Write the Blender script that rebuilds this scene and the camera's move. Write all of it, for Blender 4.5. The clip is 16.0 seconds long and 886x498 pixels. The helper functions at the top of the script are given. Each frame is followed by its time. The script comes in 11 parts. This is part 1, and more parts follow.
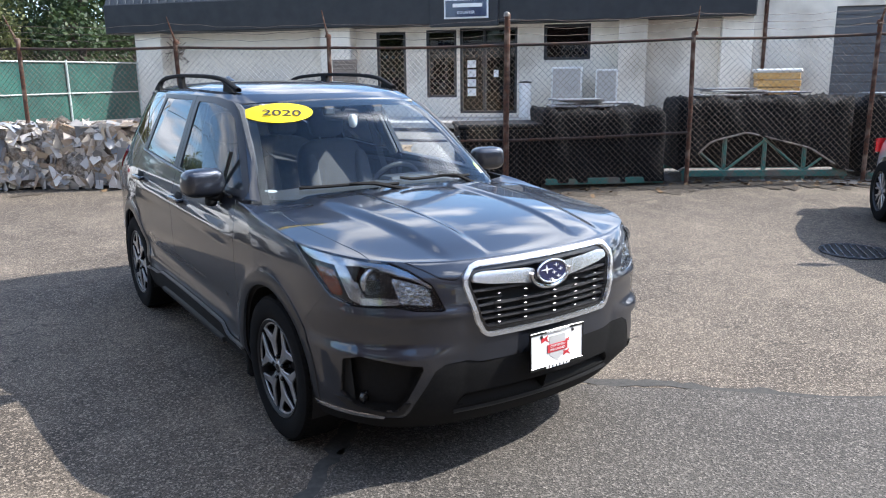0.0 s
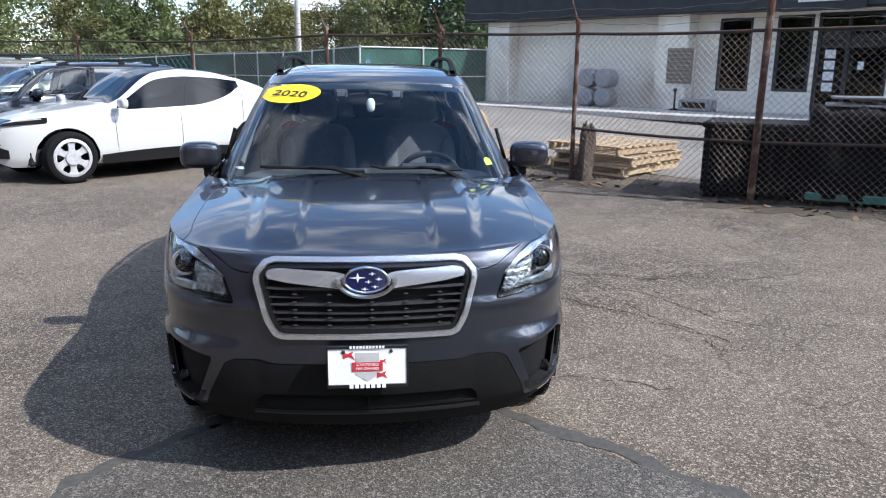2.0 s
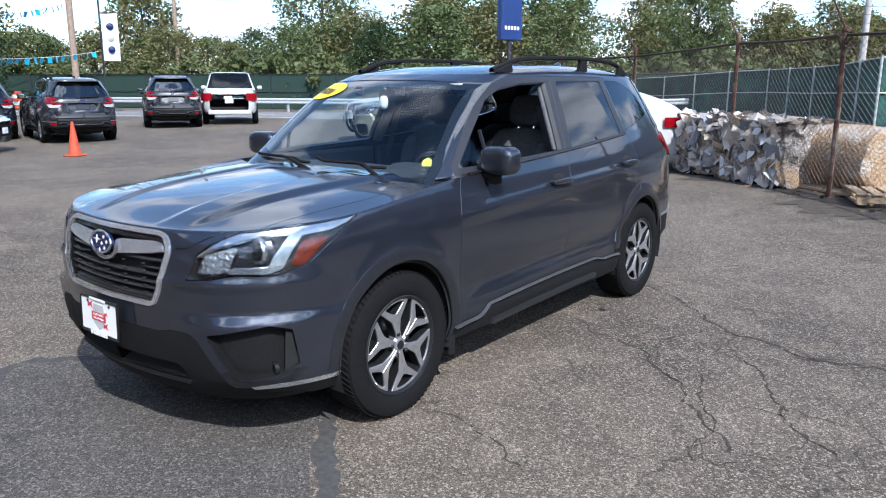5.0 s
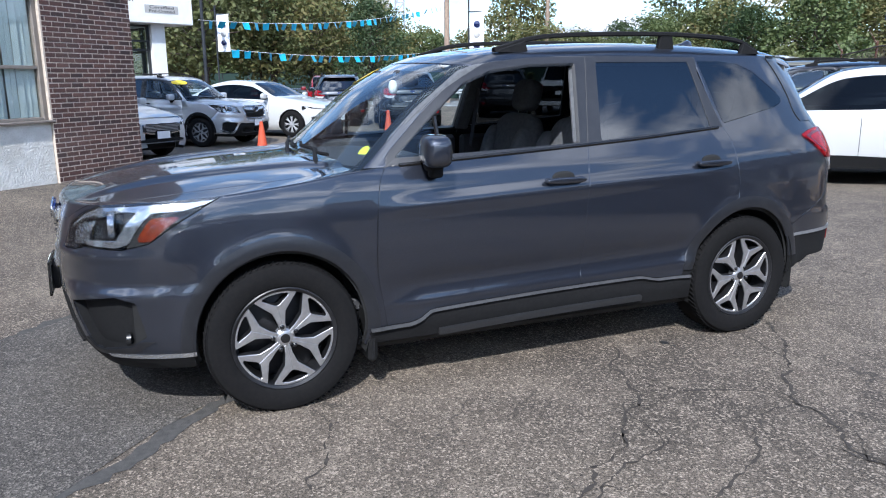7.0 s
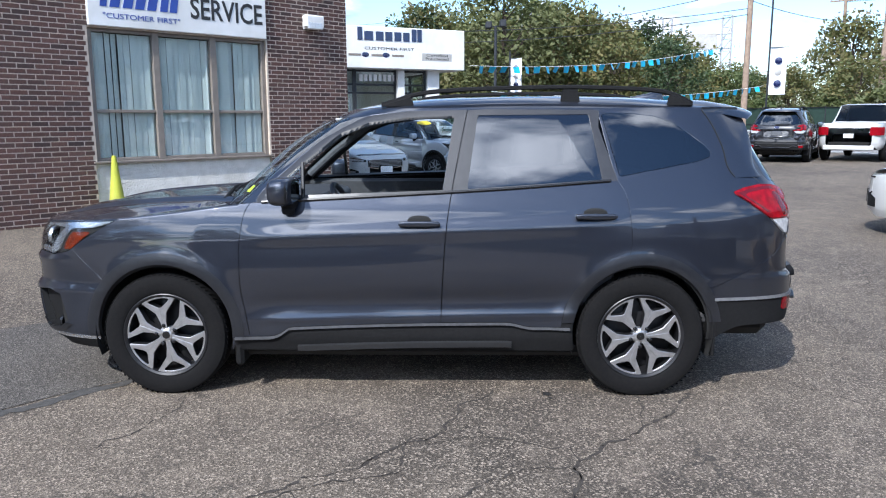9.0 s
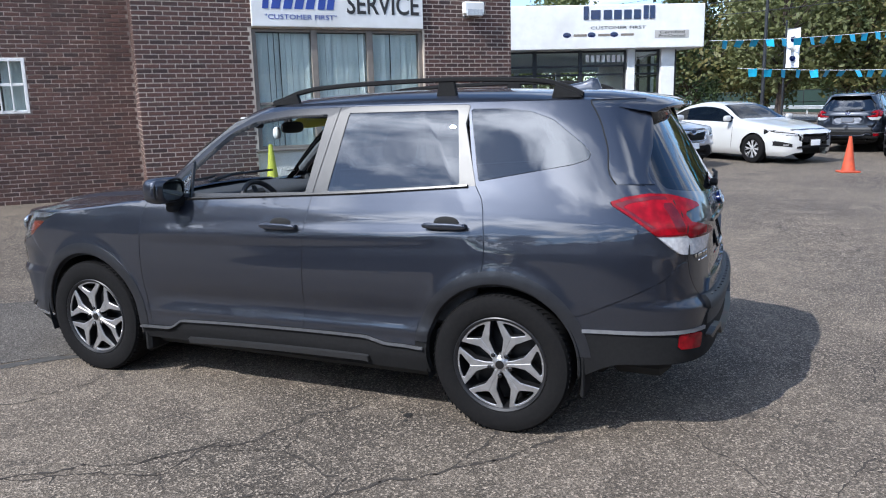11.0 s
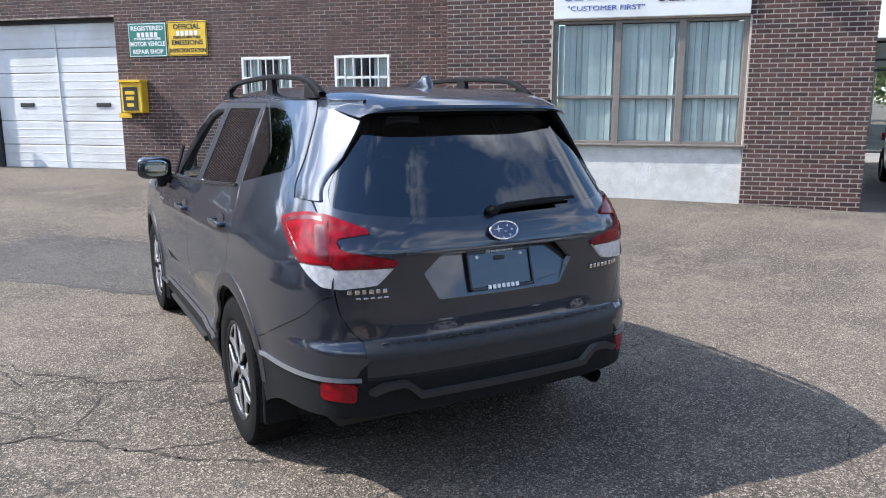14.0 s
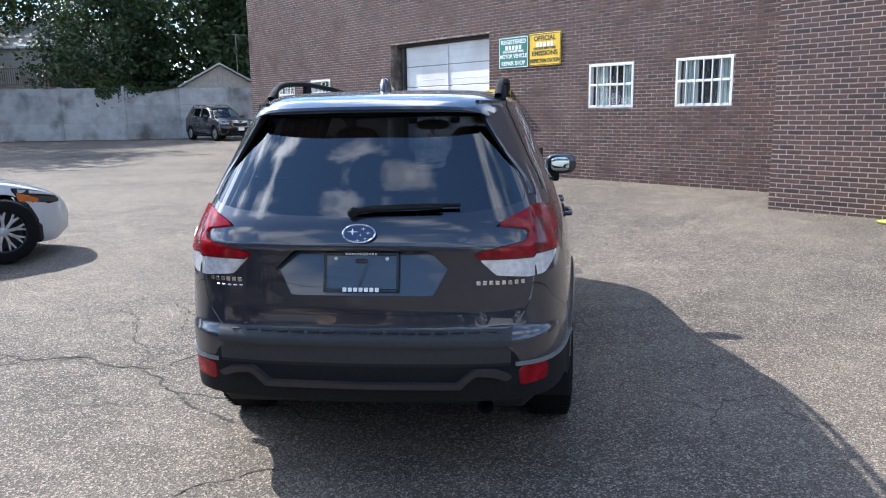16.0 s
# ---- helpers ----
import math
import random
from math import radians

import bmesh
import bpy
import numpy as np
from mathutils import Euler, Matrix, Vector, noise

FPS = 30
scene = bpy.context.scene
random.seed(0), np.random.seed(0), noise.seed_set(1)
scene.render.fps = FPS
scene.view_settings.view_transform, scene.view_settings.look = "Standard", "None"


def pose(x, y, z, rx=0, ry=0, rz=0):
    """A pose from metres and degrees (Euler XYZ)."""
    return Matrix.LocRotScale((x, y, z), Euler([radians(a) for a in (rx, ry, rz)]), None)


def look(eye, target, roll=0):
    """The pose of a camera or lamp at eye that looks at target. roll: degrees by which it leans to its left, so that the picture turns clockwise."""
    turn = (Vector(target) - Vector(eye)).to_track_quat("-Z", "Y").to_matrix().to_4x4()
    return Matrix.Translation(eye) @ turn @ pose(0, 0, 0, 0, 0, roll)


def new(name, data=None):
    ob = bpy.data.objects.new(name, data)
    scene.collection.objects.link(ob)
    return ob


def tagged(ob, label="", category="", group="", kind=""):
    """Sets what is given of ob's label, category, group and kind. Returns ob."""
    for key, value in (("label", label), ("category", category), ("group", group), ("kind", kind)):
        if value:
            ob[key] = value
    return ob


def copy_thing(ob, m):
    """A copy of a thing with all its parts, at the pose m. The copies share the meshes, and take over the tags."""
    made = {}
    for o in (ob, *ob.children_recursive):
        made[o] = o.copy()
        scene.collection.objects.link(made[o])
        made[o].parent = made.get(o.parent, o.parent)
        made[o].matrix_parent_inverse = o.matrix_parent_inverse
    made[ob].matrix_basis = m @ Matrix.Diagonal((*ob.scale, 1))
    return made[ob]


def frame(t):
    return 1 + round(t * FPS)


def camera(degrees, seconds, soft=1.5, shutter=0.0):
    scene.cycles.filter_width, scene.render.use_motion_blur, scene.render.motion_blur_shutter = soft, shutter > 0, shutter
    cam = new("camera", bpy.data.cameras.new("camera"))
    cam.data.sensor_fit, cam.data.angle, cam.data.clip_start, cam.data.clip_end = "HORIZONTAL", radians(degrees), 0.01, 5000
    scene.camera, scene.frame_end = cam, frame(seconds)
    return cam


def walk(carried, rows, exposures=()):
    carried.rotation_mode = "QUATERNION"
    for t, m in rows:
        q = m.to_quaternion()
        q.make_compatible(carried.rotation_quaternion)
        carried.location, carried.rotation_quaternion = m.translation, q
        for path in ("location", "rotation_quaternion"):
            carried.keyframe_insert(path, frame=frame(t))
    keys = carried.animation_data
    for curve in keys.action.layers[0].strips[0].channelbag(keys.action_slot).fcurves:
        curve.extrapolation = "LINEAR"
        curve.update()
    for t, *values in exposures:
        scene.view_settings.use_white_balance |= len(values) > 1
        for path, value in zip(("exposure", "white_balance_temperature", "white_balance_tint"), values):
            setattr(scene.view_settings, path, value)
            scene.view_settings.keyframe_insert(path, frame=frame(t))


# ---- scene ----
cam = camera(61.3, 16.0, 1.1)
PATH = [
    (0, (-2.129, -4.577, 1.685), (-1.021, -2.973, 1.239), -0.7),
    (0.5, (-1.647, -4.814, 1.672), (-0.728, -3.095, 1.228), -0.4),
    (1, (-1.11, -4.942, 1.656), (-0.42, -3.119, 1.206), -0.0),
    (1.5, (-0.543, -5.012, 1.657), (-0.105, -3.115, 1.2), 0.3),
    (2, (0.034, -5.015, 1.656), (0.215, -3.08, 1.185), 0.5),
    (2.5, (0.598, -4.897, 1.665), (0.494, -2.957, 1.191), 0.6),
    (3, (1.195, -4.788, 1.67), (0.836, -2.875, 1.21), 0.7),
    (3.5, (1.748, -4.575, 1.636), (1.142, -2.724, 1.183), 0.7),
    (3.7, (1.956, -4.507, 1.639), (1.252, -2.689, 1.192), 0.5),
    (5.8, (3.569, -3.217, 1.498), (2.091, -1.94, 1.069), 0.2),
    (6, (3.655, -3.017, 1.512), (2.11, -1.821, 1.083), 0.2),
    (6.5, (3.907, -2.507, 1.517), (2.223, -1.523, 1.074), 0.2),
    (7, (4.108, -1.963, 1.487), (2.313, -1.202, 1.042), -0.4),
    (7.5, (4.4, -1.45, 1.477), (2.517, -0.909, 1.074), -0.5),
    (8, (4.667, -0.911, 1.48), (2.731, -0.566, 1.114), -0.3),
    (8.5, (4.843, -0.315, 1.499), (2.878, -0.166, 1.153), -0.3),
    (9, (4.927, 0.296, 1.548), (2.957, 0.249, 1.204), -0.2),
    (9.2, (4.892, 0.529, 1.547), (2.928, 0.407, 1.189), -0.3),
    (11.3, (3.984, 2.708, 1.606), (2.235, 1.819, 1.218), -1.7),
    (11.5, (3.848, 2.873, 1.586), (2.138, 1.914, 1.191), -1.9),
    (12, (3.44, 3.279, 1.613), (1.837, 2.152, 1.212), -1.8),
    (12.5, (3.065, 3.743, 1.634), (1.586, 2.456, 1.239), -1.3),
    (13, (2.586, 4.096, 1.63), (1.262, 2.645, 1.256), -0.7),
    (13.5, (2.129, 4.482, 1.631), (0.979, 2.889, 1.259), 0.1),
    (14, (1.626, 4.741, 1.598), (0.697, 3.012, 1.212), -0.1),
    (14.5, (1.118, 4.989, 1.591), (0.47, 3.135, 1.216), -0.6),
    (15, (0.569, 5.105, 1.563), (0.215, 3.169, 1.207), -0.5),
    (15.5, (-0.027, 5.119, 1.559), (-0.09, 3.149, 1.222), -0.5),
    (16, (-0.632, 5.115, 1.556), (-0.43, 3.158, 1.198), -0.8),
]
walk(cam, [(t, look(eye, target, roll)) for t, eye, target, roll in PATH], [(0, 0.96, 6150, 10), (1, 0.82, 6050, 10), (2, 0.62, 5950, 10), (3.5, 0.50, 5750, 10), (6, 0.50, 5650, 10), (9, 0.52, 5750, 10), (12, 0.38, 5900, 10), (13, 0.48, 5950, 10), (14, 0.78, 5950, 10), (15, 1.00, 5900, 10), (16, 0.98, 5850, 10)])

# ---- world, sun ----
SUN_TO = Vector((0.93, -0.50, 1.0)).normalized()
world = bpy.data.worlds.new("sky")
scene.world = world
world.use_nodes = True
wn, wl = world.node_tree.nodes, world.node_tree.links
wn.clear()
w_out = wn.new("ShaderNodeOutputWorld")
w_bg = wn.new("ShaderNodeBackground")
w_sky = wn.new("ShaderNodeTexSky")
w_sky.sky_type = "NISHITA"
w_sky.sun_disc = False
w_sky.sun_elevation = math.asin(SUN_TO.z)
w_sky.sun_rotation = math.atan2(SUN_TO.x, SUN_TO.y)
w_sky.air_density, w_sky.dust_density, w_sky.ozone_density = 1.0, 0.25, 2.0
w_co = wn.new("ShaderNodeTexCoord")
w_sep = wn.new("ShaderNodeSeparateXYZ")
wl.new(w_co.outputs["Generated"], w_sep.inputs[0])
w_zz = wn.new("ShaderNodeMath"); w_zz.operation = "ADD"; w_zz.inputs[1].default_value = 0.22
wl.new(w_sep.outputs["Z"], w_zz.inputs[0])
w_zm = wn.new("ShaderNodeMath"); w_zm.operation = "MAXIMUM"; w_zm.inputs[1].default_value = 0.06
wl.new(w_zz.outputs[0], w_zm.inputs[0])
w_dx = wn.new("ShaderNodeMath"); w_dx.operation = "DIVIDE"
w_dy = wn.new("ShaderNodeMath"); w_dy.operation = "DIVIDE"
wl.new(w_sep.outputs["X"], w_dx.inputs[0]); wl.new(w_zm.outputs[0], w_dx.inputs[1])
wl.new(w_sep.outputs["Y"], w_dy.inputs[0]); wl.new(w_zm.outputs[0], w_dy.inputs[1])
w_cmb = wn.new("ShaderNodeCombineXYZ")
wl.new(w_dx.outputs[0], w_cmb.inputs[0]); wl.new(w_dy.outputs[0], w_cmb.inputs[1])
w_noise = wn.new("ShaderNodeTexNoise")
w_noise.inputs["Scale"].default_value = 2.1
w_noise.inputs["Detail"].default_value = 9
w_noise.inputs["Roughness"].default_value = 0.56
w_noise.inputs["Distortion"].default_value = 0.25
wl.new(w_cmb.outputs[0], w_noise.inputs["Vector"])
w_ramp = wn.new("ShaderNodeValToRGB")
w_ramp.color_ramp.elements[0].position = 0.485
w_ramp.color_ramp.elements[1].position = 0.575
w_high = wn.new("ShaderNodeMapRange"); w_high.interpolation_type = "SMOOTHSTEP"
w_high.inputs["From Min"].default_value, w_high.inputs["From Max"].default_value, w_high.inputs["To Max"].default_value = 0.40, 0.85, 0.030
wl.new(w_sep.outputs["Z"], w_high.inputs["Value"])
w_less = wn.new("ShaderNodeMath"); w_less.operation = "SUBTRACT"
wl.new(w_noise.outputs["Fac"], w_less.inputs[0]); wl.new(w_high.outputs[0], w_less.inputs[1])
wl.new(w_less.outputs[0], w_ramp.inputs[0])
w_noise2 = wn.new("ShaderNodeTexNoise")
w_noise2.inputs["Scale"].default_value = 4.2
w_noise2.inputs["Detail"].default_value = 6
wl.new(w_cmb.outputs[0], w_noise2.inputs["Vector"])
w_cloud = wn.new("ShaderNodeMix"); w_cloud.data_type = "RGBA"
w_cloud.inputs["A"].default_value = (3.6, 3.9, 4.5, 1)
w_cloud.inputs["B"].default_value = (9.6, 9.6, 9.9, 1)
w_soft = wn.new("ShaderNodeMapRange"); w_soft.inputs["From Min"].default_value, w_soft.inputs["From Max"].default_value = 0.36, 0.64
wl.new(w_noise2.outputs["Fac"], w_soft.inputs["Value"]); wl.new(w_soft.outputs[0], w_cloud.inputs["Factor"])
w_mix = wn.new("ShaderNodeMix"); w_mix.data_type = "RGBA"
wl.new(w_ramp.outputs[0], w_mix.inputs["Factor"])
w_deep = wn.new("ShaderNodeVectorMath"); w_deep.operation = "MULTIPLY"; w_deep.inputs[1].default_value = (1.20, 1.27, 1.31)
wl.new(w_sky.outputs[0], w_deep.inputs[0])
wl.new(w_deep.outputs[0], w_mix.inputs["A"])
w_dot = wn.new("ShaderNodeVectorMath"); w_dot.operation = "DOT_PRODUCT"; w_dot.inputs[1].default_value = SUN_TO
wl.new(w_co.outputs["Generated"], w_dot.inputs[0])
w_pos = wn.new("ShaderNodeMath"); w_pos.operation = "MAXIMUM"; w_pos.inputs[1].default_value = 0.0
wl.new(w_dot.outputs["Value"], w_pos.inputs[0])
w_pow = wn.new("ShaderNodeMath"); w_pow.operation = "POWER"; w_pow.inputs[1].default_value = 3.0
wl.new(w_pos.outputs[0], w_pow.inputs[0])
w_gain = wn.new("ShaderNodeMath"); w_gain.operation = "MULTIPLY_ADD"; w_gain.inputs[1].default_value, w_gain.inputs[2].default_value = 2.9, 0.95
wl.new(w_pow.outputs[0], w_gain.inputs[0])
w_lit = wn.new("ShaderNodeVectorMath"); w_lit.operation = "SCALE"
wl.new(w_cloud.outputs["Result"], w_lit.inputs[0]); wl.new(w_gain.outputs[0], w_lit.inputs["Scale"])
wl.new(w_lit.outputs[0], w_mix.inputs["B"])
wl.new(w_mix.outputs["Result"], w_bg.inputs[0])
w_bg.inputs[1].default_value = 0.132
wl.new(w_bg.outputs[0], w_out.inputs[0])

sun_data = bpy.data.lights.new("sun", "SUN")
sun_data.energy, sun_data.angle, sun_data.color = 4.95, radians(0.53), (1.0, 0.94, 0.855)
sun_lamp = new("sun", sun_data)
sun_lamp.matrix_world = look(SUN_TO * 50, (0, 0, 0))


# ---- mesh toolbox ----
class Geo:
    """Vertices and faces of one mesh."""

    def __init__(self):
        self.v, self.f = [], []

    def add(self, verts, faces, m=None):
        o = len(self.v)
        self.v.extend([tuple(m @ Vector(p)) for p in verts] if m is not None else [tuple(p) for p in verts])
        self.f.extend([tuple(o + i for i in q) for q in faces])
        return self

    def mesh(self, name, mat, smooth=35):
        me = bpy.data.meshes.new(name)
        me.from_pydata(self.v, [], self.f)
        for one in (mat if isinstance(mat, (list, tuple)) else [mat]):
            me.materials.append(one)
        if smooth:
            me.shade_smooth()
            if smooth < 180:
                me.set_sharp_from_angle(angle=radians(smooth))
        me.update()
        return me


def part(name, geo, mat, parent=None, label="", smooth=35, m=None):
    """One mesh object, under a thing, a part or nothing."""
    me = geo if isinstance(geo, bpy.types.Mesh) else geo.mesh(name, mat, smooth)
    ob = new(name, me)
    if parent is not None:
        ob.parent = parent
    if m is not None:
        ob.matrix_basis = m
    if label:
        ob["label"] = label
    return ob


def thing(name, m, label, category, group="", kind=""):
    """An Empty that carries the parts of one thing."""
    ob = new(name)
    ob.empty_display_size = 0.1
    ob.matrix_basis = m
    return tagged(ob, label, category, group, kind)


def cbox(g, c, s, bev=0.0, m=None):
    """A box round c with sizes s, its edges cut by bev."""
    hx, hy, hz = s[0] / 2, s[1] / 2, s[2] / 2
    if bev <= 0:
        vs = [(c[0] + i * hx, c[1] + j * hy, c[2] + k * hz) for i in (-1, 1) for j in (-1, 1) for k in (-1, 1)]
        return g.add(vs, [(0, 1, 3, 2), (4, 6, 7, 5), (0, 4, 5, 1), (2, 3, 7, 6), (0, 2, 6, 4), (1, 5, 7, 3)], m)
    b = min(bev, hx * 0.95, hy * 0.95, hz * 0.95)
    vs, ix = [], {}
    for i in (-1, 1):
        for j in (-1, 1):
            for k in (-1, 1):
                for a in range(3):
                    p = [hx - b, hy - b, hz - b]
                    p[a] += b
                    ix[i, j, k, a] = len(vs)
                    vs.append((c[0] + i * p[0], c[1] + j * p[1], c[2] + k * p[2]))
    fs = []
    for a in range(3):
        u, w = [q for q in range(3) if q != a]
        for sg in (-1, 1):
            q = []
            for e1, e2 in ((-1, -1), (1, -1), (1, 1), (-1, 1)):
                key = [0, 0, 0]
                key[a], key[u], key[w] = sg, e1, e2
                q.append(ix[(*key, a)])
            flip = (sg > 0) == (a == 1)
            fs.append(tuple(reversed(q)) if flip else tuple(q))
        for e1 in (-1, 1):
            for e2 in (-1, 1):
                q = []
                for sg, ax in ((-1, u), (1, u), (1, w), (-1, w)):
                    key = [0, 0, 0]
                    key[a], key[u], key[w] = sg, e1, e2
                    q.append(ix[(*key, ax)])
                fs.append(tuple(q))
    for i in (-1, 1):
        for j in (-1, 1):
            for k in (-1, 1):
                fs.append(tuple(ix[i, j, k, a] for a in range(3)))
    o = Vector(c)
    good = []
    for q in fs:
        p = [Vector(vs[i]) for i in q]
        n = (p[1] - p[0]).cross(p[2] - p[0])
        mid = sum(p, Vector()) / len(p) - o
        good.append(q if n.dot(mid) > 0 else tuple(reversed(q)))
    return g.add(vs, good, m)


def tube(g, pts, r, n=8, caps=True, m=None):
    """A round rod along pts; r is one radius or one per point."""
    pts = [Vector(p) for p in pts]
    rs = r if isinstance(r, (list, tuple)) else [r] * len(pts)
    vs, fs = [], []
    up = None
    for i, p in enumerate(pts):
        d = (pts[min(i + 1, len(pts) - 1)] - pts[max(i - 1, 0)]).normalized()
        if up is None:
            up = Vector((0, 0, 1)) if abs(d.z) < 0.9 else Vector((1, 0, 0))
        x = d.cross(up).normalized()
        y = x.cross(d).normalized()
        up = y
        for k in range(n):
            a = 2 * math.pi * k / n
            vs.append(p + (x * math.cos(a) + y * math.sin(a)) * rs[i])
    for i in range(len(pts) - 1):
        for k in range(n):
            k2 = (k + 1) % n
            fs.append((i * n + k2, i * n + k, (i + 1) * n + k, (i + 1) * n + k2))
    if caps:
        fs.append(tuple(range(n)))
        fs.append(tuple(reversed([(len(pts) - 1) * n + k for k in range(n)])))
    return g.add(vs, fs, m)


def lathe(g, prof, n=32, m=None, cap=True):
    """Turns (radius, height) pairs round the local x axis: height runs along x."""
    vs, fs = [], []
    for r, h in prof:
        for k in range(n):
            a = 2 * math.pi * k / n
            vs.append((h, r * math.cos(a), r * math.sin(a)))
    for i in range(len(prof) - 1):
        for k in range(n):
            k2 = (k + 1) % n
            fs.append((i * n + k, i * n + k2, (i + 1) * n + k2, (i + 1) * n + k))
    if cap:
        fs.append(tuple(reversed(range(n))))
        fs.append(tuple((len(prof) - 1) * n + k for k in range(n)))
    return g.add(vs, fs, m)


def prism(g, poly, d0, d1, m=None, bev=0.0):
    """A flat polygon in x, z, pushed along y from d0 to d1; bev cuts the edge on the d0 side."""
    n = len(poly)
    area = sum(poly[i][0] * poly[(i + 1) % n][1] - poly[(i + 1) % n][0] * poly[i][1] for i in range(n))
    if area < 0:
        poly = list(reversed(poly))
    inner = poly
    if bev > 0:
        inner = []
        for i in range(n):
            p, q, r = Vector(poly[i - 1]), Vector(poly[i]), Vector(poly[(i + 1) % n])
            a, b = (q - p).normalized(), (r - q).normalized()
            na, nb = Vector((-a.y, a.x)), Vector((-b.y, b.x))
            h = (na + nb)
            h = h / max(0.35, h.length_squared / 2)
            inner.append(q + h * bev)
    vs = [(p[0], d0, p[1]) for p in inner]
    rings = [vs]
    if bev > 0:
        sg = 1 if d1 > d0 else -1
        rings.append([(p[0], d0 + sg * bev, p[1]) for p in poly])
    rings.append([(p[0], d1, p[1]) for p in poly])
    allv = [p for r in rings for p in r]
    fs = [tuple(range(n))]
    for k in range(len(rings) - 1):
        for i in range(n):
            j = (i + 1) % n
            fs.append((k * n + j, k * n + i, (k + 1) * n + i, (k + 1) * n + j))
    fs.append(tuple(reversed([(len(rings) - 1) * n + i for i in range(n)])))
    if d1 < d0:
        fs = [tuple(reversed(q)) for q in fs]
    return g.add(allv, fs, m)


def smoothstep(a, b, x):
    t = min(1.0, max(0.0, (x - a) / (b - a)))
    return t * t * (3 - 2 * t)


def gz(x, y):
    """Height of the ground: the lot falls gently to the drain by the car."""
    side = 1 - 0.5 * (1 - smoothstep(-4, 0, x)) * smoothstep(1, 4, y)
    side *= 1 - 0.7 * smoothstep(2, 4, x) * (1 - smoothstep(-0.8, 1.2, y)) * (1 - smoothstep(8, 14, x)) * smoothstep(-9, -6, y)
    side *= 1 - 0.92 * smoothstep(5.5, 10, -x) * (1 - smoothstep(4, 10, y))
    side *= 1 - 0.8 * math.exp(-((x + 3.9) ** 2 + (y - 6.8) ** 2) / 6.5)
    return 0.2 * side * smoothstep(3.0, 9.0, math.hypot(x, y)) + 0.28 * smoothstep(10, 20, y) * smoothstep(-14, -6, x) + 0.22 * smoothstep(14, 28, -y)


# ---- materials ----
def mat_base(name):
    mt = bpy.data.materials.new(name)
    mt.use_nodes = True
    nt = mt.node_tree
    return mt, nt.nodes, nt.links, nt.nodes["Principled BSDF"]


def surface(name, c1, c2=None, scale=8.0, rough=0.6, metal=0.0, bump=0.15, bscale=None, coat=0.0, rnd=0.0, r2=None,
            detail=6.0, stain=None, sscale=0.6, spec=0.5, bdist=0.004):
    """A surface in two tones at a fine and a coarse scale, with relief and uneven gloss."""
    mt, nd, lk, bs = mat_base(name)
    c2 = c2 or tuple(k * 0.8 for k in c1)
    co = nd.new("ShaderNodeTexCoord")
    nz = nd.new("ShaderNodeTexNoise")
    nz.inputs["Scale"].default_value, nz.inputs["Detail"].default_value = scale, detail
    lk.new(co.outputs["Object"], nz.inputs["Vector"])
    mx = nd.new("ShaderNodeMix"); mx.data_type = "RGBA"
    mx.inputs["A"].default_value, mx.inputs["B"].default_value = (*c1, 1), (*c2, 1)
    rp = nd.new("ShaderNodeMapRange")
    rp.inputs["From Min"].default_value, rp.inputs["From Max"].default_value = 0.35, 0.65
    lk.new(nz.outputs["Fac"], rp.inputs["Value"])
    lk.new(rp.outputs[0], mx.inputs["Factor"])
    colour = mx.outputs["Result"]
    if stain:
        n2 = nd.new("ShaderNodeTexNoise")
        n2.inputs["Scale"].default_value, n2.inputs["Detail"].default_value = sscale, 5
        lk.new(co.outputs["Object"], n2.inputs["Vector"])
        r3 = nd.new("ShaderNodeMapRange")
        r3.inputs["From Min"].default_value, r3.inputs["From Max"].default_value = 0.5, 0.7
        lk.new(n2.outputs["Fac"], r3.inputs["Value"])
        m2 = nd.new("ShaderNodeMix"); m2.data_type = "RGBA"
        lk.new(r3.outputs[0], m2.inputs["Factor"])
        lk.new(colour, m2.inputs["A"])
        m2.inputs["B"].default_value = (*stain, 1)
        colour = m2.outputs["Result"]
    if rnd:
        oi = nd.new("ShaderNodeObjectInfo")
        hs = nd.new("ShaderNodeHueSaturation")
        mr = nd.new("ShaderNodeMapRange")
        mr.inputs["To Min"].default_value, mr.inputs["To Max"].default_value = 1 - rnd, 1 + rnd
        lk.new(oi.outputs["Random"], mr.inputs["Value"])
        lk.new(mr.outputs[0], hs.inputs["Value"])
        lk.new(colour, hs.inputs["Color"])
        colour = hs.outputs[0]
    lk.new(colour, bs.inputs["Base Color"])
    rr = nd.new("ShaderNodeMapRange")
    rr.inputs["To Min"].default_value, rr.inputs["To Max"].default_value = rough, r2 if r2 is not None else min(1, rough * 1.2)
    lk.new(nz.outputs["Fac"], rr.inputs["Value"])
    lk.new(rr.outputs[0], bs.inputs["Roughness"])
    bs.inputs["Metallic"].default_value = metal
    bs.inputs["Specular IOR Level"].default_value = spec
    bs.inputs["Coat Weight"].default_value = coat
    bs.inputs["Coat Roughness"].default_value = 0.04
    if bump:
        bz = nd.new("ShaderNodeTexNoise")
        bz.inputs["Scale"].default_value, bz.inputs["Detail"].default_value = bscale or scale * 4, 4
        lk.new(co.outputs["Object"], bz.inputs["Vector"])
        bp = nd.new("ShaderNodeBump")
        bp.inputs["Strength"].default_value, bp.inputs["Distance"].default_value = bump, bdist
        lk.new(bz.outputs["Fac"], bp.inputs["Height"])
        lk.new(bp.outputs[0], bs.inputs["Normal"])
    return mt


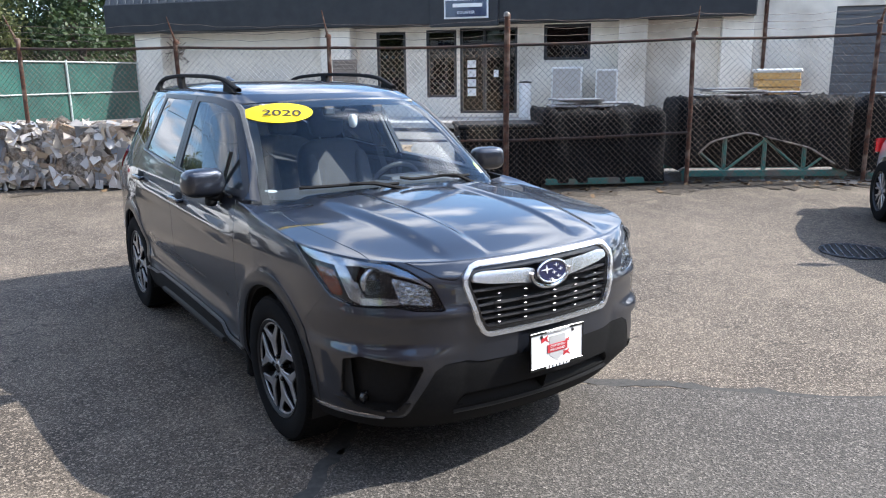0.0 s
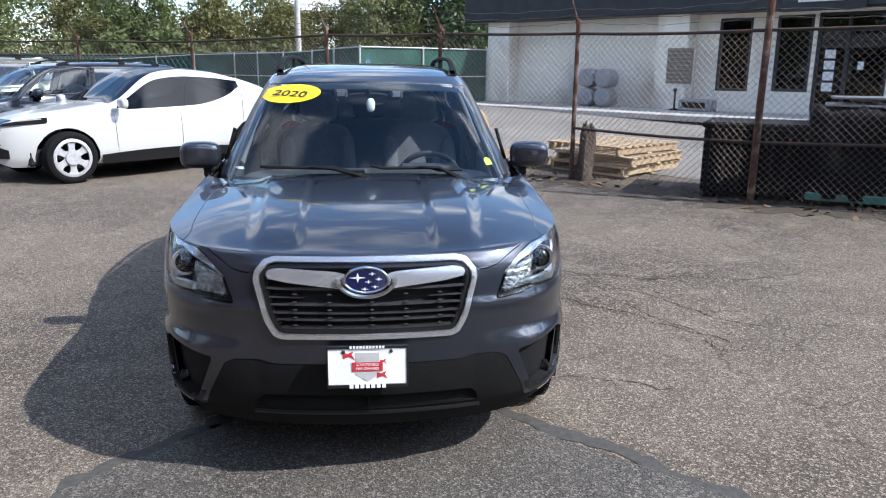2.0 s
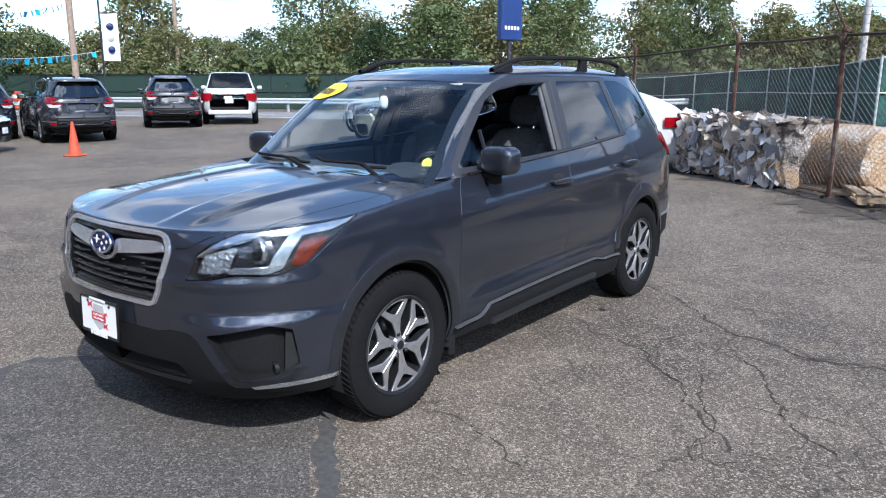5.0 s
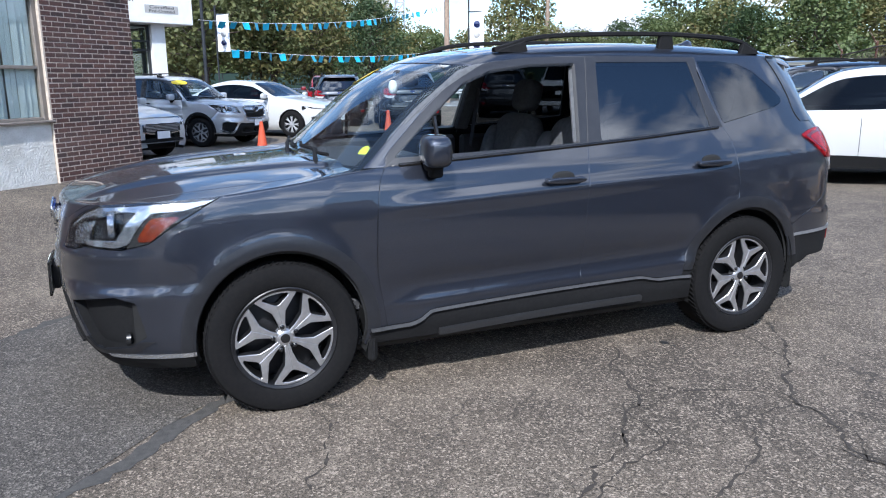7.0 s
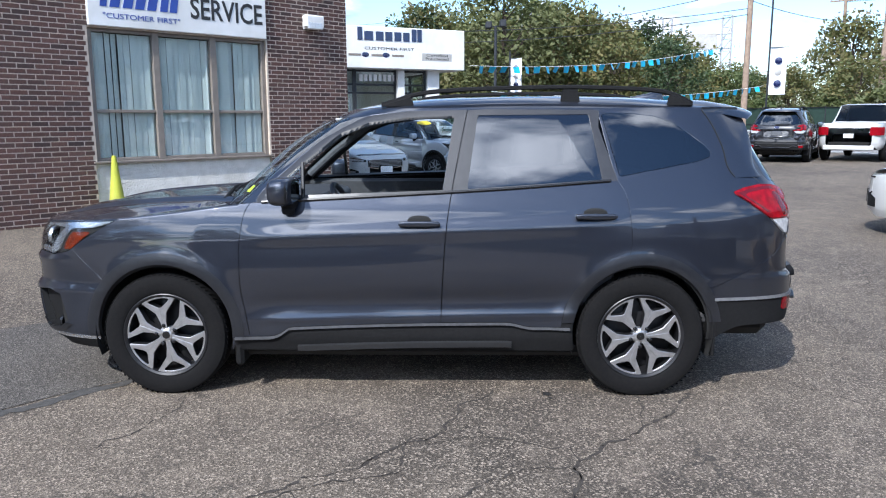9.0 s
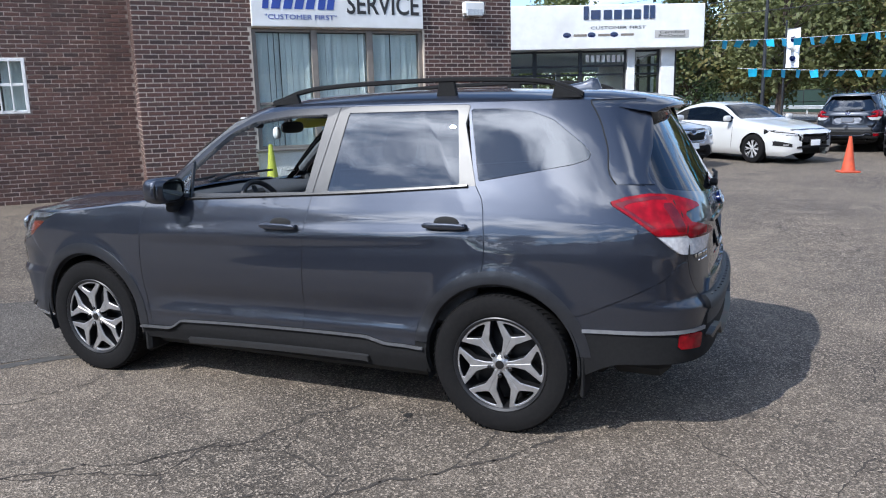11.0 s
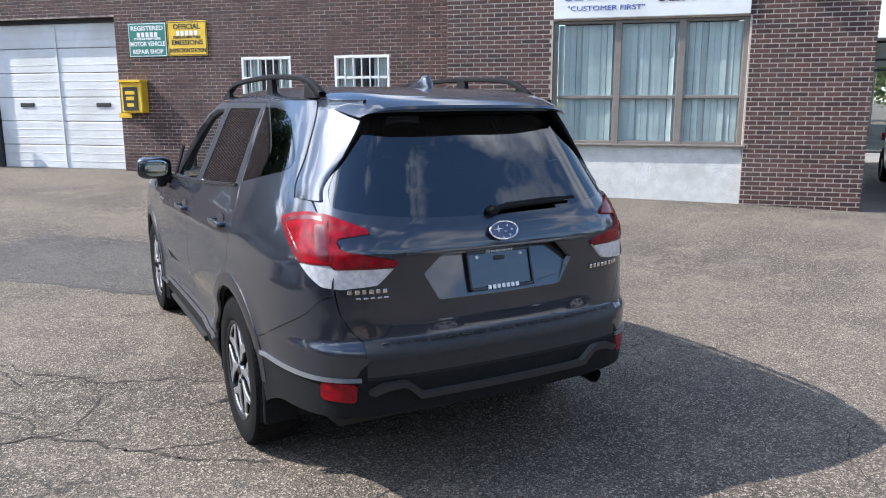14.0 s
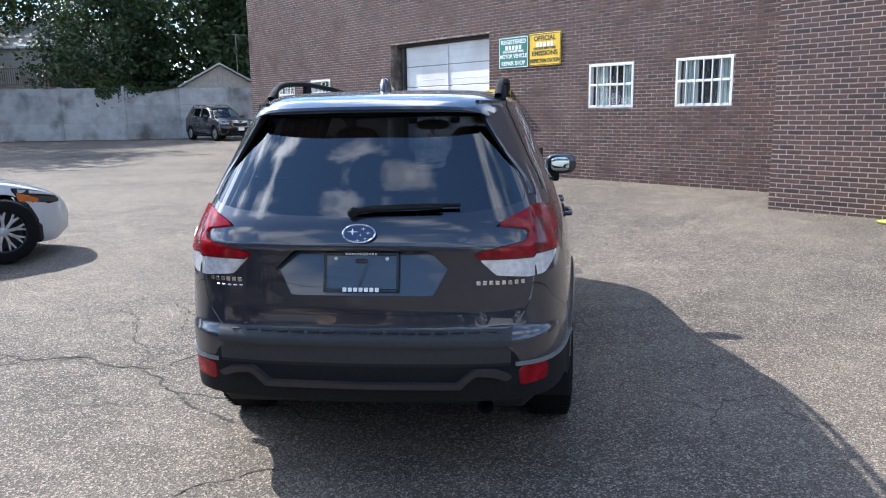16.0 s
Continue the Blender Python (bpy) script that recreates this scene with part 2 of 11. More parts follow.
def glass_mat(name, tint, rough=0.0, alpha=0.15):
    """A thin pane: a tinted see-through share and a mirror share by Fresnel."""
    mt = bpy.data.materials.new(name)
    mt.use_nodes = True
    nd, lk = mt.node_tree.nodes, mt.node_tree.links
    nd.clear()
    out = nd.new("ShaderNodeOutputMaterial")
    tr = nd.new("ShaderNodeBsdfTransparent"); tr.inputs[0].default_value = (*tint, 1)
    gl = nd.new("ShaderNodeBsdfGlossy"); gl.inputs["Roughness"].default_value = rough
    gl.inputs[0].default_value = (0.95, 0.97, 1, 1)
    f0 = ((0.5 + alpha) / (2.5 + alpha)) ** 2
    lw = nd.new("ShaderNodeLayerWeight"); lw.inputs["Blend"].default_value = 0.5
    pw = nd.new("ShaderNodeMath"); pw.operation = "POWER"; pw.inputs[1].default_value = 5.0
    fr = nd.new("ShaderNodeMath"); fr.operation = "MULTIPLY_ADD"; fr.inputs[1].default_value, fr.inputs[2].default_value = 1 - f0, f0
    lk.new(lw.outputs["Facing"], pw.inputs[0]); lk.new(pw.outputs[0], fr.inputs[0])
    mx = nd.new("ShaderNodeMixShader")
    lk.new(fr.outputs[0], mx.inputs[0]); lk.new(tr.outputs[0], mx.inputs[1]); lk.new(gl.outputs[0], mx.inputs[2])
    lk.new(mx.outputs[0], out.inputs[0])
    return mt


def paint(name, c, metal=0.0, rough=0.32, flake=0.0, ior=1.55):
    """Car paint: pigment, flakes and a clear coat."""
    mt, nd, lk, bs = mat_base(name)
    bs.inputs["Base Color"].default_value = (*c, 1)
    bs.inputs["Metallic"].default_value = metal
    bs.inputs["Roughness"].default_value = rough
    bs.inputs["Specular IOR Level"].default_value = 0.25
    bs.inputs["Coat Weight"].default_value = 1.0
    bs.inputs["Coat Roughness"].default_value = 0.02
    bs.inputs["Coat IOR"].default_value = ior
    co = nd.new("ShaderNodeTexCoord")
    if flake:
        vz = nd.new("ShaderNodeTexVoronoi"); vz.inputs["Scale"].default_value = 900
        lk.new(co.outputs["Object"], vz.inputs["Vector"])
        mr = nd.new("ShaderNodeMapRange")
        mr.inputs["To Min"].default_value, mr.inputs["To Max"].default_value = 1 - flake, 1 + flake
        sp = nd.new("ShaderNodeSeparateColor")
        lk.new(vz.outputs["Color"], sp.inputs[0]); lk.new(sp.outputs[0], mr.inputs["Value"])
        hs = nd.new("ShaderNodeHueSaturation"); hs.inputs["Color"].default_value = (*c, 1)
        lk.new(mr.outputs[0], hs.inputs["Value"]); lk.new(hs.outputs[0], bs.inputs["Base Color"])
    dz = nd.new("ShaderNodeTexNoise"); dz.inputs["Scale"].default_value = 3.0; dz.inputs["Detail"].default_value = 8
    lk.new(co.outputs["Object"], dz.inputs["Vector"])
    mr2 = nd.new("ShaderNodeMapRange")
    mr2.inputs["From Min"].default_value, mr2.inputs["From Max"].default_value = 0.4, 0.75
    mr2.inputs["To Min"].default_value, mr2.inputs["To Max"].default_value = 0.012, 0.06
    lk.new(dz.outputs["Fac"], mr2.inputs["Value"]); lk.new(mr2.outputs[0], bs.inputs["Coat Roughness"])
    return mt


M_PAINT = paint("grey_paint", (0.0225, 0.0262, 0.0375), 0.55, 0.38, 0.25, 1.66)
M_PLAST = surface("black_plastic", (0.0075, 0.0075, 0.008), (0.011, 0.011, 0.0115), 60, 0.68, bump=0.25, bscale=700, bdist=0.0006, spec=0.18)
M_GLOSSBLACK = surface("gloss_black", (0.008, 0.008, 0.009), (0.012, 0.012, 0.012), 5, 0.22, bump=0)
M_DARK = surface("dark_cavity", (0.006, 0.006, 0.006), (0.010, 0.010, 0.010), 9, 0.8, bump=0)
M_CHROME = surface("satin_chrome", (0.78, 0.79, 0.80), (0.70, 0.71, 0.72), 12, 0.14, 1.0, bump=0)
M_MIRROR = surface("mirror_glass", (0.36, 0.42, 0.43), (0.35, 0.41, 0.42), 3, 0.02, 1.0, bump=0, r2=0.02)
M_ALLOY = surface("machined_alloy", (0.52, 0.52, 0.53), (0.42, 0.42, 0.43), 25, 0.30, 0.85, bump=0.06, bscale=300, bdist=0.0008)
M_ALLOYDARK = surface("dark_alloy", (0.016, 0.016, 0.018), (0.024, 0.024, 0.026), 20, 0.35, 0.4, bump=0)
M_RUBBER = surface("tyre_rubber", (0.0075, 0.0075, 0.008), (0.011, 0.0105, 0.0105), 60, 0.8, spec=0.10, bump=0.3, bscale=220, bdist=0.001)
M_WSCREEN = glass_mat("windscreen_glass", (0.84, 0.91, 0.93), alpha=0.08)
M_CARGLASS = glass_mat("parked_car_glass", (0.12, 0.14, 0.15), alpha=-0.14)
M_BUMPER = surface("grey_textured_plastic", (0.016, 0.0165, 0.018), (0.021, 0.0215, 0.023), 50, 0.5, bump=0.25, bscale=600, bdist=0.0006)
M_FRAME = surface("satin_door_frame", (0.020, 0.021, 0.025), (0.025, 0.026, 0.030), 20, 0.34, bump=0.03, spec=0.4)
M_TINT = glass_mat("privacy_glass", (0.040, 0.047, 0.055), alpha=0.45)
M_LENS = glass_mat("clear_lens", (0.93, 0.95, 0.96), alpha=0.0)
M_REDLENS = surface("red_lens", (0.27, 0.0025, 0.009), (0.14, 0.002, 0.005), 26, 0.14, bump=0.04, bscale=200, spec=0.30)
M_REDDARK = surface("red_lens_core", (0.12, 0.003, 0.006), (0.07, 0.002, 0.004), 22, 0.2, bump=0, coat=0.3)
M_STRIP = surface("grey_ridge_plastic", (0.16, 0.165, 0.175), (0.20, 0.205, 0.215), 30, 0.35, 0.2, bump=0)
M_SILVERWHEEL = surface("silver_wheel_paint", (0.46, 0.46, 0.47), (0.38, 0.38, 0.39), 20, 0.30, 0.25, bump=0.05)
M_SLAT = surface("satin_dark_slat", (0.075, 0.075, 0.08), (0.055, 0.055, 0.06), 20, 0.24, 0.5, bump=0)
M_AMBER = surface("amber_lens", (0.15, 0.020, 0.004), (0.08, 0.011, 0.003), 45, 0.14, bump=0.35, bscale=160, coat=0.6)
M_MARKER = surface("amber_marker", (0.55, 0.14, 0.015), (0.45, 0.10, 0.012), 40, 0.2, bump=0)
M_LAMPGREY = surface("smoked_lens", (0.06, 0.065, 0.07), (0.04, 0.043, 0.047), 20, 0.12, 0.3, bump=0)
M_WHITELENS = surface("white_lens", (0.72, 0.72, 0.74), (0.52, 0.53, 0.55), 45, 0.10, 0.35, bump=0.25, bscale=160, coat=1.0)
M_FABRIC = surface("grey_fabric", (0.085, 0.088, 0.095), (0.115, 0.118, 0.125), 40, 0.95, bump=0.4, bscale=500, bdist=0.001)
M_CREAM = surface("pale_trim", (0.42, 0.41, 0.39), (0.37, 0.36, 0.34), 20, 0.8, bump=0.2, bscale=300)
M_YELLOW = surface("yellow_vinyl", (0.85, 0.62, 0.01), (0.80, 0.58, 0.01), 10, 0.35, bump=0)
M_INK = surface("printed_black", (0.02, 0.02, 0.02), (0.03, 0.03, 0.03), 10, 0.5, bump=0)
M_PAPER = surface("white_print", (0.80, 0.80, 0.79), (0.76, 0.76, 0.75), 6, 0.5, bump=0)
M_REDPRINT = surface("red_print", (0.50, 0.03, 0.04), (0.44, 0.03, 0.04), 10, 0.5, bump=0)
M_BLUE = surface("blue_enamel", (0.006, 0.013, 0.075), (0.005, 0.010, 0.058), 10, 0.15, 0.2, bump=0, coat=1)
M_WHITEPAINT = paint("white_paint", (0.47, 0.47, 0.46))
M_SILVERPAINT = paint("silver_paint", (0.56, 0.57, 0.59), 0.5)
M_BLACKPAINT = paint("black_paint", (0.012, 0.012, 0.014))
M_NAVYPAINT = paint("dark_paint", (0.012, 0.016, 0.026), 0.3)
M_TANPAINT = paint("sage_paint", (0.23, 0.22, 0.17), 0.5)

M_MORTAR = surface("mortar", (0.55, 0.47, 0.39), (0.42, 0.36, 0.30), 22, 0.95, bump=0.5, bscale=160, stain=(0.46, 0.39, 0.33), sscale=0.9)
M_MORTAROLD = surface("old_mortar", (0.48, 0.40, 0.34), (0.22, 0.175, 0.15), 9, 0.95, bump=0.5, bscale=160, stain=(0.13, 0.10, 0.085), sscale=1.6)
M_STUCCO = surface("white_stucco", (0.66, 0.65, 0.61), (0.56, 0.55, 0.51), 7, 0.9, bump=0.9, bscale=38, bdist=0.02, stain=(0.45, 0.43, 0.38), sscale=1.2)
M_CREAMWALL = surface("cream_render", (0.85, 0.79, 0.69), (0.79, 0.73, 0.63), 5, 0.9, bump=0.4, bscale=60, stain=(0.46, 0.41, 0.34), sscale=0.5)
M_AWNING = surface("dark_metal_awning", (0.022, 0.024, 0.028), (0.032, 0.034, 0.038), 3, 0.45, 0.3, bump=0)
M_RUST = surface("rusty_steel", (0.115, 0.048, 0.027), (0.055, 0.031, 0.023), 26, 0.85, 0.2, bump=0.6, bscale=120, stain=(0.24, 0.18, 0.14), sscale=6)
M_GALV = surface("galvanised_wire", (0.30, 0.29, 0.27), (0.20, 0.17, 0.14), 14, 0.5, 0.7, bump=0)
M_GREEN = surface("green_screen", (0.007, 0.058, 0.047), (0.005, 0.042, 0.035), 6, 0.75, bump=0.4, bscale=300, stain=(0.016, 0.095, 0.072), sscale=1.0)
M_WHITEMETAL = surface("white_metal", (0.74, 0.74, 0.73), (0.68, 0.68, 0.66), 4, 0.45, bump=0.1, bscale=60, stain=(0.60, 0.59, 0.56), sscale=0.8)
M_TAUPE = surface("taupe_frame", (0.23, 0.20, 0.17), (0.19, 0.165, 0.14), 10, 0.55, 0.2, bump=0.1)
M_WOOD = surface("pallet_wood", (0.42, 0.31, 0.19), (0.30, 0.22, 0.14), 14, 0.9, bump=0.5, bscale=90, rnd=0.2)
M_BARK = surface("bark", (0.075, 0.055, 0.042), (0.045, 0.034, 0.026), 9, 0.95, bump=1.0, bscale=26, bdist=0.03)
M_POLEWOOD = surface("pole_wood", (0.30, 0.22, 0.16), (0.22, 0.16, 0.12), 6, 0.9, bump=0.5, bscale=60)
M_CONE = surface("orange_rubber", (0.52, 0.072, 0.022), (0.34, 0.055, 0.024), 9, 0.6, bump=0.1)
M_LIMECONE = surface("lime_rubber", (0.42, 0.44, 0.035), (0.34, 0.35, 0.045), 8, 0.6, bump=0.1)
M_TARP = surface("black_tarp", (0.0065, 0.0065, 0.007), (0.010, 0.010, 0.011), 12, 0.75, bump=0.35, bscale=260, bdist=0.002, spec=0.12)
M_CONCRETE = surface("concrete", (0.46, 0.44, 0.41), (0.37, 0.355, 0.33), 8, 0.9, bump=0.4, bscale=90, stain=(0.22, 0.21, 0.19), sscale=0.7)
M_CYAN = surface("cyan_bunting", (0.03, 0.42, 0.62), (0.03, 0.34, 0.52), 8, 0.35, bump=0)
M_WIN = glass_mat("window_glass", (0.94, 0.97, 0.96), alpha=0.05)
# near-black tone: the gloom of unlit rooms is put into the colour
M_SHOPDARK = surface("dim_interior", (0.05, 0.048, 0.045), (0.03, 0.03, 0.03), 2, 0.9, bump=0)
M_BLIND = surface("vertical_blind", (0.60, 0.63, 0.62), (0.52, 0.55, 0.54), 3, 0.8, bump=0)
M_SHEETGREY = surface("grey_boards", (0.42, 0.41, 0.39), (0.36, 0.35, 0.33), 4, 0.85, bump=0.3, bscale=50, stain=(0.30, 0.29, 0.27), sscale=0.7)


# ---- ground ----
def asphalt(name, dark, light, stone, wear, scale=1.0, rough=0.86):
    """Asphalt: stone speckle, patchy wear, oily stains and small relief."""
    mt, nd, lk, bs = mat_base(name)
    co = nd.new("ShaderNodeTexCoord")
    n1 = nd.new("ShaderNodeTexNoise"); n1.inputs["Scale"].default_value = 0.35 * scale; n1.inputs["Detail"].default_value = 7
    n1.inputs["Roughness"].default_value = 0.62
    n2 = nd.new("ShaderNodeTexNoise"); n2.inputs["Scale"].default_value = 2.6 * scale; n2.inputs["Detail"].default_value = 8
    n2.inputs["Roughness"].default_value = 0.7
    vz = nd.new("ShaderNodeTexVoronoi"); vz.inputs["Scale"].default_value = 105
    v2 = nd.new("ShaderNodeTexVoronoi"); v2.inputs["Scale"].default_value = 190
    for q in (n1, n2, vz, v2):
        lk.new(co.outputs["Object"], q.inputs["Vector"])
    def rng(src, a, b, lo=0.0, hi=1.0):
        mr = nd.new("ShaderNodeMapRange")
        mr.inputs["From Min"].default_value, mr.inputs["From Max"].default_value = a, b
        mr.inputs["To Min"].default_value, mr.inputs["To Max"].default_value = lo, hi
        lk.new(src, mr.inputs["Value"])
        return mr.outputs[0]
    def mix(fac, a, b):
        mx = nd.new("ShaderNodeMix"); mx.data_type = "RGBA"
        lk.new(fac, mx.inputs["Factor"])
        for key, val in (("A", a), ("B", b)):
            if isinstance(val, tuple):
                mx.inputs[key].default_value = (*val, 1)
            else:
                lk.new(val, mx.inputs[key])
        return mx.outputs["Result"]
    base = mix(rng(n1.outputs["Fac"], 0.41, 0.58), dark, light)
    base = mix(rng(n2.outputs["Fac"], 0.50, 0.72, 0, 0.75), base, wear)
    sp = nd.new("ShaderNodeSeparateColor"); lk.new(vz.outputs["Color"], sp.inputs[0])
    base = mix(rng(sp.outputs[0], 0.62, 0.95, 0, 0.78), base, stone)
    s2 = nd.new("ShaderNodeSeparateColor"); lk.new(v2.outputs["Color"], s2.inputs[0])
    hs = nd.new("ShaderNodeHueSaturation"); lk.new(base, hs.inputs["Color"])
    lk.new(rng(s2.outputs[1], 0, 1, 0.36, 1.64), hs.inputs["Value"])
    ve = nd.new("ShaderNodeTexVoronoi"); ve.feature = "DISTANCE_TO_EDGE"; ve.inputs["Scale"].default_value = 2.1
    wv = nd.new("ShaderNodeTexNoise"); wv.inputs["Scale"].default_value = 3.0; wv.inputs["Detail"].default_value = 5
    lk.new(co.outputs["Object"], wv.inputs["Vector"])
    av = nd.new("ShaderNodeVectorMath"); av.operation = "MULTIPLY_ADD"; av.inputs[1].default_value = (0.5, 0.5, 0.5)
    lk.new(wv.outputs["Color"], av.inputs[0]); lk.new(co.outputs["Object"], av.inputs[2]); lk.new(av.outputs[0], ve.inputs["Vector"])
    n4 = nd.new("ShaderNodeTexNoise"); n4.inputs["Scale"].default_value = 0.55; n4.inputs["Detail"].default_value = 3
    lk.new(co.outputs["Object"], n4.inputs["Vector"])
    mk = nd.new("ShaderNodeMath"); mk.operation = "MULTIPLY"
    lk.new(rng(ve.outputs["Distance"], 0.004, 0.016, 1.0, 0.0), mk.inputs[0]); lk.new(rng(n4.outputs["Fac"], 0.50, 0.60, 0.0, 0.8), mk.inputs[1])
    lk.new(mix(mk.outputs[0], hs.outputs[0], (0.030, 0.026, 0.022)), bs.inputs["Base Color"])
    bs.inputs["Roughness"].default_value = rough
    bs.inputs["Specular IOR Level"].default_value = 0.35
    ad = nd.new("ShaderNodeMath"); ad.operation = "ADD"
    lk.new(vz.outputs["Distance"], ad.inputs[0]); lk.new(n2.outputs["Fac"], ad.inputs[1])
    bp = nd.new("ShaderNodeBump"); bp.inputs["Strength"].default_value = 0.55; bp.inputs["Distance"].default_value = 0.006
    lk.new(ad.outputs[0], bp.inputs["Height"]); lk.new(bp.outputs[0], bs.inputs["Normal"])
    return mt


M_ASPHALT = asphalt("worn_asphalt", (0.056, 0.046, 0.036), (0.102, 0.083, 0.063), (0.280, 0.233, 0.183), (0.169, 0.138, 0.106))
M_PATCH = asphalt("newer_asphalt", (0.048, 0.043, 0.038), (0.068, 0.061, 0.053), (0.165, 0.147, 0.128), (0.088, 0.079, 0.068))
M_ROAD = asphalt("road_asphalt", (0.15, 0.147, 0.14), (0.19, 0.185, 0.178), (0.26, 0.25, 0.24), (0.21, 0.20, 0.19), 0.5)
M_TAR = surface("tar_seal", (0.042, 0.040, 0.037), (0.066, 0.062, 0.057), 30, 0.92, bump=0.4, bscale=120)
M_CRACK = surface("open_crack", (0.026, 0.021, 0.017), (0.050, 0.042, 0.034), 30, 0.95, bump=0.3)
M_DIRT = surface("damp_dirt", (0.050, 0.040, 0.030), (0.085, 0.068, 0.050), 14, 0.95, bump=1.0, bscale=60, bdist=0.02)

g = Geo()
rings = [0, 1.2, 2.4, 3.2, 4, 5, 6, 7, 8, 9, 10.5, 12, 14, 16, 18, 20, 23, 27, 33, 40, 52, 70, 100, 160, 280, 520, 900, 1600]
SEG = 72
g.v.append((0, 0, 0))
for r in rings[1:]:
    for k in range(SEG):
        a = 2 * math.pi * k / SEG
        x, y = r * math.cos(a), r * math.sin(a)
        g.v.append((x, y, gz(x, y)))
for k in range(SEG):
    g.f.append((0, 1 + k, 1 + (k + 1) % SEG))
for i in range(len(rings) - 2):
    for k in range(SEG):
        a, b = 1 + i * SEG + k, 1 + i * SEG + (k + 1) % SEG
        g.f.append((a, a + SEG, b + SEG, b))
tagged(part("ground", g, M_ASPHALT, smooth=180), "worn grey asphalt lot with pale wear and stains", "ground", kind="structure")


def drape(poly_fn, u0, u1, v0, v1, du, dv, lift):
    """A sheet laid on the ground: (u, v) -> (x, y) over a grid."""
    q = Geo()
    nu, nv = max(1, round((u1 - u0) / du)), max(1, round((v1 - v0) / dv))
    for i in range(nu + 1):
        for j in range(nv + 1):
            x, y = poly_fn(u0 + (u1 - u0) * i / nu, v0 + (v1 - v0) * j / nv)
            q.v.append((x, y, gz(x, y) + lift))
    for i in range(nu):
        for j in range(nv):
            a = i * (nv + 1) + j
            q.f.append((a, a + nv + 1, a + nv + 2, a + 1))
    p = [Vector(q.v[i]) for i in q.f[0]]
    if (p[1] - p[0]).cross(p[2] - p[0]).z < 0:
        q.f = [tuple(reversed(f)) for f in q.f]
    return q


# trench patch in newer asphalt, with tar along its edges
PD, PN = Vector((0.70, -0.714)), Vector((0.714, 0.70))
def patch_xy(u, v):
    wob = 0.03 * math.sin(u * 2.1) + 0.02 * math.sin(u * 5.3 + 1)
    p = PD * u + PN * (v + wob)
    return p.x, p.y
tagged(part("asphalt_patch", drape(patch_xy, 0.72, 4.8, -2.45, -0.70, 0.25, 0.25, 0.004), M_PATCH, smooth=180),
       "darker strip of newer asphalt over a trench", "patch", kind="structure")


def ribbon(pts, w, lift, wob=0.3, seed=1, step=0.05):
    """A flat uneven band along pts on the ground."""
    rg = random.Random(seed)
    ps = [Vector(p) for p in pts]
    fine = []
    for a, b in zip(ps[:-1], ps[1:]):
        n = max(2, int((b - a).length / step))
        for k in range(n):
            fine.append(a.lerp(b, k / n))
    fine.append(ps[-1])
    q = Geo()
    off = 0.0
    for i, p in enumerate(fine):
        d = (fine[min(i + 1, len(fine) - 1)] - fine[max(i - 1, 0)]).normalized()
        nrm = Vector((-d.y, d.x))
        off = off * 0.8 + rg.uniform(-1, 1) * w * wob
        ww = w * (1 + rg.uniform(-wob, wob)) / 2
        if i in (0, len(fine) - 1):
            ww *= 0.2
        for sg in (1, -1):
            x, y = p + nrm * (off + sg * ww)
            q.v.append((x, y, gz(x, y) + lift))
    for i in range(len(fine) - 1):
        q.f.append((2 * i + 1, 2 * i + 3, 2 * i + 2, 2 * i))
    return q


def on_patch(*uv):
    return [patch_xy(u, v) for u, v in uv]


seal = Geo()
for k, pts in enumerate((on_patch((0.72, -0.70), (3, -0.70), (4.8, -0.70)), on_patch((0.72, -2.45), (3, -2.45), (4.8, -2.45)),
                         on_patch((0.72, -2.45), (0.66, -1.6), (0.72, -0.70)), [(-0.75, -1.72), (-0.2, -1.66), (0.3, -1.65), (0.66, -1.70)])):
    r = ribbon(pts, 0.085, 0.0030, 0.30, k + 3)
    seal.add(r.v, r.f)
tagged(part("tar_seal", seal, M_TAR), "black tar sealing round the asphalt patch", "tar seal", kind="stuff")

cracks = Geo()
CR = [
    ([(0.82, 1.62), (1.36, 1.20), (1.51, 1.00), (1.76, 0.82), (1.98, 0.78), (2.33, 0.66), (2.9, 0.62), (3.6, 0.75)], 0.022),
    ([(1.76, 0.82), (1.79, 0.62), (1.97, 0.36), (2.18, 0.04), (2.38, -0.32), (2.62, -0.54)], 0.014),
    ([(0.80, 0.48), (1.26, 0.23), (1.50, 0.12), (1.62, -0.06), (1.80, -0.16), (2.05, -0.55), (2.4, -0.9)], 0.018),
    ([(1.50, 0.12), (1.48, 0.54), (1.56, 0.82), (1.72, 0.84)], 0.012),
    ([(0.96, -1.26), (1.29, -1.31), (1.52, -1.44), (1.65, -1.46)], 0.012),
    ([(0.15, 1.55), (0.71, 1.36), (1.0, 1.28), (1.36, 1.20)], 0.012),
]
CR_FINE = [
    ([(1.43, 0.10), (1.78, 0.02), (2.03, -0.45), (2.16, -0.97)], 0.010),
    ([(2.13, 0.60), (2.49, 0.67), (2.8, 1.1), (2.7, 1.7)], 0.012),
    ([(-0.2, 3.3), (0.5, 3.05), (1.3, 2.75), (2.2, 2.5)], 0.010),
    ([(-1.9, 2.6), (-1.1, 3.2), (-0.3, 3.1)], 0.010),
    ([(0.4, 2.1), (1.0, 2.5), (1.3, 2.75)], 0.010),
    ([(1.2, 4.0), (2.0, 3.6), (3.1, 3.1)], 0.010),
    ([(-2.6, 4.6), (-1.6, 3.9), (-0.6, 4.2)], 0.010),
    ([(3.2, 2.0), (3.6, 1.2), (3.6, 0.75)], 0.012),
    ([(-3.0, -2.6), (-2.2, -3.0), (-1.6, -3.8), (-1.5, -5.2)], 0.010),
]
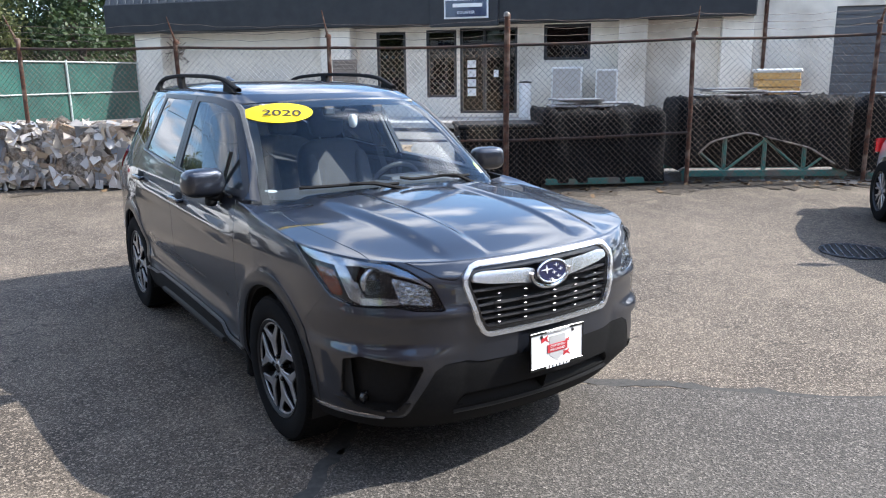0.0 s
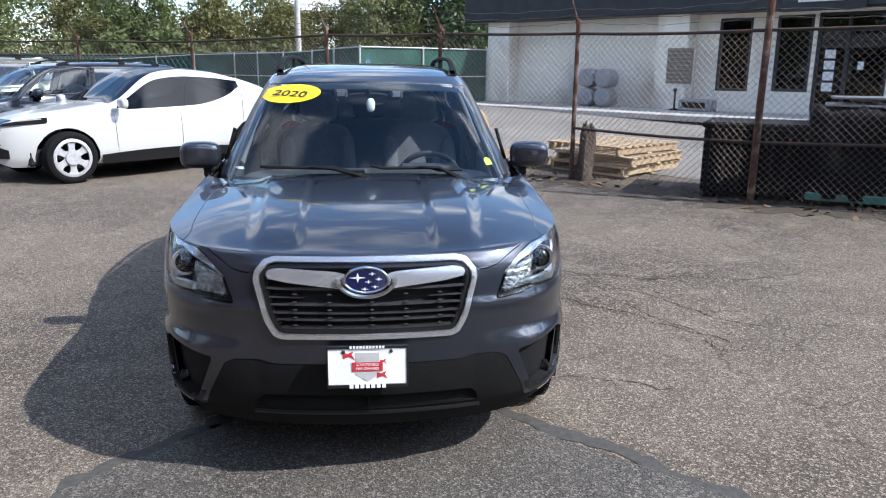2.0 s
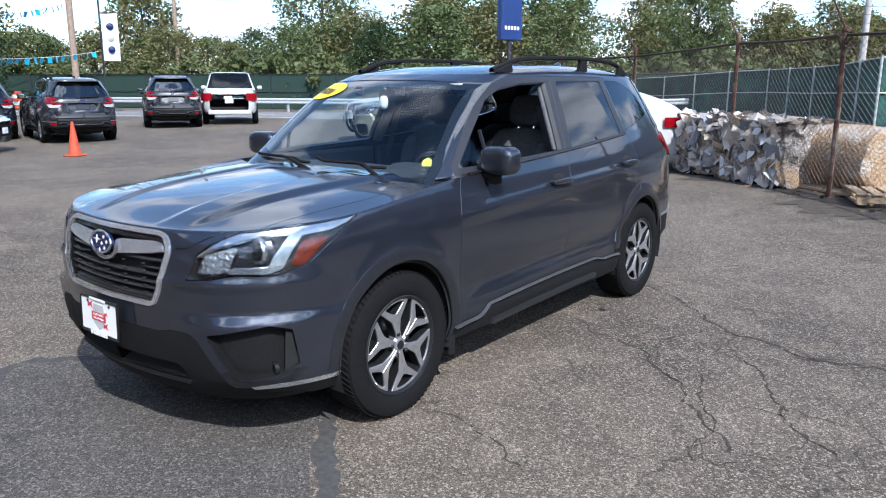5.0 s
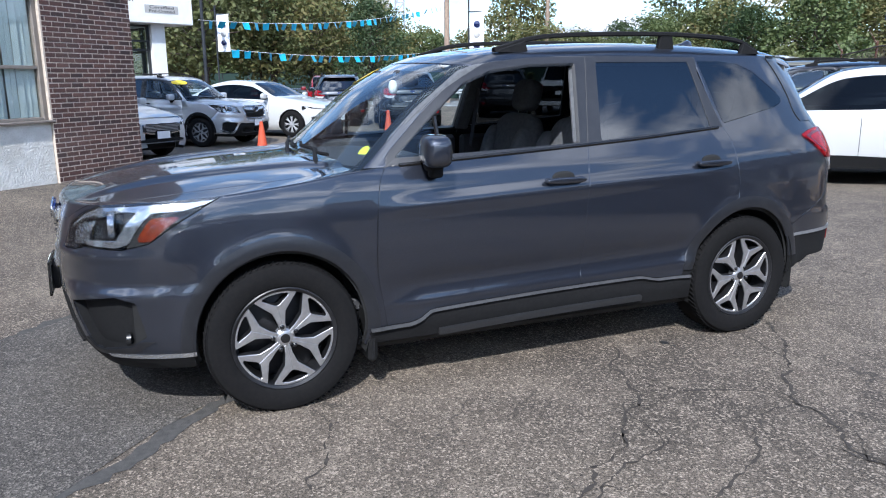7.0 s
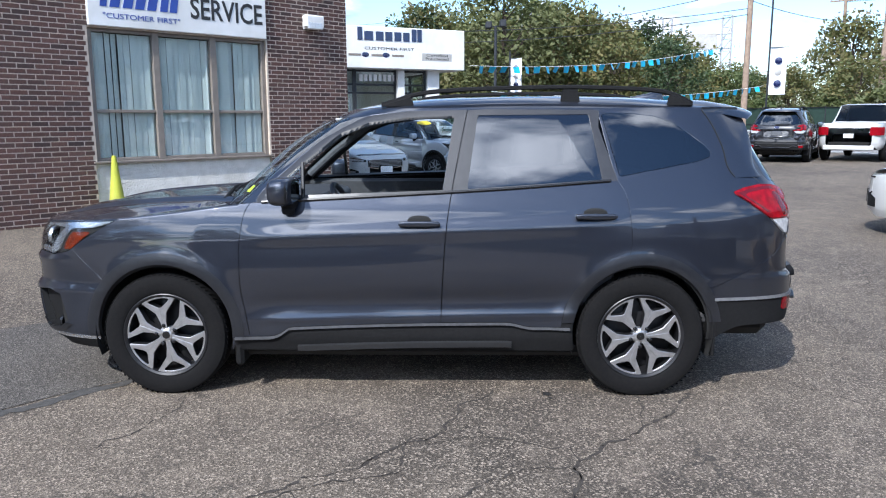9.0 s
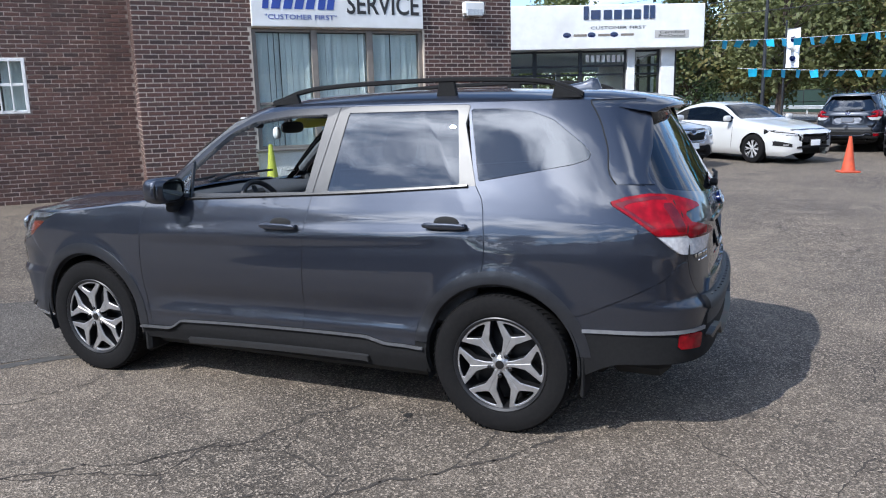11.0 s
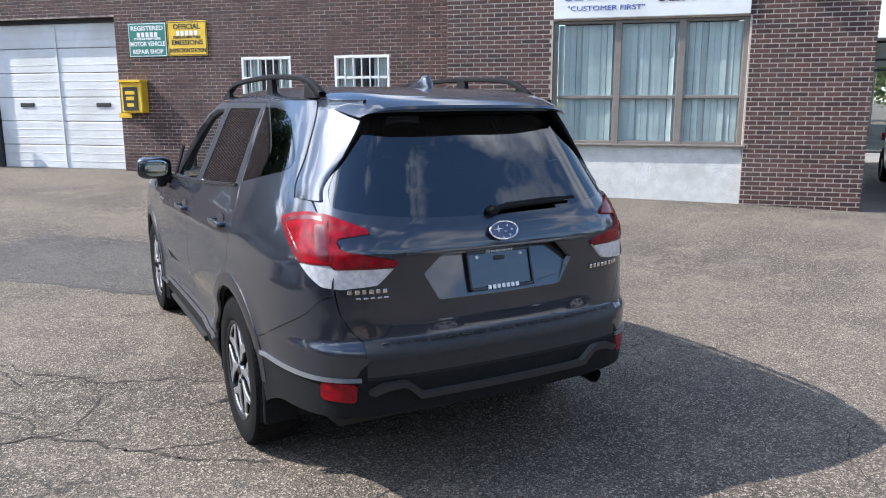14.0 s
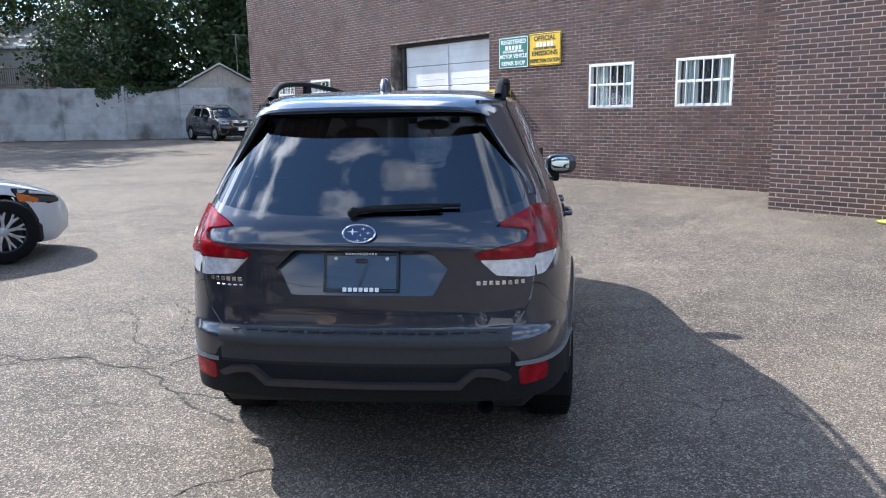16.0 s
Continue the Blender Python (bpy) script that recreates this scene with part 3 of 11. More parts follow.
def jagged(pts, rg, rough=0.16, least=0.045):
    """Breaks a line again and again at its middle, each time pushed aside."""
    ps = [Vector(p) for p in pts]
    while max((b - a).length for a, b in zip(ps[:-1], ps[1:])) > least:
        nxt = [ps[0]]
        for a, b in zip(ps[:-1], ps[1:]):
            if (b - a).length > least:
                d = b - a
                nxt.append(a.lerp(b, rg.uniform(0.4, 0.6)) + Vector((-d.y, d.x)) * rg.uniform(-rough, rough))
            nxt.append(b)
        ps = nxt
    return ps


def crack(pts, w, seed):
    rg = random.Random(seed)
    q = Geo()
    line = jagged(pts, rg)
    twigs = [line]
    for _ in range(max(1, len(line) // 14)):
        a = line[rg.randrange(len(line))]
        an = rg.uniform(0, 6.28)
        twigs.append(jagged([a, a + Vector((math.cos(an), math.sin(an))) * rg.uniform(0.06, 0.28)], rg))
    for n, ln in enumerate(twigs):
        ww, prev = w * (0.5 if n else 1.0), None
        gap = 0
        for i, p in enumerate(ln):
            d = (ln[min(i + 1, len(ln) - 1)] - ln[max(i - 1, 0)]).normalized()
            nr = Vector((-d.y, d.x)) * ww * abs(rg.gauss(0.42, 0.22)) * (0.15 if i in (0, len(ln) - 1) else 1)
            row = []
            for sg in (1, -1):
                x, y = p + nr * sg * rg.uniform(0.6, 1.4)
                row.append(len(q.v))
                q.v.append((x, y, gz(x, y) + 0.0025))
            if gap:
                gap -= 1
            elif prev:
                q.f.append((prev[1], row[1], row[0], prev[0]))
                if rg.random() < 0.05:
                    gap = 1
            prev = row
            if rg.random() < 0.10:
                c = p + Vector((rg.gauss(0, 0.03), rg.gauss(0, 0.03)))
                o, r = len(q.v), rg.uniform(0.004, 0.013)
                for k in range(5):
                    a = k * 1.2566 + rg.uniform(-0.3, 0.3)
                    q.v.append((c.x + r * math.cos(a), c.y + r * math.sin(a), gz(c.x, c.y) + 0.0025))
                q.f.append(tuple(range(o, o + 5)))
    return q


for k, (pts, w) in enumerate(CR + CR_FINE):
    r = crack(pts, w * 0.85, k + 20)
    cracks.add(r.v, r.f)
tagged(part("pavement_cracks", cracks, M_CRACK), "thin branching cracks in the asphalt", "cracks", kind="stuff")


def spot(x, y, r, seed, lift=0.003):
    rg = random.Random(seed)
    q = Geo()
    n = 22
    q.v.append((x, y, gz(x, y) + lift))
    for k in range(n):
        a = 2 * math.pi * k / n
        rr = r * (1 + 0.12 * rg.uniform(-1, 1))
        q.v.append((x + rr * math.cos(a) * 1.3, y + rr * math.sin(a), gz(x, y) + lift))
    for k in range(n):
        q.f.append((0, 1 + k, 1 + (k + 1) % n))
    return q


g = Geo()
for x, y, r in ((0.863, 0.785, 0.024), (0.93, 0.80, 0.011), (0.84, 0.74, 0.009)):
    q = spot(x, y, r, int(abs(x * 1000)))
    g.add(q.v, q.f)
M_OIL = surface("oil_stain", (0.016, 0.015, 0.014), (0.026, 0.024, 0.022), 30, 0.55, bump=0.4, bscale=120)
tagged(part("oil_spots", g, M_OIL), "small dark oil spots on the asphalt", "oil spots", kind="stuff")

# drain grate in the lot
dr = thing("drain_grate", pose(5.06, -1.10, gz(5.06, -1.10) + 0.006, 0, 0, -52), "round slotted iron drain cover set flush in the asphalt", "drain")
# thin dark disc: the darkness below the slots is only colour
g = Geo(); prism(g, [(0.30 * math.cos(k * math.pi / 20), 0.30 * math.sin(k * math.pi / 20)) for k in range(40)], -0.002, 0.001, Matrix.Rotation(radians(90), 4, "X")); part("pit", g, M_DARK, dr)
for k in range(9):
    x = -0.256 + k * 0.064
    half = math.sqrt(max(0.0, 0.305 ** 2 - x * x))
    g = Geo(); cbox(g, (x, 0, 0.003), (0.022, 2 * half, 0.010), 0.003); part("bar", g, M_SLAT, dr)
g = Geo(); tube(g, [(0.31 * math.cos(k * math.pi / 24), 0.31 * math.sin(k * math.pi / 24), 0.0) for k in range(49)], 0.012, 6, False); part("rim", g, M_SLAT, dr)

# dirt strip under the chain-link fence
FENCE = [(10.2, -0.35), (8.75, 0.70), (6.80, 2.20), (4.55, 3.52), (2.85, 5.45), (1.08, 6.75), (-0.75, 8.45), (-3.6, 11.0), (-6.7, 13.5), (-10.0, 16.3), (-13.6, 19.4)]
g = Geo()
for a, b in zip(FENCE[:-1], FENCE[1:]):
    r = ribbon([a, b], 0.75, 0.006, 0.28, int(a[0] * 10) + 77, 0.09)
    g.add(r.v, r.f)
tagged(part("dirt_strip", g, M_DIRT), "dark dirt and dead leaves along the fence foot", "dirt", kind="stuff")
rg = random.Random(4)
g = Geo()
for k in range(520):
    i = rg.randrange(0, 7)
    a, b = Vector(FENCE[i]), Vector(FENCE[i + 1])
    p = a.lerp(b, rg.random()) + Vector((rg.gauss(0, 0.22), rg.gauss(0, 0.22)))
    s = rg.uniform(0.02, 0.06)
    an = rg.uniform(0, 6.28)
    m = pose(p.x, p.y, gz(p.x, p.y) + 0.012, rg.uniform(-30, 30), rg.uniform(-30, 30), math.degrees(an))
    g.add([(-s, -s * 0.5, 0), (s, -s * 0.5, 0.004), (s * 0.9, s * 0.5, 0), (-s * 0.7, s * 0.6, 0.006)], [(0, 1, 2, 3)], m)
tagged(part("leaf_litter", g, surface("dead_leaves", (0.16, 0.10, 0.05), (0.10, 0.065, 0.035), 30, 0.9, bump=0)), "brown dead leaves and bits of litter", "leaf litter", kind="stuff")

# ---- brick service building ----
BU, BN = Vector((-0.7249, 0.6889, 0)), Vector((0.6889, 0.7249, 0))
def wall_frame(c):
    """x along the wall, y into the building, z up; the face stands at y = 0."""
    return Matrix(((BU.x, -BN.x, 0, BN.x * c), (BU.y, -BN.y, 0, BN.y * c), (0, 0, 1, 0), (0, 0, 0, 1)))


WM, WS = wall_frame(-8.79), wall_frame(-7.10)


def pierced(g, x0, x1, z0, z1, holes, y0, y1, m):
    """A wall slab with openings (x0, x1, z0, z1) through it."""
    xs = sorted({x0, x1, *[h[0] for h in holes], *[h[1] for h in holes]})
    zs = sorted({z0, z1, *[h[2] for h in holes], *[h[3] for h in holes]})
    for a, b in zip(xs[:-1], xs[1:]):
        run = None
        for c, d in zip(zs[:-1], zs[1:]):
            mx, mz = (a + b) / 2, (c + d) / 2
            if any(h[0] < mx < h[1] and h[2] < mz < h[3] for h in holes):
                if run:
                    cbox(g, ((a + b) / 2, (y0 + y1) / 2, (run[0] + run[1]) / 2), (b - a, y1 - y0, run[1] - run[0]), 0, m)
                run = None
            else:
                run = (run[0], d) if run else (c, d)
        if run:
            cbox(g, ((a + b) / 2, (y0 + y1) / 2, (run[0] + run[1]) / 2), (b - a, y1 - y0, run[1] - run[0]), 0, m)


MAIN_HOLES = [(-18.1, -17.13, 1.78, 2.56), (-16.14, -15.06, 1.78, 2.56), (-12.1, -8.42, -0.1, 3.30), (-5.60, -4.55, 1.61, 2.45), (-3.66, -2.57, 1.61, 2.45)]
SVC_HOLES = [(0.62, 3.38, 0.97, 2.78)]
g = Geo()
pierced(g, -20.05, -1.02, -0.1, 6.2, MAIN_HOLES, 0.0, 0.35, WM)
wall_main = tagged(part("wall_main", g, M_MORTAROLD, smooth=0), "brown brick wall of the repair shop with pale mortar", "wall", kind="structure")
g = Geo()
pierced(g, -1.02, 5.0, -0.1, 6.2, SVC_HOLES + [(0.60, 3.40, -0.2, 0.97)], 0.0, 0.35, WS)
cbox(g, (-0.845, 1.02, 3.05), (0.35, 1.34, 6.3), 0, WS)
cbox(g, (4.825, 4.0, 3.05), (0.35, 7.3, 6.3), 0, WS)
wall_service = tagged(part("wall_service", g, M_MORTAR, smooth=0), "brown brick wall of the projecting service office", "wall", kind="structure")
g = Geo()
cbox(g, (2.0, 0.165, 0.435), (2.80, 0.25, 1.07), 0.01, WS)
tagged(part("wall_stucco", g, M_STUCCO), "rough white stucco panel below the office window", "wall", kind="structure")
g = Geo()
cbox(g, (-10.5, 5.2, 6.25), (19.2, 10.5, 0.12), 0, WM)
cbox(g, (2.0, 4.2, 6.25), (6.1, 8.5, 0.12), 0, WS)
tagged(part("roof_slab", g, M_SHEETGREY), "flat roof of the brick building", "roof", kind="structure")
g = Geo()
cbox(g, (-19.9, 5.4, 3.05), (0.3, 10.1, 6.3), 0, WM)
cbox(g, (-10.5, 10.4, 3.05), (19.0, 0.3, 6.3), 0, WM)
tagged(part("wall_back", g, M_MORTAR), "plain side and back walls of the brick building", "wall", kind="structure")

# office window: taupe frame with three bays, each with a tall pane over a low one
win = tagged(new("window_1"), "three-bay taupe office window with pale vertical blinds", "window", kind="structure")
win.matrix_basis = WS
for x in (0.655, 1.58, 2.48, 3.345):
    g = Geo(); cbox(g, (x, 0.09, 1.875), (0.07 if x in (0.655, 3.345) else 0.10, 0.09, 1.80), 0.006); part("window_frame", g, M_TAUPE, win)
for z in (0.995, 1.665, 2.755):
    for a, b in ((0.69, 1.53), (1.63, 2.43), (2.53, 3.31)):
        g = Geo(); cbox(g, ((a + b) / 2, 0.09, z), (b - a, 0.07, 0.045), 0.005); part("window_frame", g, M_TAUPE, win)
for a, b in ((0.69, 1.53), (1.63, 2.43), (2.53, 3.31)):
    for c, d in ((1.018, 1.642), (1.688, 2.732)):
        g = Geo(); cbox(g, ((a + b) / 2, 0.095, (c + d) / 2), (b - a, 0.008, d - c)); part("pane", g, M_WIN, win, "dusty reflecting glass")
g = Geo(); cbox(g, (2.0, 0.05, 0.96), (2.86, 0.16, 0.03), 0.006); part("window_sill", g, M_TAUPE, win)
rg = random.Random(9)
for k in range(30):
    g = Geo()
    cbox(g, (0, 0, 1.87), (0.088, 0.004, 1.70), 0)
    ob = part("blind_slat", g, M_BLIND, win)
    ob.matrix_basis = pose(0.74 + k * 0.0895, 0.118 + 0.012 * (k % 2), 0, 0, 0, rg.gauss(0, 16))
# dark board that stands for the unlit depth of the office
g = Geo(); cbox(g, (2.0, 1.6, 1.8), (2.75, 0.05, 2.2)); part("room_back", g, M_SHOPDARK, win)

# sign over the window
sg = thing("service_sign", WS @ pose(2.0, -0.02, 3.26), "long white signboard with blue and black lettering", "sign")
g = Geo(); cbox(g, (0, 0, 0), (2.74, 0.06, 0.92), 0.008); part("board", g, M_WHITEMETAL, sg)


def text_mesh(words, size, width=None, mat=None, parent=None, m=None, extrude=0.002, label="", bold=0.0, name="lettering"):
    """Writing in the built-in font, turned into a mesh; it reads along x and faces -y."""
    cu = bpy.data.curves.new("lettering", "FONT")
    cu.body, cu.size, cu.extrude, cu.align_x, cu.align_y = words, size, extrude, "CENTER", "CENTER"
    cu.offset = bold
    cu.resolution_u = 3
    tmp = new("lettering", cu)
    dg = bpy.context.evaluated_depsgraph_get()
    me = bpy.data.meshes.new_from_object(tmp.evaluated_get(dg))
    bpy.data.objects.remove(tmp)
    bpy.data.curves.remove(cu)
    me.materials.clear()
    me.materials.append(mat)
    xs = [v.co.x for v in me.vertices] or [0]
    s = width / max(1e-6, max(xs) - min(xs)) if width else 1
    c = (max(xs) + min(xs)) / 2
    me.transform(Matrix.Rotation(radians(90), 4, "X") @ Matrix.Diagonal((s, 1, 1, 1)) @ Matrix.Translation((-c, 0, 0)))
    ob = new(name, me)
    if parent is not None:
        ob.parent = parent
    ob.matrix_basis = m if m is not None else Matrix()
    if label:
        ob["label"] = label
    return ob


M_BLUEPRINT = surface("blue_print", (0.03, 0.07, 0.32), (0.03, 0.06, 0.28), 8, 0.45, bump=0)
text_mesh("SERVICE", 0.42, 1.20, M_INK, sg, pose(0.70, -0.033, -0.12), 0.003, "", 0.006)
text_mesh('"CUSTOMER FIRST"', 0.10, 1.10, M_BLUEPRINT, sg, pose(-0.62, -0.033, -0.32), 0.002)
for k, (x, w, h) in enumerate(((-1.13, 0.09, 0.42), (-0.98, 0.13, 0.24), (-0.80, 0.13, 0.24), (-0.63, 0.13, 0.24), (-0.46, 0.13, 0.24), (-0.28, 0.11, 0.33), (-0.14, 0.11, 0.33))):
    g = Geo()
    sk = 0.06
    prism(g, [(x - w / 2 - sk * 0.5, -0.20), (x + w / 2 - sk * 0.5, -0.20), (x + w / 2 + sk * 0.5, -0.20 + h), (x - w / 2 + sk * 0.5, -0.20 + h)], -0.035, -0.030)
    part("logo_bar", g, M_BLUEPRINT, sg, smooth=0)

# wall lamp on the office wall
wl_t = thing("wall_floodlight", WS @ pose(4.26, -0.02, 3.12), "white boxy floodlight on the brick wall", "wall lamp")
g = Geo(); prism(g, [(-0.02, -0.10), (0.02, -0.10), (0.02, 0.1), (-0.02, 0.1)], -0.16, 0.16, Matrix.Rotation(radians(90), 4, "Z")); cbox(g, (0, -0.06, 0.02), (0.36, 0.13, 0.20), 0.02)
part("housing", g, M_WHITEMETAL, wl_t)
g = Geo(); cbox(g, (0, -0.10, -0.05), (0.30, 0.06, 0.12), 0.015); part("lens", g, M_WHITELENS, wl_t)
g = Geo(); cbox(g, (0, 0.01, 0.0), (0.12, 0.04, 0.12), 0.01); part("bracket", g, M_TAUPE, wl_t)


def small_window(name, x0, x1, z0, z1, cols):
    """A white window behind white bars."""
    w = tagged(new(name), "small white window with vertical security bars and pale curtains", "window", kind="structure")
    w.matrix_basis = WM @ pose((x0 + x1) / 2, 0, (z0 + z1) / 2)
    hw, hh = (x1 - x0) / 2, (z1 - z0) / 2
    for sx in (-1, 1):
        g = Geo(); cbox(g, (sx * (hw - 0.025), 0.04, 0), (0.05, 0.10, 2 * hh), 0.005); part("window_frame", g, M_WHITEMETAL, w)
        g = Geo(); cbox(g, (0, 0.04, sx * (hh - 0.025)), (2 * hw - 0.1, 0.10, 0.05), 0.005); part("window_frame", g, M_WHITEMETAL, w)
    g = Geo(); cbox(g, (0, 0.0, 0.02), (2 * hw - 0.1, 0.03, 0.045), 0.005); part("crossbar", g, M_WHITEMETAL, w)
    for k in range(cols):
        x = -hw + 0.05 + (2 * hw - 0.1) * (k + 1) / (cols + 1)
        g = Geo(); cbox(g, (x, -0.012, 0), (0.022, 0.022, 2 * hh - 0.06), 0.004); part("bar", g, M_WHITEMETAL, w)
    g = Geo(); cbox(g, (0, 0.10, 0), (2 * hw - 0.1, 0.006, 2 * hh - 0.1)); part("pane", g, M_WIN, w)
    for sx in (-1, 1):
        g = Geo()
        for k in range(9):
            t0, t1 = k / 9, (k + 1) / 9
            xa, xb = sx * (hw - 0.05) * (1 - 0.62 * t0), sx * (hw - 0.05) * (1 - 0.62 * t1)
            yo = 0.15 + 0.015 * (k % 2)
            cbox(g, ((xa + xb) / 2, yo, 0), (abs(xb - xa), 0.004, 2 * hh - 0.1))
        part("curtain", g, M_BLIND, w)
    # near-black board close behind the curtains, in place of a shaded room
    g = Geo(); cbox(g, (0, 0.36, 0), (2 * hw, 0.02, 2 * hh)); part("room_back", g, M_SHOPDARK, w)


small_window("window_2", *MAIN_HOLES[4], 5)
small_window("window_3", *MAIN_HOLES[3], 5)
small_window("window_4", *MAIN_HOLES[1], 4)
small_window("window_5", *MAIN_HOLES[0], 4)

# overhead garage door
gd = tagged(new("door_1"), "closed white sectional garage door in the brick wall", "garage door", kind="structure")
gd.matrix_basis = WM
for k in range(6):
    z0, z1 = 0.20 + k * 0.505, 0.20 + (k + 1) * 0.505 - 0.012
    g = Geo(); cbox(g, (-10.06, 0.24, (z0 + z1) / 2), (3.30, 0.05, z1 - z0), 0.012)
    for q in (0.16, 0.33):
        cbox(g, (-10.06, 0.213, z0 + q), (3.26, 0.006, 0.012), 0.002)
    part("panel", g, M_WHITEMETAL, gd)
for x, z in ((-10.95, 1.55), (-9.0, 1.55)):
    g = Geo(); cbox(g, (x, 0.205, z), (0.36, 0.02, 0.09), 0.006); part("door_handle", g, M_INK, gd)
g = Geo(); cbox(g, (-10.06, 0.2, 1.7), (0.03, 0.02, 2.9), 0.004); part("lift_strip", g, M_WHITEMETAL, gd)
for x in (-11.8, -8.38):
    g = Geo(); cbox(g, (x + (0.04 if x < -10 else -0.02), 0.20, 1.6), (0.09, 0.12, 3.2), 0.01); part("door_jamb", g, M_SHOPDARK, gd)
g = Geo(); cbox(g, (-10.2, 0.20, 3.26), (3.6, 0.12, 0.08), 0.01); part("door_head", g, M_SHOPDARK, gd)
g = Geo(); cbox(g, (-10.2, 0.45, 1.6), (3.7, 0.05, 3.4)); part("backing", g, M_DARK, gd)


def plain_sign(name, m, w, h, mat, rows, label, ink):
    t = thing(name, m, label, "sign")
    g = Geo(); cbox(g, (0, 0, 0), (w, 0.012, h), 0.003); part("plate", g, mat, t)
    g = Geo()
    for sx in (-1, 1):
        cbox(g, (sx * (w / 2 - 0.02), -0.008, 0), (0.012, 0.003, h - 0.03))
        cbox(g, (0, -0.008, sx * (h / 2 - 0.02)), (w - 0.05, 0.003, 0.012))
    part("border", g, ink, t)
    for words, size, width, z in rows:
        text_mesh(words, size, width, ink, t, pose(0, -0.0085, z), 0.0015, "", 0.003)
    return t


M_SIGNGREEN = surface("green_enamel", (0.035, 0.20, 0.15), (0.03, 0.17, 0.13), 5, 0.4, bump=0)
M_SIGNYEL = surface("yellow_enamel", (0.80, 0.52, 0.03), (0.72, 0.46, 0.03), 5, 0.4, bump=0)
s1 = plain_sign("shop_sign", WM @ pose(-7.65, -0.02, 2.82), 0.88, 0.66, M_SIGNGREEN,
           [("REGISTERED", 0.12, 0.74, 0.22), ("STATE OF NEW YORK", 0.06, 0.62, 0.02), ("MOTOR VEHICLE", 0.12, 0.80, -0.08), ("REPAIR SHOP", 0.12, 0.70, -0.23)], "green enamel sign with white lettering", M_PAPER)
s2 = plain_sign("shop_sign", WM @ pose(-6.75, -0.02, 2.83), 0.88, 0.66, M_SIGNYEL,
           [("OFFICIAL", 0.14, 0.60, 0.22), ("STATE OF NEW YORK", 0.06, 0.62, 0.02), ("EMISSIONS", 0.13, 0.70, -0.08), ("INSPECTION STATION", 0.11, 0.80, -0.23)], "yellow enamel sign with black lettering", M_INK)
for s, ink in ((s1, M_PAPER), (s2, M_INK)):
    g = Geo()
    for k in range(5):
        cbox(g, (-0.20 + k * 0.10, -0.009, 0.10), (0.07, 0.003, 0.09))
    part("emblem_bar", g, M_PAPER if s is s1 else M_PAPER, s)

# yellow drop box beside the garage door
yb = thing("drop_box", WM @ pose(-8.0, -0.13, 1.70), "yellow key drop box with black lettering on the brick wall", "drop box")
g = Geo(); cbox(g, (0, 0.06, 0), (0.50, 0.26, 0.62), 0.02); part("body", g, M_SIGNYEL, yb)
g = Geo(); cbox(g, (-0.02, -0.075, -0.03), (0.34, 0.012, 0.46), 0.004); part("door", g, M_INK, yb)
g = Geo(); prism(g, [(-0.26, 0.30), (0.26, 0.30), (0.26, 0.34), (-0.26, 0.34)], -0.12, 0.19); part("hood", g, M_SIGNYEL, yb)
for k, (wd, z) in enumerate((("EARLY", 0.11), ("BIRD", 0.0), ("SERVICE", -0.13))):
    g = Geo(); cbox(g, (-0.02, -0.083, z - 0.02), (0.22 - 0.03 * k % 2, 0.003, 0.07)); part("text_bar", g, M_SIGNYEL, yb)
g = Geo(); cbox(g, (-0.30, 0.10, -0.36), (0.30, 0.01, 0.10)); part("small_plate", g, M_SIGNYEL, yb)

# white bollard pipe by the garage, black standpipe by the wall
p = WM @ Vector((-11.98, -0.14, 0.2))
bo = thing("bollard", pose(p.x, p.y, p.z), "white painted steel bollard beside the garage door", "bollard")
g = Geo(); tube(g, [(0, 0, 0), (0, 0, 1.32)], 0.075, 16); part("post", g, M_WHITEMETAL, bo)
g = Geo(); lathe(g, [(0.075, 0), (0.06, 0.03), (0.03, 0.045)], 16, Matrix.Translation((0, 0, 1.32)) @ Matrix.Rotation(radians(-90), 4, "Y")); part("cap", g, M_WHITEMETAL, bo)
p = WM @ Vector((-6.55, -0.35, 0.2))
sp = thing("standpipe", pose(p.x, p.y, p.z), "black cast standpipe beside the brick wall", "standpipe")
g = Geo(); tube(g, [(0, 0, 0.02), (0, 0, 0.62)], 0.05, 12); part("pipe", g, M_INK, sp)
g = Geo(); tube(g, [(0, 0, 0.0), (0, 0, 0.16)], [0.15, 0.12], 14); part("base", g, M_INK, sp)
p = WM @ Vector((-7.0, -0.06, 0.62))
sp = thing("wall_spigot", pose(p.x, p.y, p.z), "small dark spigot on the brick wall", "spigot")
g = Geo(); tube(g, [(0, 0, 0), (0.03, 0.05, 0)], 0.03, 10); tube(g, [(0.03, 0.05, 0.03), (0.03, 0.05, -0.09)], 0.02, 8); part("spout", g, M_INK, sp)


def cone_thing(x, y, mat, band, h=0.72, label="", lean=0):
    t = thing("traffic_cone", pose(x, y, gz(x, y), lean, 0, 20), label, "cone", "traffic cones")
    g = Geo(); cbox(g, (0, 0, 0.018), (0.36, 0.36, 0.036), 0.012); part("base", g, mat, t)
    g = Geo(); tube(g, [(0, 0, 0.03), (0, 0, 0.08), (0, 0, h)], [0.145, 0.125, 0.028], 20); part("body", g, mat, t)
    if band:
        g = Geo(); tube(g, [(0, 0, 0.42), (0, 0, 0.54)], [0.083, 0.064], 20, False); part("band", g, M_PAPER, t)


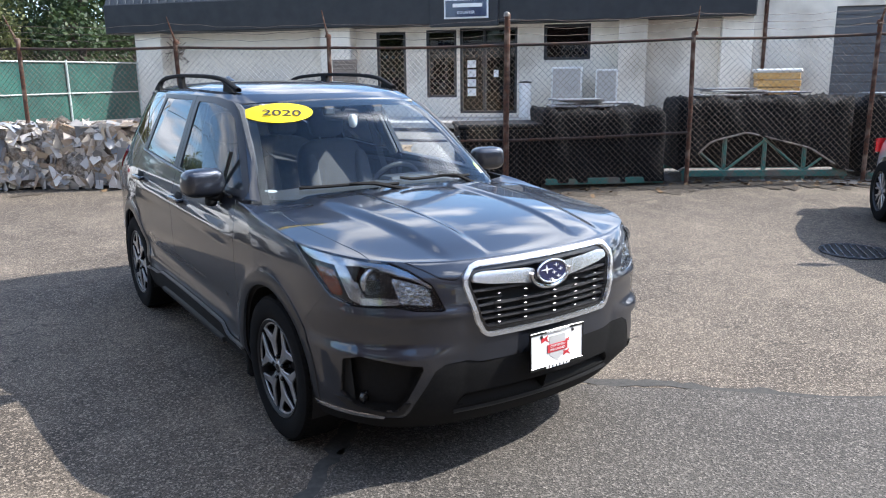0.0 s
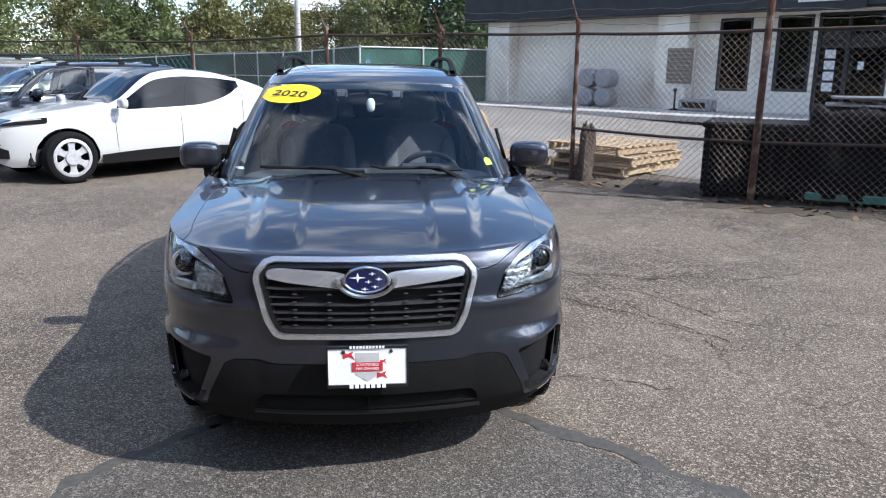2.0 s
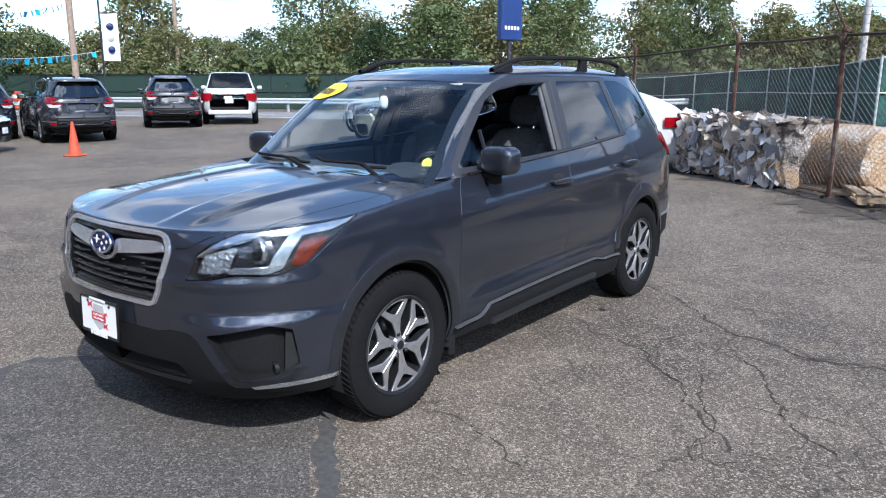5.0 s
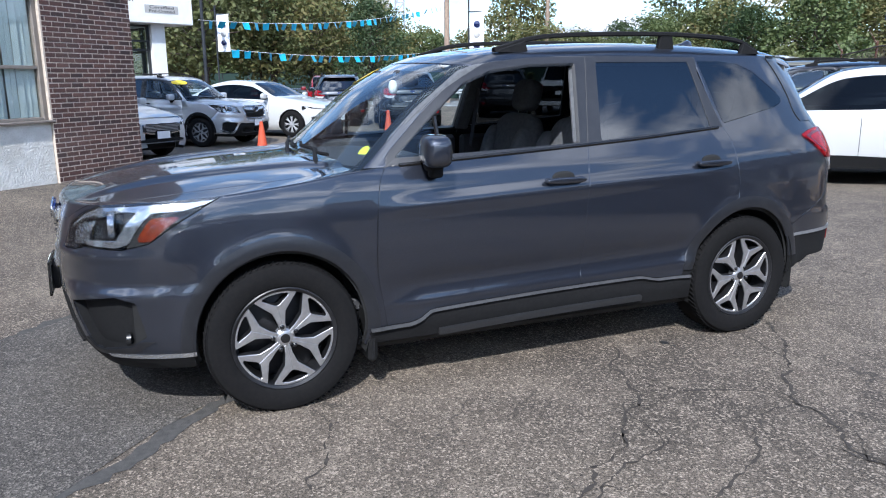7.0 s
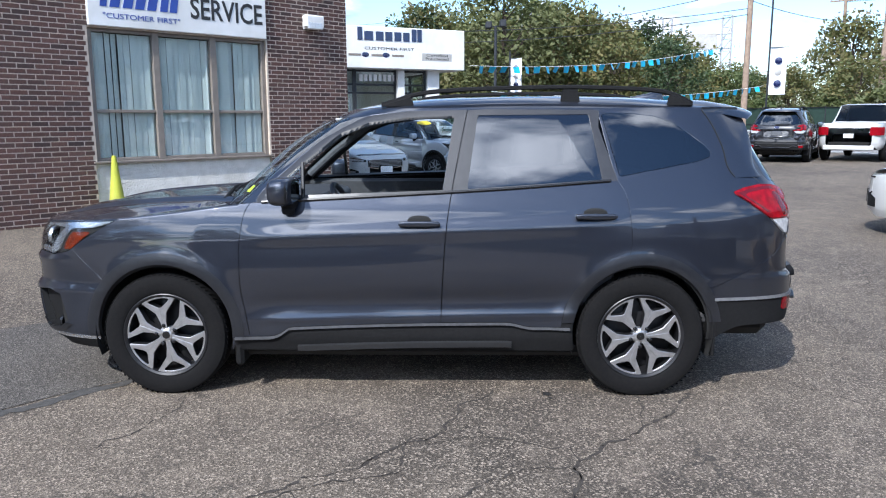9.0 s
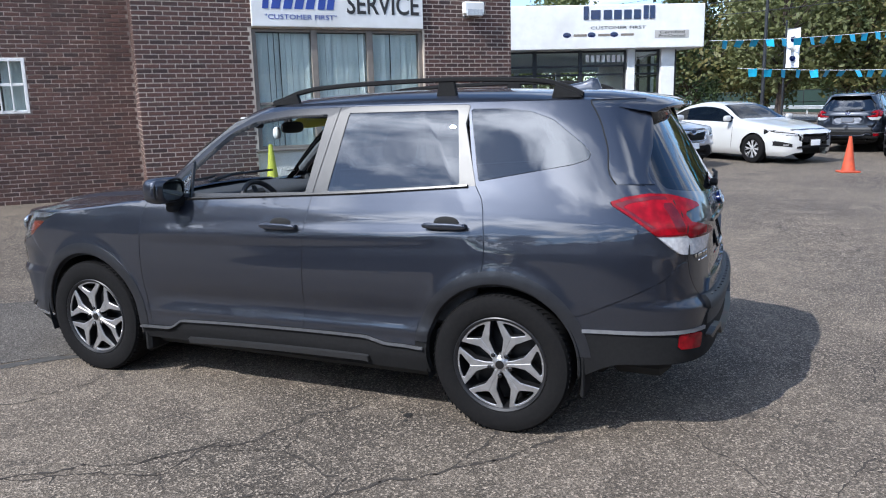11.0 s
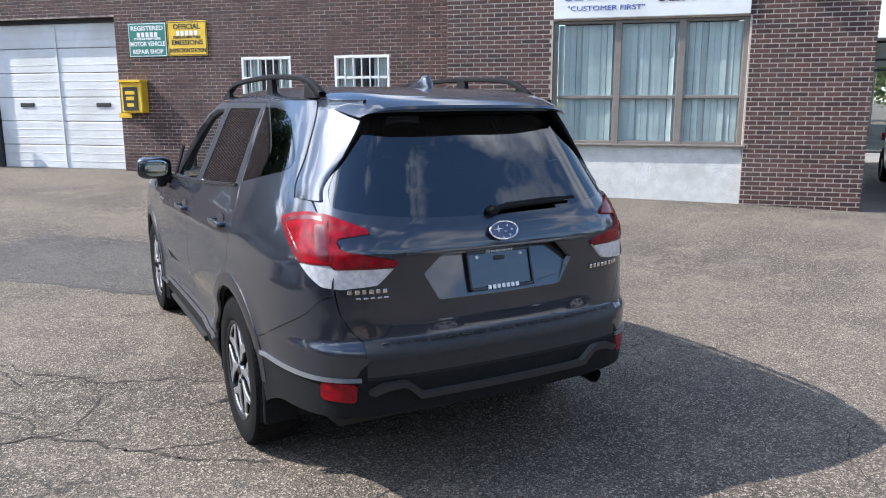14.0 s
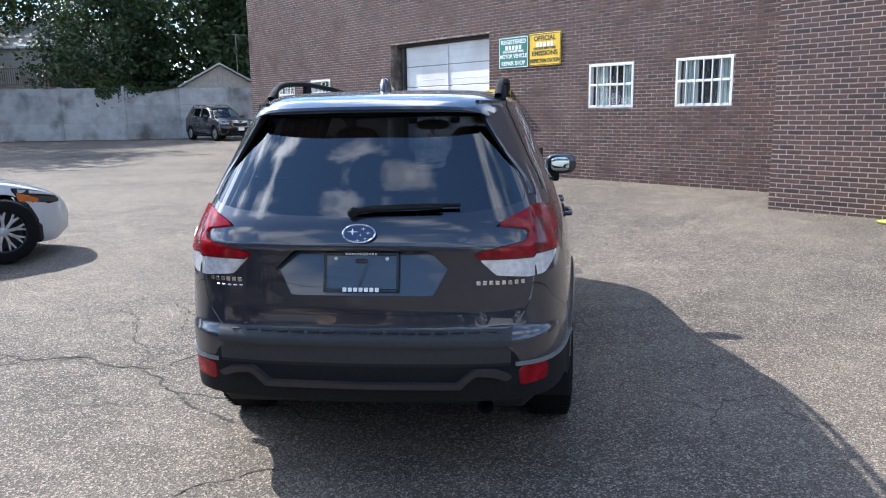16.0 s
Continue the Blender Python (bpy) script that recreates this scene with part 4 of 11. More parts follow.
cone_thing(-9.60, 0.34, M_CONE, False, 0.74, "faded orange traffic cone on the asphalt")
cone_thing(-13.3, 4.0, M_CONE, False, 0.74, "faded orange traffic cone on the asphalt")
pc = WS @ Vector((0.75, -0.25, 0))
cone_thing(pc.x, pc.y, M_LIMECONE, False, 0.92, "lime yellow traffic cone against the stucco wall")


# ---- parked cars: one builder for the cars that stand further off ----
def interp(keys, x):
    """Smooth curve through (x, value) keys."""
    if x <= keys[0][0]:
        return keys[0][1]
    if x >= keys[-1][0]:
        return keys[-1][1]
    for i in range(len(keys) - 1):
        (x0, y0), (x1, y1) = keys[i], keys[i + 1]
        if x0 <= x <= x1:
            h = x1 - x0
            d = (y1 - y0) / h
            def slope(j):
                if j <= 0 or j >= len(keys) - 1:
                    return (keys[min(j + 1, len(keys) - 1)][1] - keys[max(j - 1, 0)][1]) / (keys[min(j + 1, len(keys) - 1)][0] - keys[max(j - 1, 0)][0])
                a = (keys[j][1] - keys[j - 1][1]) / (keys[j][0] - keys[j - 1][0])
                b = (keys[j + 1][1] - keys[j][1]) / (keys[j + 1][0] - keys[j][0])
                return 0.0 if a * b <= 0 else 2 * a * b / (a + b)
            m0, m1 = slope(i), slope(i + 1)
            t = (x - x0) / h
            return (2 * t**3 - 3 * t**2 + 1) * y0 + (t**3 - 2 * t**2 + t) * h * m0 + (-2 * t**3 + 3 * t**2) * y1 + (t**3 - t**2) * h * m1


def clipped(verts, faces, fn):
    """The part of a mesh where fn(x, y, z) >= 0, cut along the border."""
    val = [fn(*p) for p in verts]
    out_v, out_f, keep, cut = [], [], {}, {}
    def vid(i):
        if i not in keep:
            keep[i] = len(out_v)
            out_v.append(verts[i])
        return keep[i]
    def eid(i, j):
        key = (min(i, j), max(i, j))
        if key not in cut:
            t = val[i] / (val[i] - val[j])
            cut[key] = len(out_v)
            out_v.append(tuple(a + (b - a) * t for a, b in zip(verts[i], verts[j])))
        return cut[key]
    for q in faces:
        s = [val[i] >= 0 for i in q]
        if all(s):
            out_f.append(tuple(vid(i) for i in q))
        elif any(s):
            r = []
            for k, i in enumerate(q):
                j = q[(k + 1) % len(q)]
                if val[i] >= 0:
                    r.append(vid(i))
                if (val[i] >= 0) != (val[j] >= 0):
                    r.append(eid(i, j))
            if len(r) >= 3:
                out_f.append(tuple(r))
    return out_v, out_f


def pad(g, c, s, n=4.0, m=None, nu=22, nv=12):
    """A soft block: a superellipsoid round c with full sizes s."""
    vs, fs = [], []
    def pw(q, e):
        return math.copysign(abs(q) ** e, q)
    e = 2 / n
    for j in range(nv + 1):
        b = -math.pi / 2 + math.pi * j / nv
        for i in range(nu):
            a = 2 * math.pi * i / nu
            vs.append((c[0] + s[0] / 2 * pw(math.cos(b), e) * pw(math.cos(a), e), c[1] + s[1] / 2 * pw(math.cos(b), e) * pw(math.sin(a), e), c[2] + s[2] / 2 * pw(math.sin(b), e)))
    for j in range(nv):
        for i in range(nu):
            fs.append((j * nu + i, j * nu + (i + 1) % nu, (j + 1) * nu + (i + 1) % nu, (j + 1) * nu + i))
    return g.add(vs, fs, m)


def wheel_parts(parent, m, r, w, spokes, rim_mat, rim_r=0.66, petals=False):
    """A wheel: tyre, rim and spokes under one part. x points outward."""
    wh = part("wheel", Geo(), M_RUBBER, parent, m=m)
    g = Geo()
    pr = [(r * rim_r, -w / 2), (r * 0.86, -w / 2), (r * 0.965, -w * 0.42), (r, -w * 0.30), (r, w * 0.30), (r * 0.965, w * 0.42), (r * 0.86, w / 2), (r * rim_r * 1.02, w * 0.47), (r * rim_r, w * 0.40)]
    lathe(g, pr, 36, cap=False)
    part("tyre", g, M_RUBBER, wh)
    g = Geo()
    lathe(g, [(r * rim_r * 1.0, w * 0.46), (r * rim_r * 0.94, w * 0.40), (r * rim_r * 0.93, -w * 0.3), (0.001, -w * 0.3)], 32, cap=False)
    part("rim", g, M_ALLOYDARK, wh)
    for k in range(spokes):
        g = Geo()
        a = 2 * math.pi * k / spokes
        hw = rim_r * r * 0.13
        if petals:
            shape = [(r * 0.15, r * 0.25), (r * 0.125, r * 0.32), (r * 0.115, r * 0.42), (r * 0.135, r * 0.52), (r * 0.20, r * 0.60), (r * 0.30, r * 0.63)]
            shape = shape + [(-x, z) for x, z in reversed(shape)]
        else:
            shape = [(-hw * 0.55, r * 0.06), (hw * 0.55, r * 0.06), (hw * 0.6, r * rim_r * 0.55), (hw * 1.5, r * rim_r * 0.97), (hw * 0.8, r * rim_r * 0.98), (0, r * rim_r * 0.72), (-hw * 0.8, r * rim_r * 0.98), (-hw * 1.5, r * rim_r * 0.97), (-hw * 0.6, r * rim_r * 0.55)]
        prism(g, shape, 0, 0.025, Matrix.Translation((w * 0.36, 0, 0)) @ Matrix.Rotation(a, 4, "X") @ Matrix.Rotation(radians(90), 4, "Z"), 0.004)
        part("spoke", g, rim_mat, wh)
    g = Geo()
    if petals:
        lathe(g, [(r * 0.62, w * 0.36), (r * 0.62, w * 0.475), (r * 0.71, w * 0.475), (r * rim_r, w * 0.44)], 36, cap=False)
        part("rim_ring", g, rim_mat, wh)
        g = Geo()
    hb = 0.29 if petals else 0.13
    lathe(g, [(r * hb, w * 0.30), (r * hb * 0.95, w * (0.475 if petals else 0.42)), (r * 0.09, w * (0.485 if petals else 0.43)), (0.001, w * (0.46 if petals else 0.44))], 24, cap=False)
    part("hub_cap", g, rim_mat, wh)
    return wh


def parked(name, m, label, sp, group="parked cars"):
    """A parked car. Local: nose towards -y, left side +x, wheels on z = 0."""
    car = thing(name, m, label, sp.get("cat", "car"), group)
    L, Wd, mat = sp["L"], sp["W"] / 2, sp["mat"]
    top, belt, z0 = sp["top"], sp["belt"], sp.get("z0", 0.22)
    yf, yr, rw = sp["axf"], sp["axr"], sp.get("rw", 0.34)
    n = 66
    ys = [-L / 2 + L * i / n for i in range(n + 1)]
    def half(y):
        e = abs(y) / (L / 2)
        k = sp.get("nose", 5.0) if y < 0 else sp.get("tail", 6.5)
        return Wd * max(0.02, 1 - e ** k) ** (1 / k) * (1 - 0.06 * e * e)
    rows = []

    def nose_y(x, z):
        """Where the front of the body lies at this height and distance from the middle."""
        for r in range(140):
            y = -L / 2 + 0.7 * (r / 139) ** 2
            zt, w = max(interp(top, y), 0.5), half(y)
            lo = z0 + 0.10 * smoothstep(0.90, 1.0, abs(y) / (L / 2))
            zb = min(interp(belt, y), zt - 0.02)
            u = (z - lo) / (zb - lo)
            f = 0.975 + 0.02 * min(1.0, u / 0.25) if u < 0.5 else 1.0 - 0.05 * min(1.0, (u - 0.5) / 0.45)
            if z <= zt - 0.02 and abs(x) <= w * f:
                return y
        return -L / 2 + 0.7

    def fascia(nm, sx, x0, x1, fb, ft, mt, lift, under=None, n=10):
        """A fitting with a rim that follows the curve of the front."""
        g = Geo()
        sg = sx or 1
        for k in range(n + 1):
            t = k / n
            x = x0 + (x1 - x0) * t
            for z in (fb(t), (fb(t) + ft(t)) / 2, ft(t)):
                g.v.append((sg * x, nose_y(x, z) - lift, z))
            g.v.append((sg * x, nose_y(x, ft(t)) + 0.02, ft(t)))
            g.v.append((sg * x, nose_y(x, fb(t)) + 0.02, fb(t)))
        for k in range(n):
            a, b = 5 * k, 5 * k + 5
            for i, j in ((0, 1), (1, 2), (2, 3), (4, 0)):
                q = (a + i, b + i, b + j, a + j)
                g.f.append(q if sg > 0 else tuple(reversed(q)))
        for a in (0, 5 * n):
            g.f.append((a, a + 1, a + 2, a + 3, a + 4))
        return part(nm, g, mt, under or car, smooth=35)

    for y in ys:
        zt, zb, w = interp(top, y), interp(belt, y), half(y)
        zt = max(zt, 0.5)
        zb = min(zb, zt - 0.02)
        gh = zt - zb
        zlow = z0 + 0.10 * smoothstep(0.90, 1.0, abs(y) / (L / 2))
        tum = sp.get("tum", 0.30) * min(gh, 0.6) / 0.6
        pts = [(w * 0.90, zlow), (w * 0.975, zlow + 0.08), (w * 0.995, zlow + 0.25 * (zb - zlow)), (w, zlow + 0.5 * (zb - zlow)), (w * 0.985, zlow + 0.78 * (zb - zlow)),
               (w * 0.95, zb - 0.03), (w * 0.93, zb)]
        wt = w * 0.93 - tum * (w / Wd)
        edge = min(0.07, gh * 0.35)
        for k in (0.3, 0.6, 0.87, 1.0):
            pts.append((w * 0.93 + (wt - w * 0.93) * k, zb + (gh - edge) * k))
        pts += [(wt * 0.93, zt - edge * 0.45), (wt * 0.75, zt - edge * 0.12), (wt * 0.4, zt - 0.01), (0, zt)]
        rows.append(pts)
    cols = len(rows[0])
    verts = [(x, y, z) for y, r in zip(ys, rows) for x, z in r]
    quads, kind = [], []
    for i in range(n):
        yc = (ys[i] + ys[i + 1]) / 2
        gh = interp(top, yc) - interp(belt, yc)
        slope = (interp(top, ys[i + 1]) - interp(top, ys[i])) / (ys[i + 1] - ys[i])
        for j in range(cols - 1):
            quads.append((i * cols + j, i * cols + j + 1, (i + 1) * cols + j + 1, (i + 1) * cols + j))
            side = 6 <= j <= 9 and gh > 0.14
            pill = any(abs(yc - p) < 0.035 for p in sp.get("pillars", ()))
            screen = j >= 11 and gh > 0.08 and abs(slope) > sp.get("steep", 0.33)
            glass = (side and j <= 8 and not pill and gh > 0.2 and abs(slope) < 2.2) or (screen and not (yc > 0 and sp.get("noback")))
            if sp.get("panel_from") is not None and yc > sp["panel_from"] and side:
                glass = False
            if sp.get("bed_from") is not None and yc > sp["bed_from"]:
                glass = False
            roof = sp.get("roofmat") and j >= 11 and gh > 0.2 and not glass
            kind.append(1 if glass else 2 if roof else 0)
    def arch(x, y, z):
        if x < Wd * 0.55:
            return 1.0
        return min(math.hypot(y - yf, z - rw) - rw * 1.13, math.hypot(y - yr, z - rw) - rw * 1.13)
    for name2, kd, mt in (("body", 0, mat), ("glazing", 1, M_CARGLASS), ("roof", 2, sp.get("roofmat"))):
        fs = [q for q, k in zip(quads, kind) if k == kd]
        if not fs:
            continue
        v, f = clipped(verts, fs, arch)
        g = Geo()
        g.add(v, f)
        g.add([(-x, y, z) for x, y, z in v], [tuple(reversed(q)) for q in f])
        if kd != 1:
            part(name2, g, mt, car, smooth=60)
            continue
        # each joined stretch of glass is a window of its own
        key, root = {}, []
        def top_of(i):
            while root[i] != i:
                i = root[i]
            return i
        ids = []
        for p in g.v:
            k3 = (round(p[0], 4), round(p[1], 4), round(p[2], 4))
            if k3 not in key:
                key[k3] = len(root)
                root.append(len(root))
            ids.append(key[k3])
        for q in g.f:
            a0 = top_of(ids[q[0]])
            for i in q[1:]:
                root[top_of(ids[i])] = a0
        heaps = {}
        for q in g.f:
            heaps.setdefault(top_of(ids[q[0]]), []).append(q)
        for fq in heaps.values():
            if len(fq) < 3:
                continue
            used = sorted({i for q in fq for i in q})
            mp = {o: k for k, o in enumerate(used)}
            gw = Geo(); gw.add([g.v[i] for i in used], [tuple(mp[i] for i in q) for q in fq])
            part("window", gw, mt, car, smooth=60)
    g = Geo(); cbox(g, (0, 0, z0 + 0.12), (Wd * 1.40, L * 0.84, 0.22), 0.03); cbox(g, (0, 0.2, 0.62), (Wd * 1.5, L * 0.5, 0.5), 0.05)
    part("underbody", g, M_DARK, car)
    def side_x(y, z):
        """Half width of the body side at this station and height."""
        zt, w = max(interp(top, y), 0.5), half(y)
        zb = min(interp(belt, y), zt - 0.02)
        u = (z - z0) / (zb - z0)
        return w * float(np.interp(u, (0.0, 0.10, 0.25, 0.5, 0.78, 0.95, 1.0), (0.90, 0.975, 0.995, 1.0, 0.985, 0.95, 0.93)))

    if sp.get("bed_from") is None:
        doors = sp.get("doors", (yf + 0.66, (yf + yr) / 2 + 0.20, yr - 0.16))
        for sx in (-1, 1):
            for ya in doors:
                zb = interp(belt, ya) - 0.02
                g = Geo(); tube(g, [(sx * (side_x(ya, z) - 0.0015), ya + 0.10 * max(0.0, 0.55 - z) * (1 if ya < 0 else -2.2 if ya > yr - 0.4 else 0), z) for z in np.linspace(z0 + 0.16, zb, 9)], 0.005, 5)
                part("shut_line", g, M_DARK, car)
            for ya in doors[1:] if sp.get("handles", True) else ():
                zh = interp(belt, ya - 0.12) - 0.15
                g = Geo(); cbox(g, (sx * (side_x(ya - 0.12, zh) + 0.012), ya - 0.13, zh), (0.028, 0.19, 0.032), 0.010); part("door_handle", g, mat, car)
            if sp.get("sillmat"):
                g = Geo()
                for ya in np.linspace(yf + rw * 1.2, yr - rw * 1.2, 9):
                    e = abs((ya - (yf + yr) / 2) / (yr - yf)) * 2
                    g.v += [(sx * (side_x(ya, z0 + 0.06) + 0.006), ya, z0 + 0.0), (sx * (side_x(ya, z0 + 0.2) + 0.006), ya, z0 + 0.17 - 0.10 * e * e), (sx * (side_x(ya, z0 + 0.2) - 0.03), ya, z0 + 0.19 - 0.10 * e * e)]
                for k in range(8):
                    for c in (0, 1):
                        q = (3 * k + c, 3 * k + 3 + c, 3 * k + 4 + c, 3 * k + 1 + c)
                        g.f.append(q if sx > 0 else tuple(reversed(q)))
                part("sill", g, sp["sillmat"], car)
    clad = sp.get("clad")
    if clad:
        for sx in (-1, 1):
            g = Geo(); cbox(g, (sx * Wd * 0.97, (yf + yr) / 2, z0 + 0.10), (0.05, yr - yf - rw * 2.4, 0.16), 0.02); part("sill", g, M_PLAST, car)
            for ya in (yf, yr):
                g = Geo()
                pts = [(sx * Wd * 0.985, ya + rw * 1.17 * math.cos(a), rw + rw * 1.17 * math.sin(a)) for a in np.linspace(-0.15, math.pi + 0.15, 20)]
                tube(g, pts, 0.035, 6); part("arch_trim", g, M_PLAST, car)
    for sx in (-1, 1):
        for ya in (yf, yr):
            wheel_parts(car, pose(sx * (Wd - 0.115), ya, rw, 0, 0, 0 if sx > 0 else 180), rw, 0.22, sp.get("spokes", 5), sp.get("rim", M_SILVERWHEEL), 0.75 if sp.get("petals") else 0.66, sp.get("petals", False))
        zb = interp(belt, yf + 0.75)
        ym = sp.get("mirror", yf + 0.72)
        g = Geo(); pad(g, (sx * (Wd + 0.10), ym, zb + 0.10), (0.20, 0.11, 0.145), 3.2)
        wm = part("wing_mirror", g, sp.get("mirmat", mat), car, smooth=60)
        g = Geo(); cbox(g, (sx * (Wd - 0.01), ym + 0.01, zb + 0.045), (0.14, 0.05, 0.035), 0.012); part("mirror_stalk", g, M_PLAST, wm)
        zh, hh = sp.get("hl", 0.76), sp.get("hlh", 0.13)
        hx0, hx1 = sp.get("hlx", (0.50, 0.90))
        hb = lambda t: zh - hh * (0.22 + 0.28 * t) + 0.05 * t
        ht = lambda t: zh + hh * (0.15 + 0.35 * t) + 0.06 * t
        hl = fascia("headlight", sx, Wd * hx0, Wd * (hx1 + 0.015), hb, ht, M_GLOSSBLACK, 0.008)
        mid = lambda q: (lambda t: hb(0.12 + 0.82 * t) + q * (ht(0.12 + 0.82 * t) - hb(0.12 + 0.82 * t)))
        fascia("headlight_lens", sx, Wd * (hx0 + 0.05), Wd * hx1, mid(0.16), mid(0.62), sp.get("hlmat", M_WHITELENS), 0.014, hl)
        fascia("light_strip", sx, Wd * (hx0 + 0.02), Wd * hx1, mid(0.76), mid(0.95), M_WHITELENS, 0.014, hl)
        if sp.get("marker"):
            fascia("side_marker", sx, Wd * (hx1 - 0.10), Wd * (hx1 + 0.01), mid(0.30), mid(0.78), M_MARKER, 0.018, hl)
        if sp.get("bars", True):
            pk = fascia("fog_pocket", sx, Wd * 0.66, Wd * 0.88, lambda t: 0.40 + 0.03 * t, lambda t: 0.47 + 0.08 * t, M_PLAST, 0.020)
            fascia("fog_lamp", sx, Wd * 0.72, Wd * 0.79, lambda t: 0.43, lambda t: 0.465, M_ALLOY, 0.025, pk)
        zt2 = sp.get("tl", 0.92)
        g = Geo()
        for k in range(7):
            t = k / 6
            x = Wd * 0.60 + (Wd * 0.97 - Wd * 0.60) * t
            e = min(0.999, x / Wd)
            kk = sp.get("tail", 6.5)
            yy = L / 2 * (1 - e ** kk) ** (1 / kk) + 0.012
            hh = sp.get("tlh", 0.16)
            g.v += [(sx * (x + 0.006), yy, zt2 - hh / 2), (sx * (x + 0.006), yy, zt2 + hh / 2)]
            if k:
                q = (2 * k - 1, 2 * k + 1, 2 * k, 2 * k - 2)
                g.f.append(q if sx > 0 else tuple(reversed(q)))
        part("tail_light", g, M_REDLENS, car)
    gw, ghh, gzc = sp.get("grille", (0.44, 0.18, 0.64))
    xg = gw * Wd
    gl = fascia("grille", 0, -xg, xg, lambda t: gzc - ghh * (0.5 - 0.25 * abs(2 * t - 1) ** 3), lambda t: gzc + ghh * 0.5, sp.get("grillemat", M_GLOSSBLACK), 0.006, None, 18)
    bar = sp.get("rimmat", M_CHROME if sp.get("chrome", True) else M_GLOSSBLACK)
    fascia("grille_rim", 0, -xg * 1.02, xg * 1.02, lambda t: gzc + ghh * 0.5 - 0.004, lambda t: gzc + ghh * 0.5 + 0.012, bar, 0.012, gl, 18)
    fascia("grille_rim", 0, -xg * 1.02, xg * 1.02, lambda t: gzc - ghh * (0.5 - 0.25 * abs(2 * t - 1) ** 3) - 0.012, lambda t: gzc - ghh * (0.5 - 0.25 * abs(2 * t - 1) ** 3) + 0.004, bar, 0.012, gl, 18)
    for k in range(5 if sp.get("bars", True) else 0):
        zk = gzc - ghh * 0.24 + k * ghh * 0.155
        fascia("grille_bar", 0, -xg * 0.93, xg * 0.93, lambda t: zk - 0.005, lambda t: zk + 0.005, M_ALLOY if sp.get("chrome", True) else M_GLOSSBLACK, 0.011, gl, 18)
    if clad:
        fascia("lower_intake", 0, -Wd * 0.86, Wd * 0.86, lambda t: 0.345, lambda t: 0.415 + 0.03 * abs(2 * t - 1) ** 2, M_PLAST, 0.010, None, 22)
    tall = sp.get("intake", 0.07)
    if tall:
        fascia("lower_intake", 0, -Wd * 0.54, Wd * 0.54, lambda t: 0.365, lambda t: 0.365 + tall * (1 - 0.42 * abs(2 * t - 1) ** 3), M_PLAST, 0.014, None, 18)
    if sp.get("chrome", True):
        fascia("chin_strip", 0, -Wd * 0.60, Wd * 0.60, lambda t: 0.347, lambda t: 0.357, M_STRIP, 0.018, None, 18)
    for sy, zz in ((-1, 0.49), (1, sp.get("rplate", 0.85))):
        if sy < 0 and not sp.get("fplate", True):
            continue
        g = Geo(); cbox(g, (0, sy * (L / 2 + 0.020), zz), (0.34, 0.016, 0.18), 0.004); pf = part("plate_frame", g, M_PLAST, car)
        g = Geo(); cbox(g, (0, sy * (L / 2 + 0.030), zz), (0.29, 0.010, 0.135), 0.003); part("number_plate", g, M_PAPER, pf)
    g = Geo(); cbox(g, (0, L / 2 - 0.02, 0.46), (Wd * 1.5, 0.10, 0.16), 0.03); part("rear_bumper", g, M_PLAST if clad else mat, car)
    if sp.get("rails"):
        zr = interp(top, 0.3)
        for sx in (-1, 1):
            g = Geo(); x = sx * (Wd * 0.93 - sp.get("tum", 0.3)) * 0.98
            tube(g, [(x, -0.25, zr - 0.07), (x, -0.12, zr + 0.0), (x, 1.2, zr + 0.0), (x, 1.4, zr - 0.09)], 0.02, 6); part("roof_rail", g, M_PLAST, car)
    return car


SUV = dict(L=4.5, W=1.80, top=[(-2.25, 0.80), (-2.1, 0.92), (-1.2, 1.06), (-0.95, 1.10), (-0.1, 1.58), (0.5, 1.64), (1.5, 1.60), (1.95, 1.45), (2.2, 1.02), (2.25, 0.85)],
           belt=[(-2.25, 0.78), (-1.0, 1.0), (1.0, 1.06), (1.9, 1.10), (2.25, 0.9)], axf=-1.35, axr=1.30, clad=True, rails=True, z0=0.24)
SEDAN = dict(L=4.87, W=1.85, top=[(-2.43, 0.70), (-2.25, 0.80), (-1.3, 0.98), (-1.0, 1.02), (-0.05, 1.42), (0.5, 1.47), (1.1, 1.40), (1.95, 1.06), (2.3, 1.04), (2.43, 0.9)],
             belt=[(-2.43, 0.68), (-1.0, 0.94), (1.3, 1.00), (2.0, 1.0), (2.43, 0.86)], axf=-1.42, axr=1.42, z0=0.18, grille=(0.50, 0.22, 0.62), hl=0.68, tl=0.86)


def at(x, y, ang):
    """The pose of a car on the ground whose nose points along the compass angle (degrees from +x)."""
    return pose(x, y, gz(x, y), 0, 0, ang + 90)


def spec(base, **kw):
    d = dict(base)
    d.update(kw)
    return d


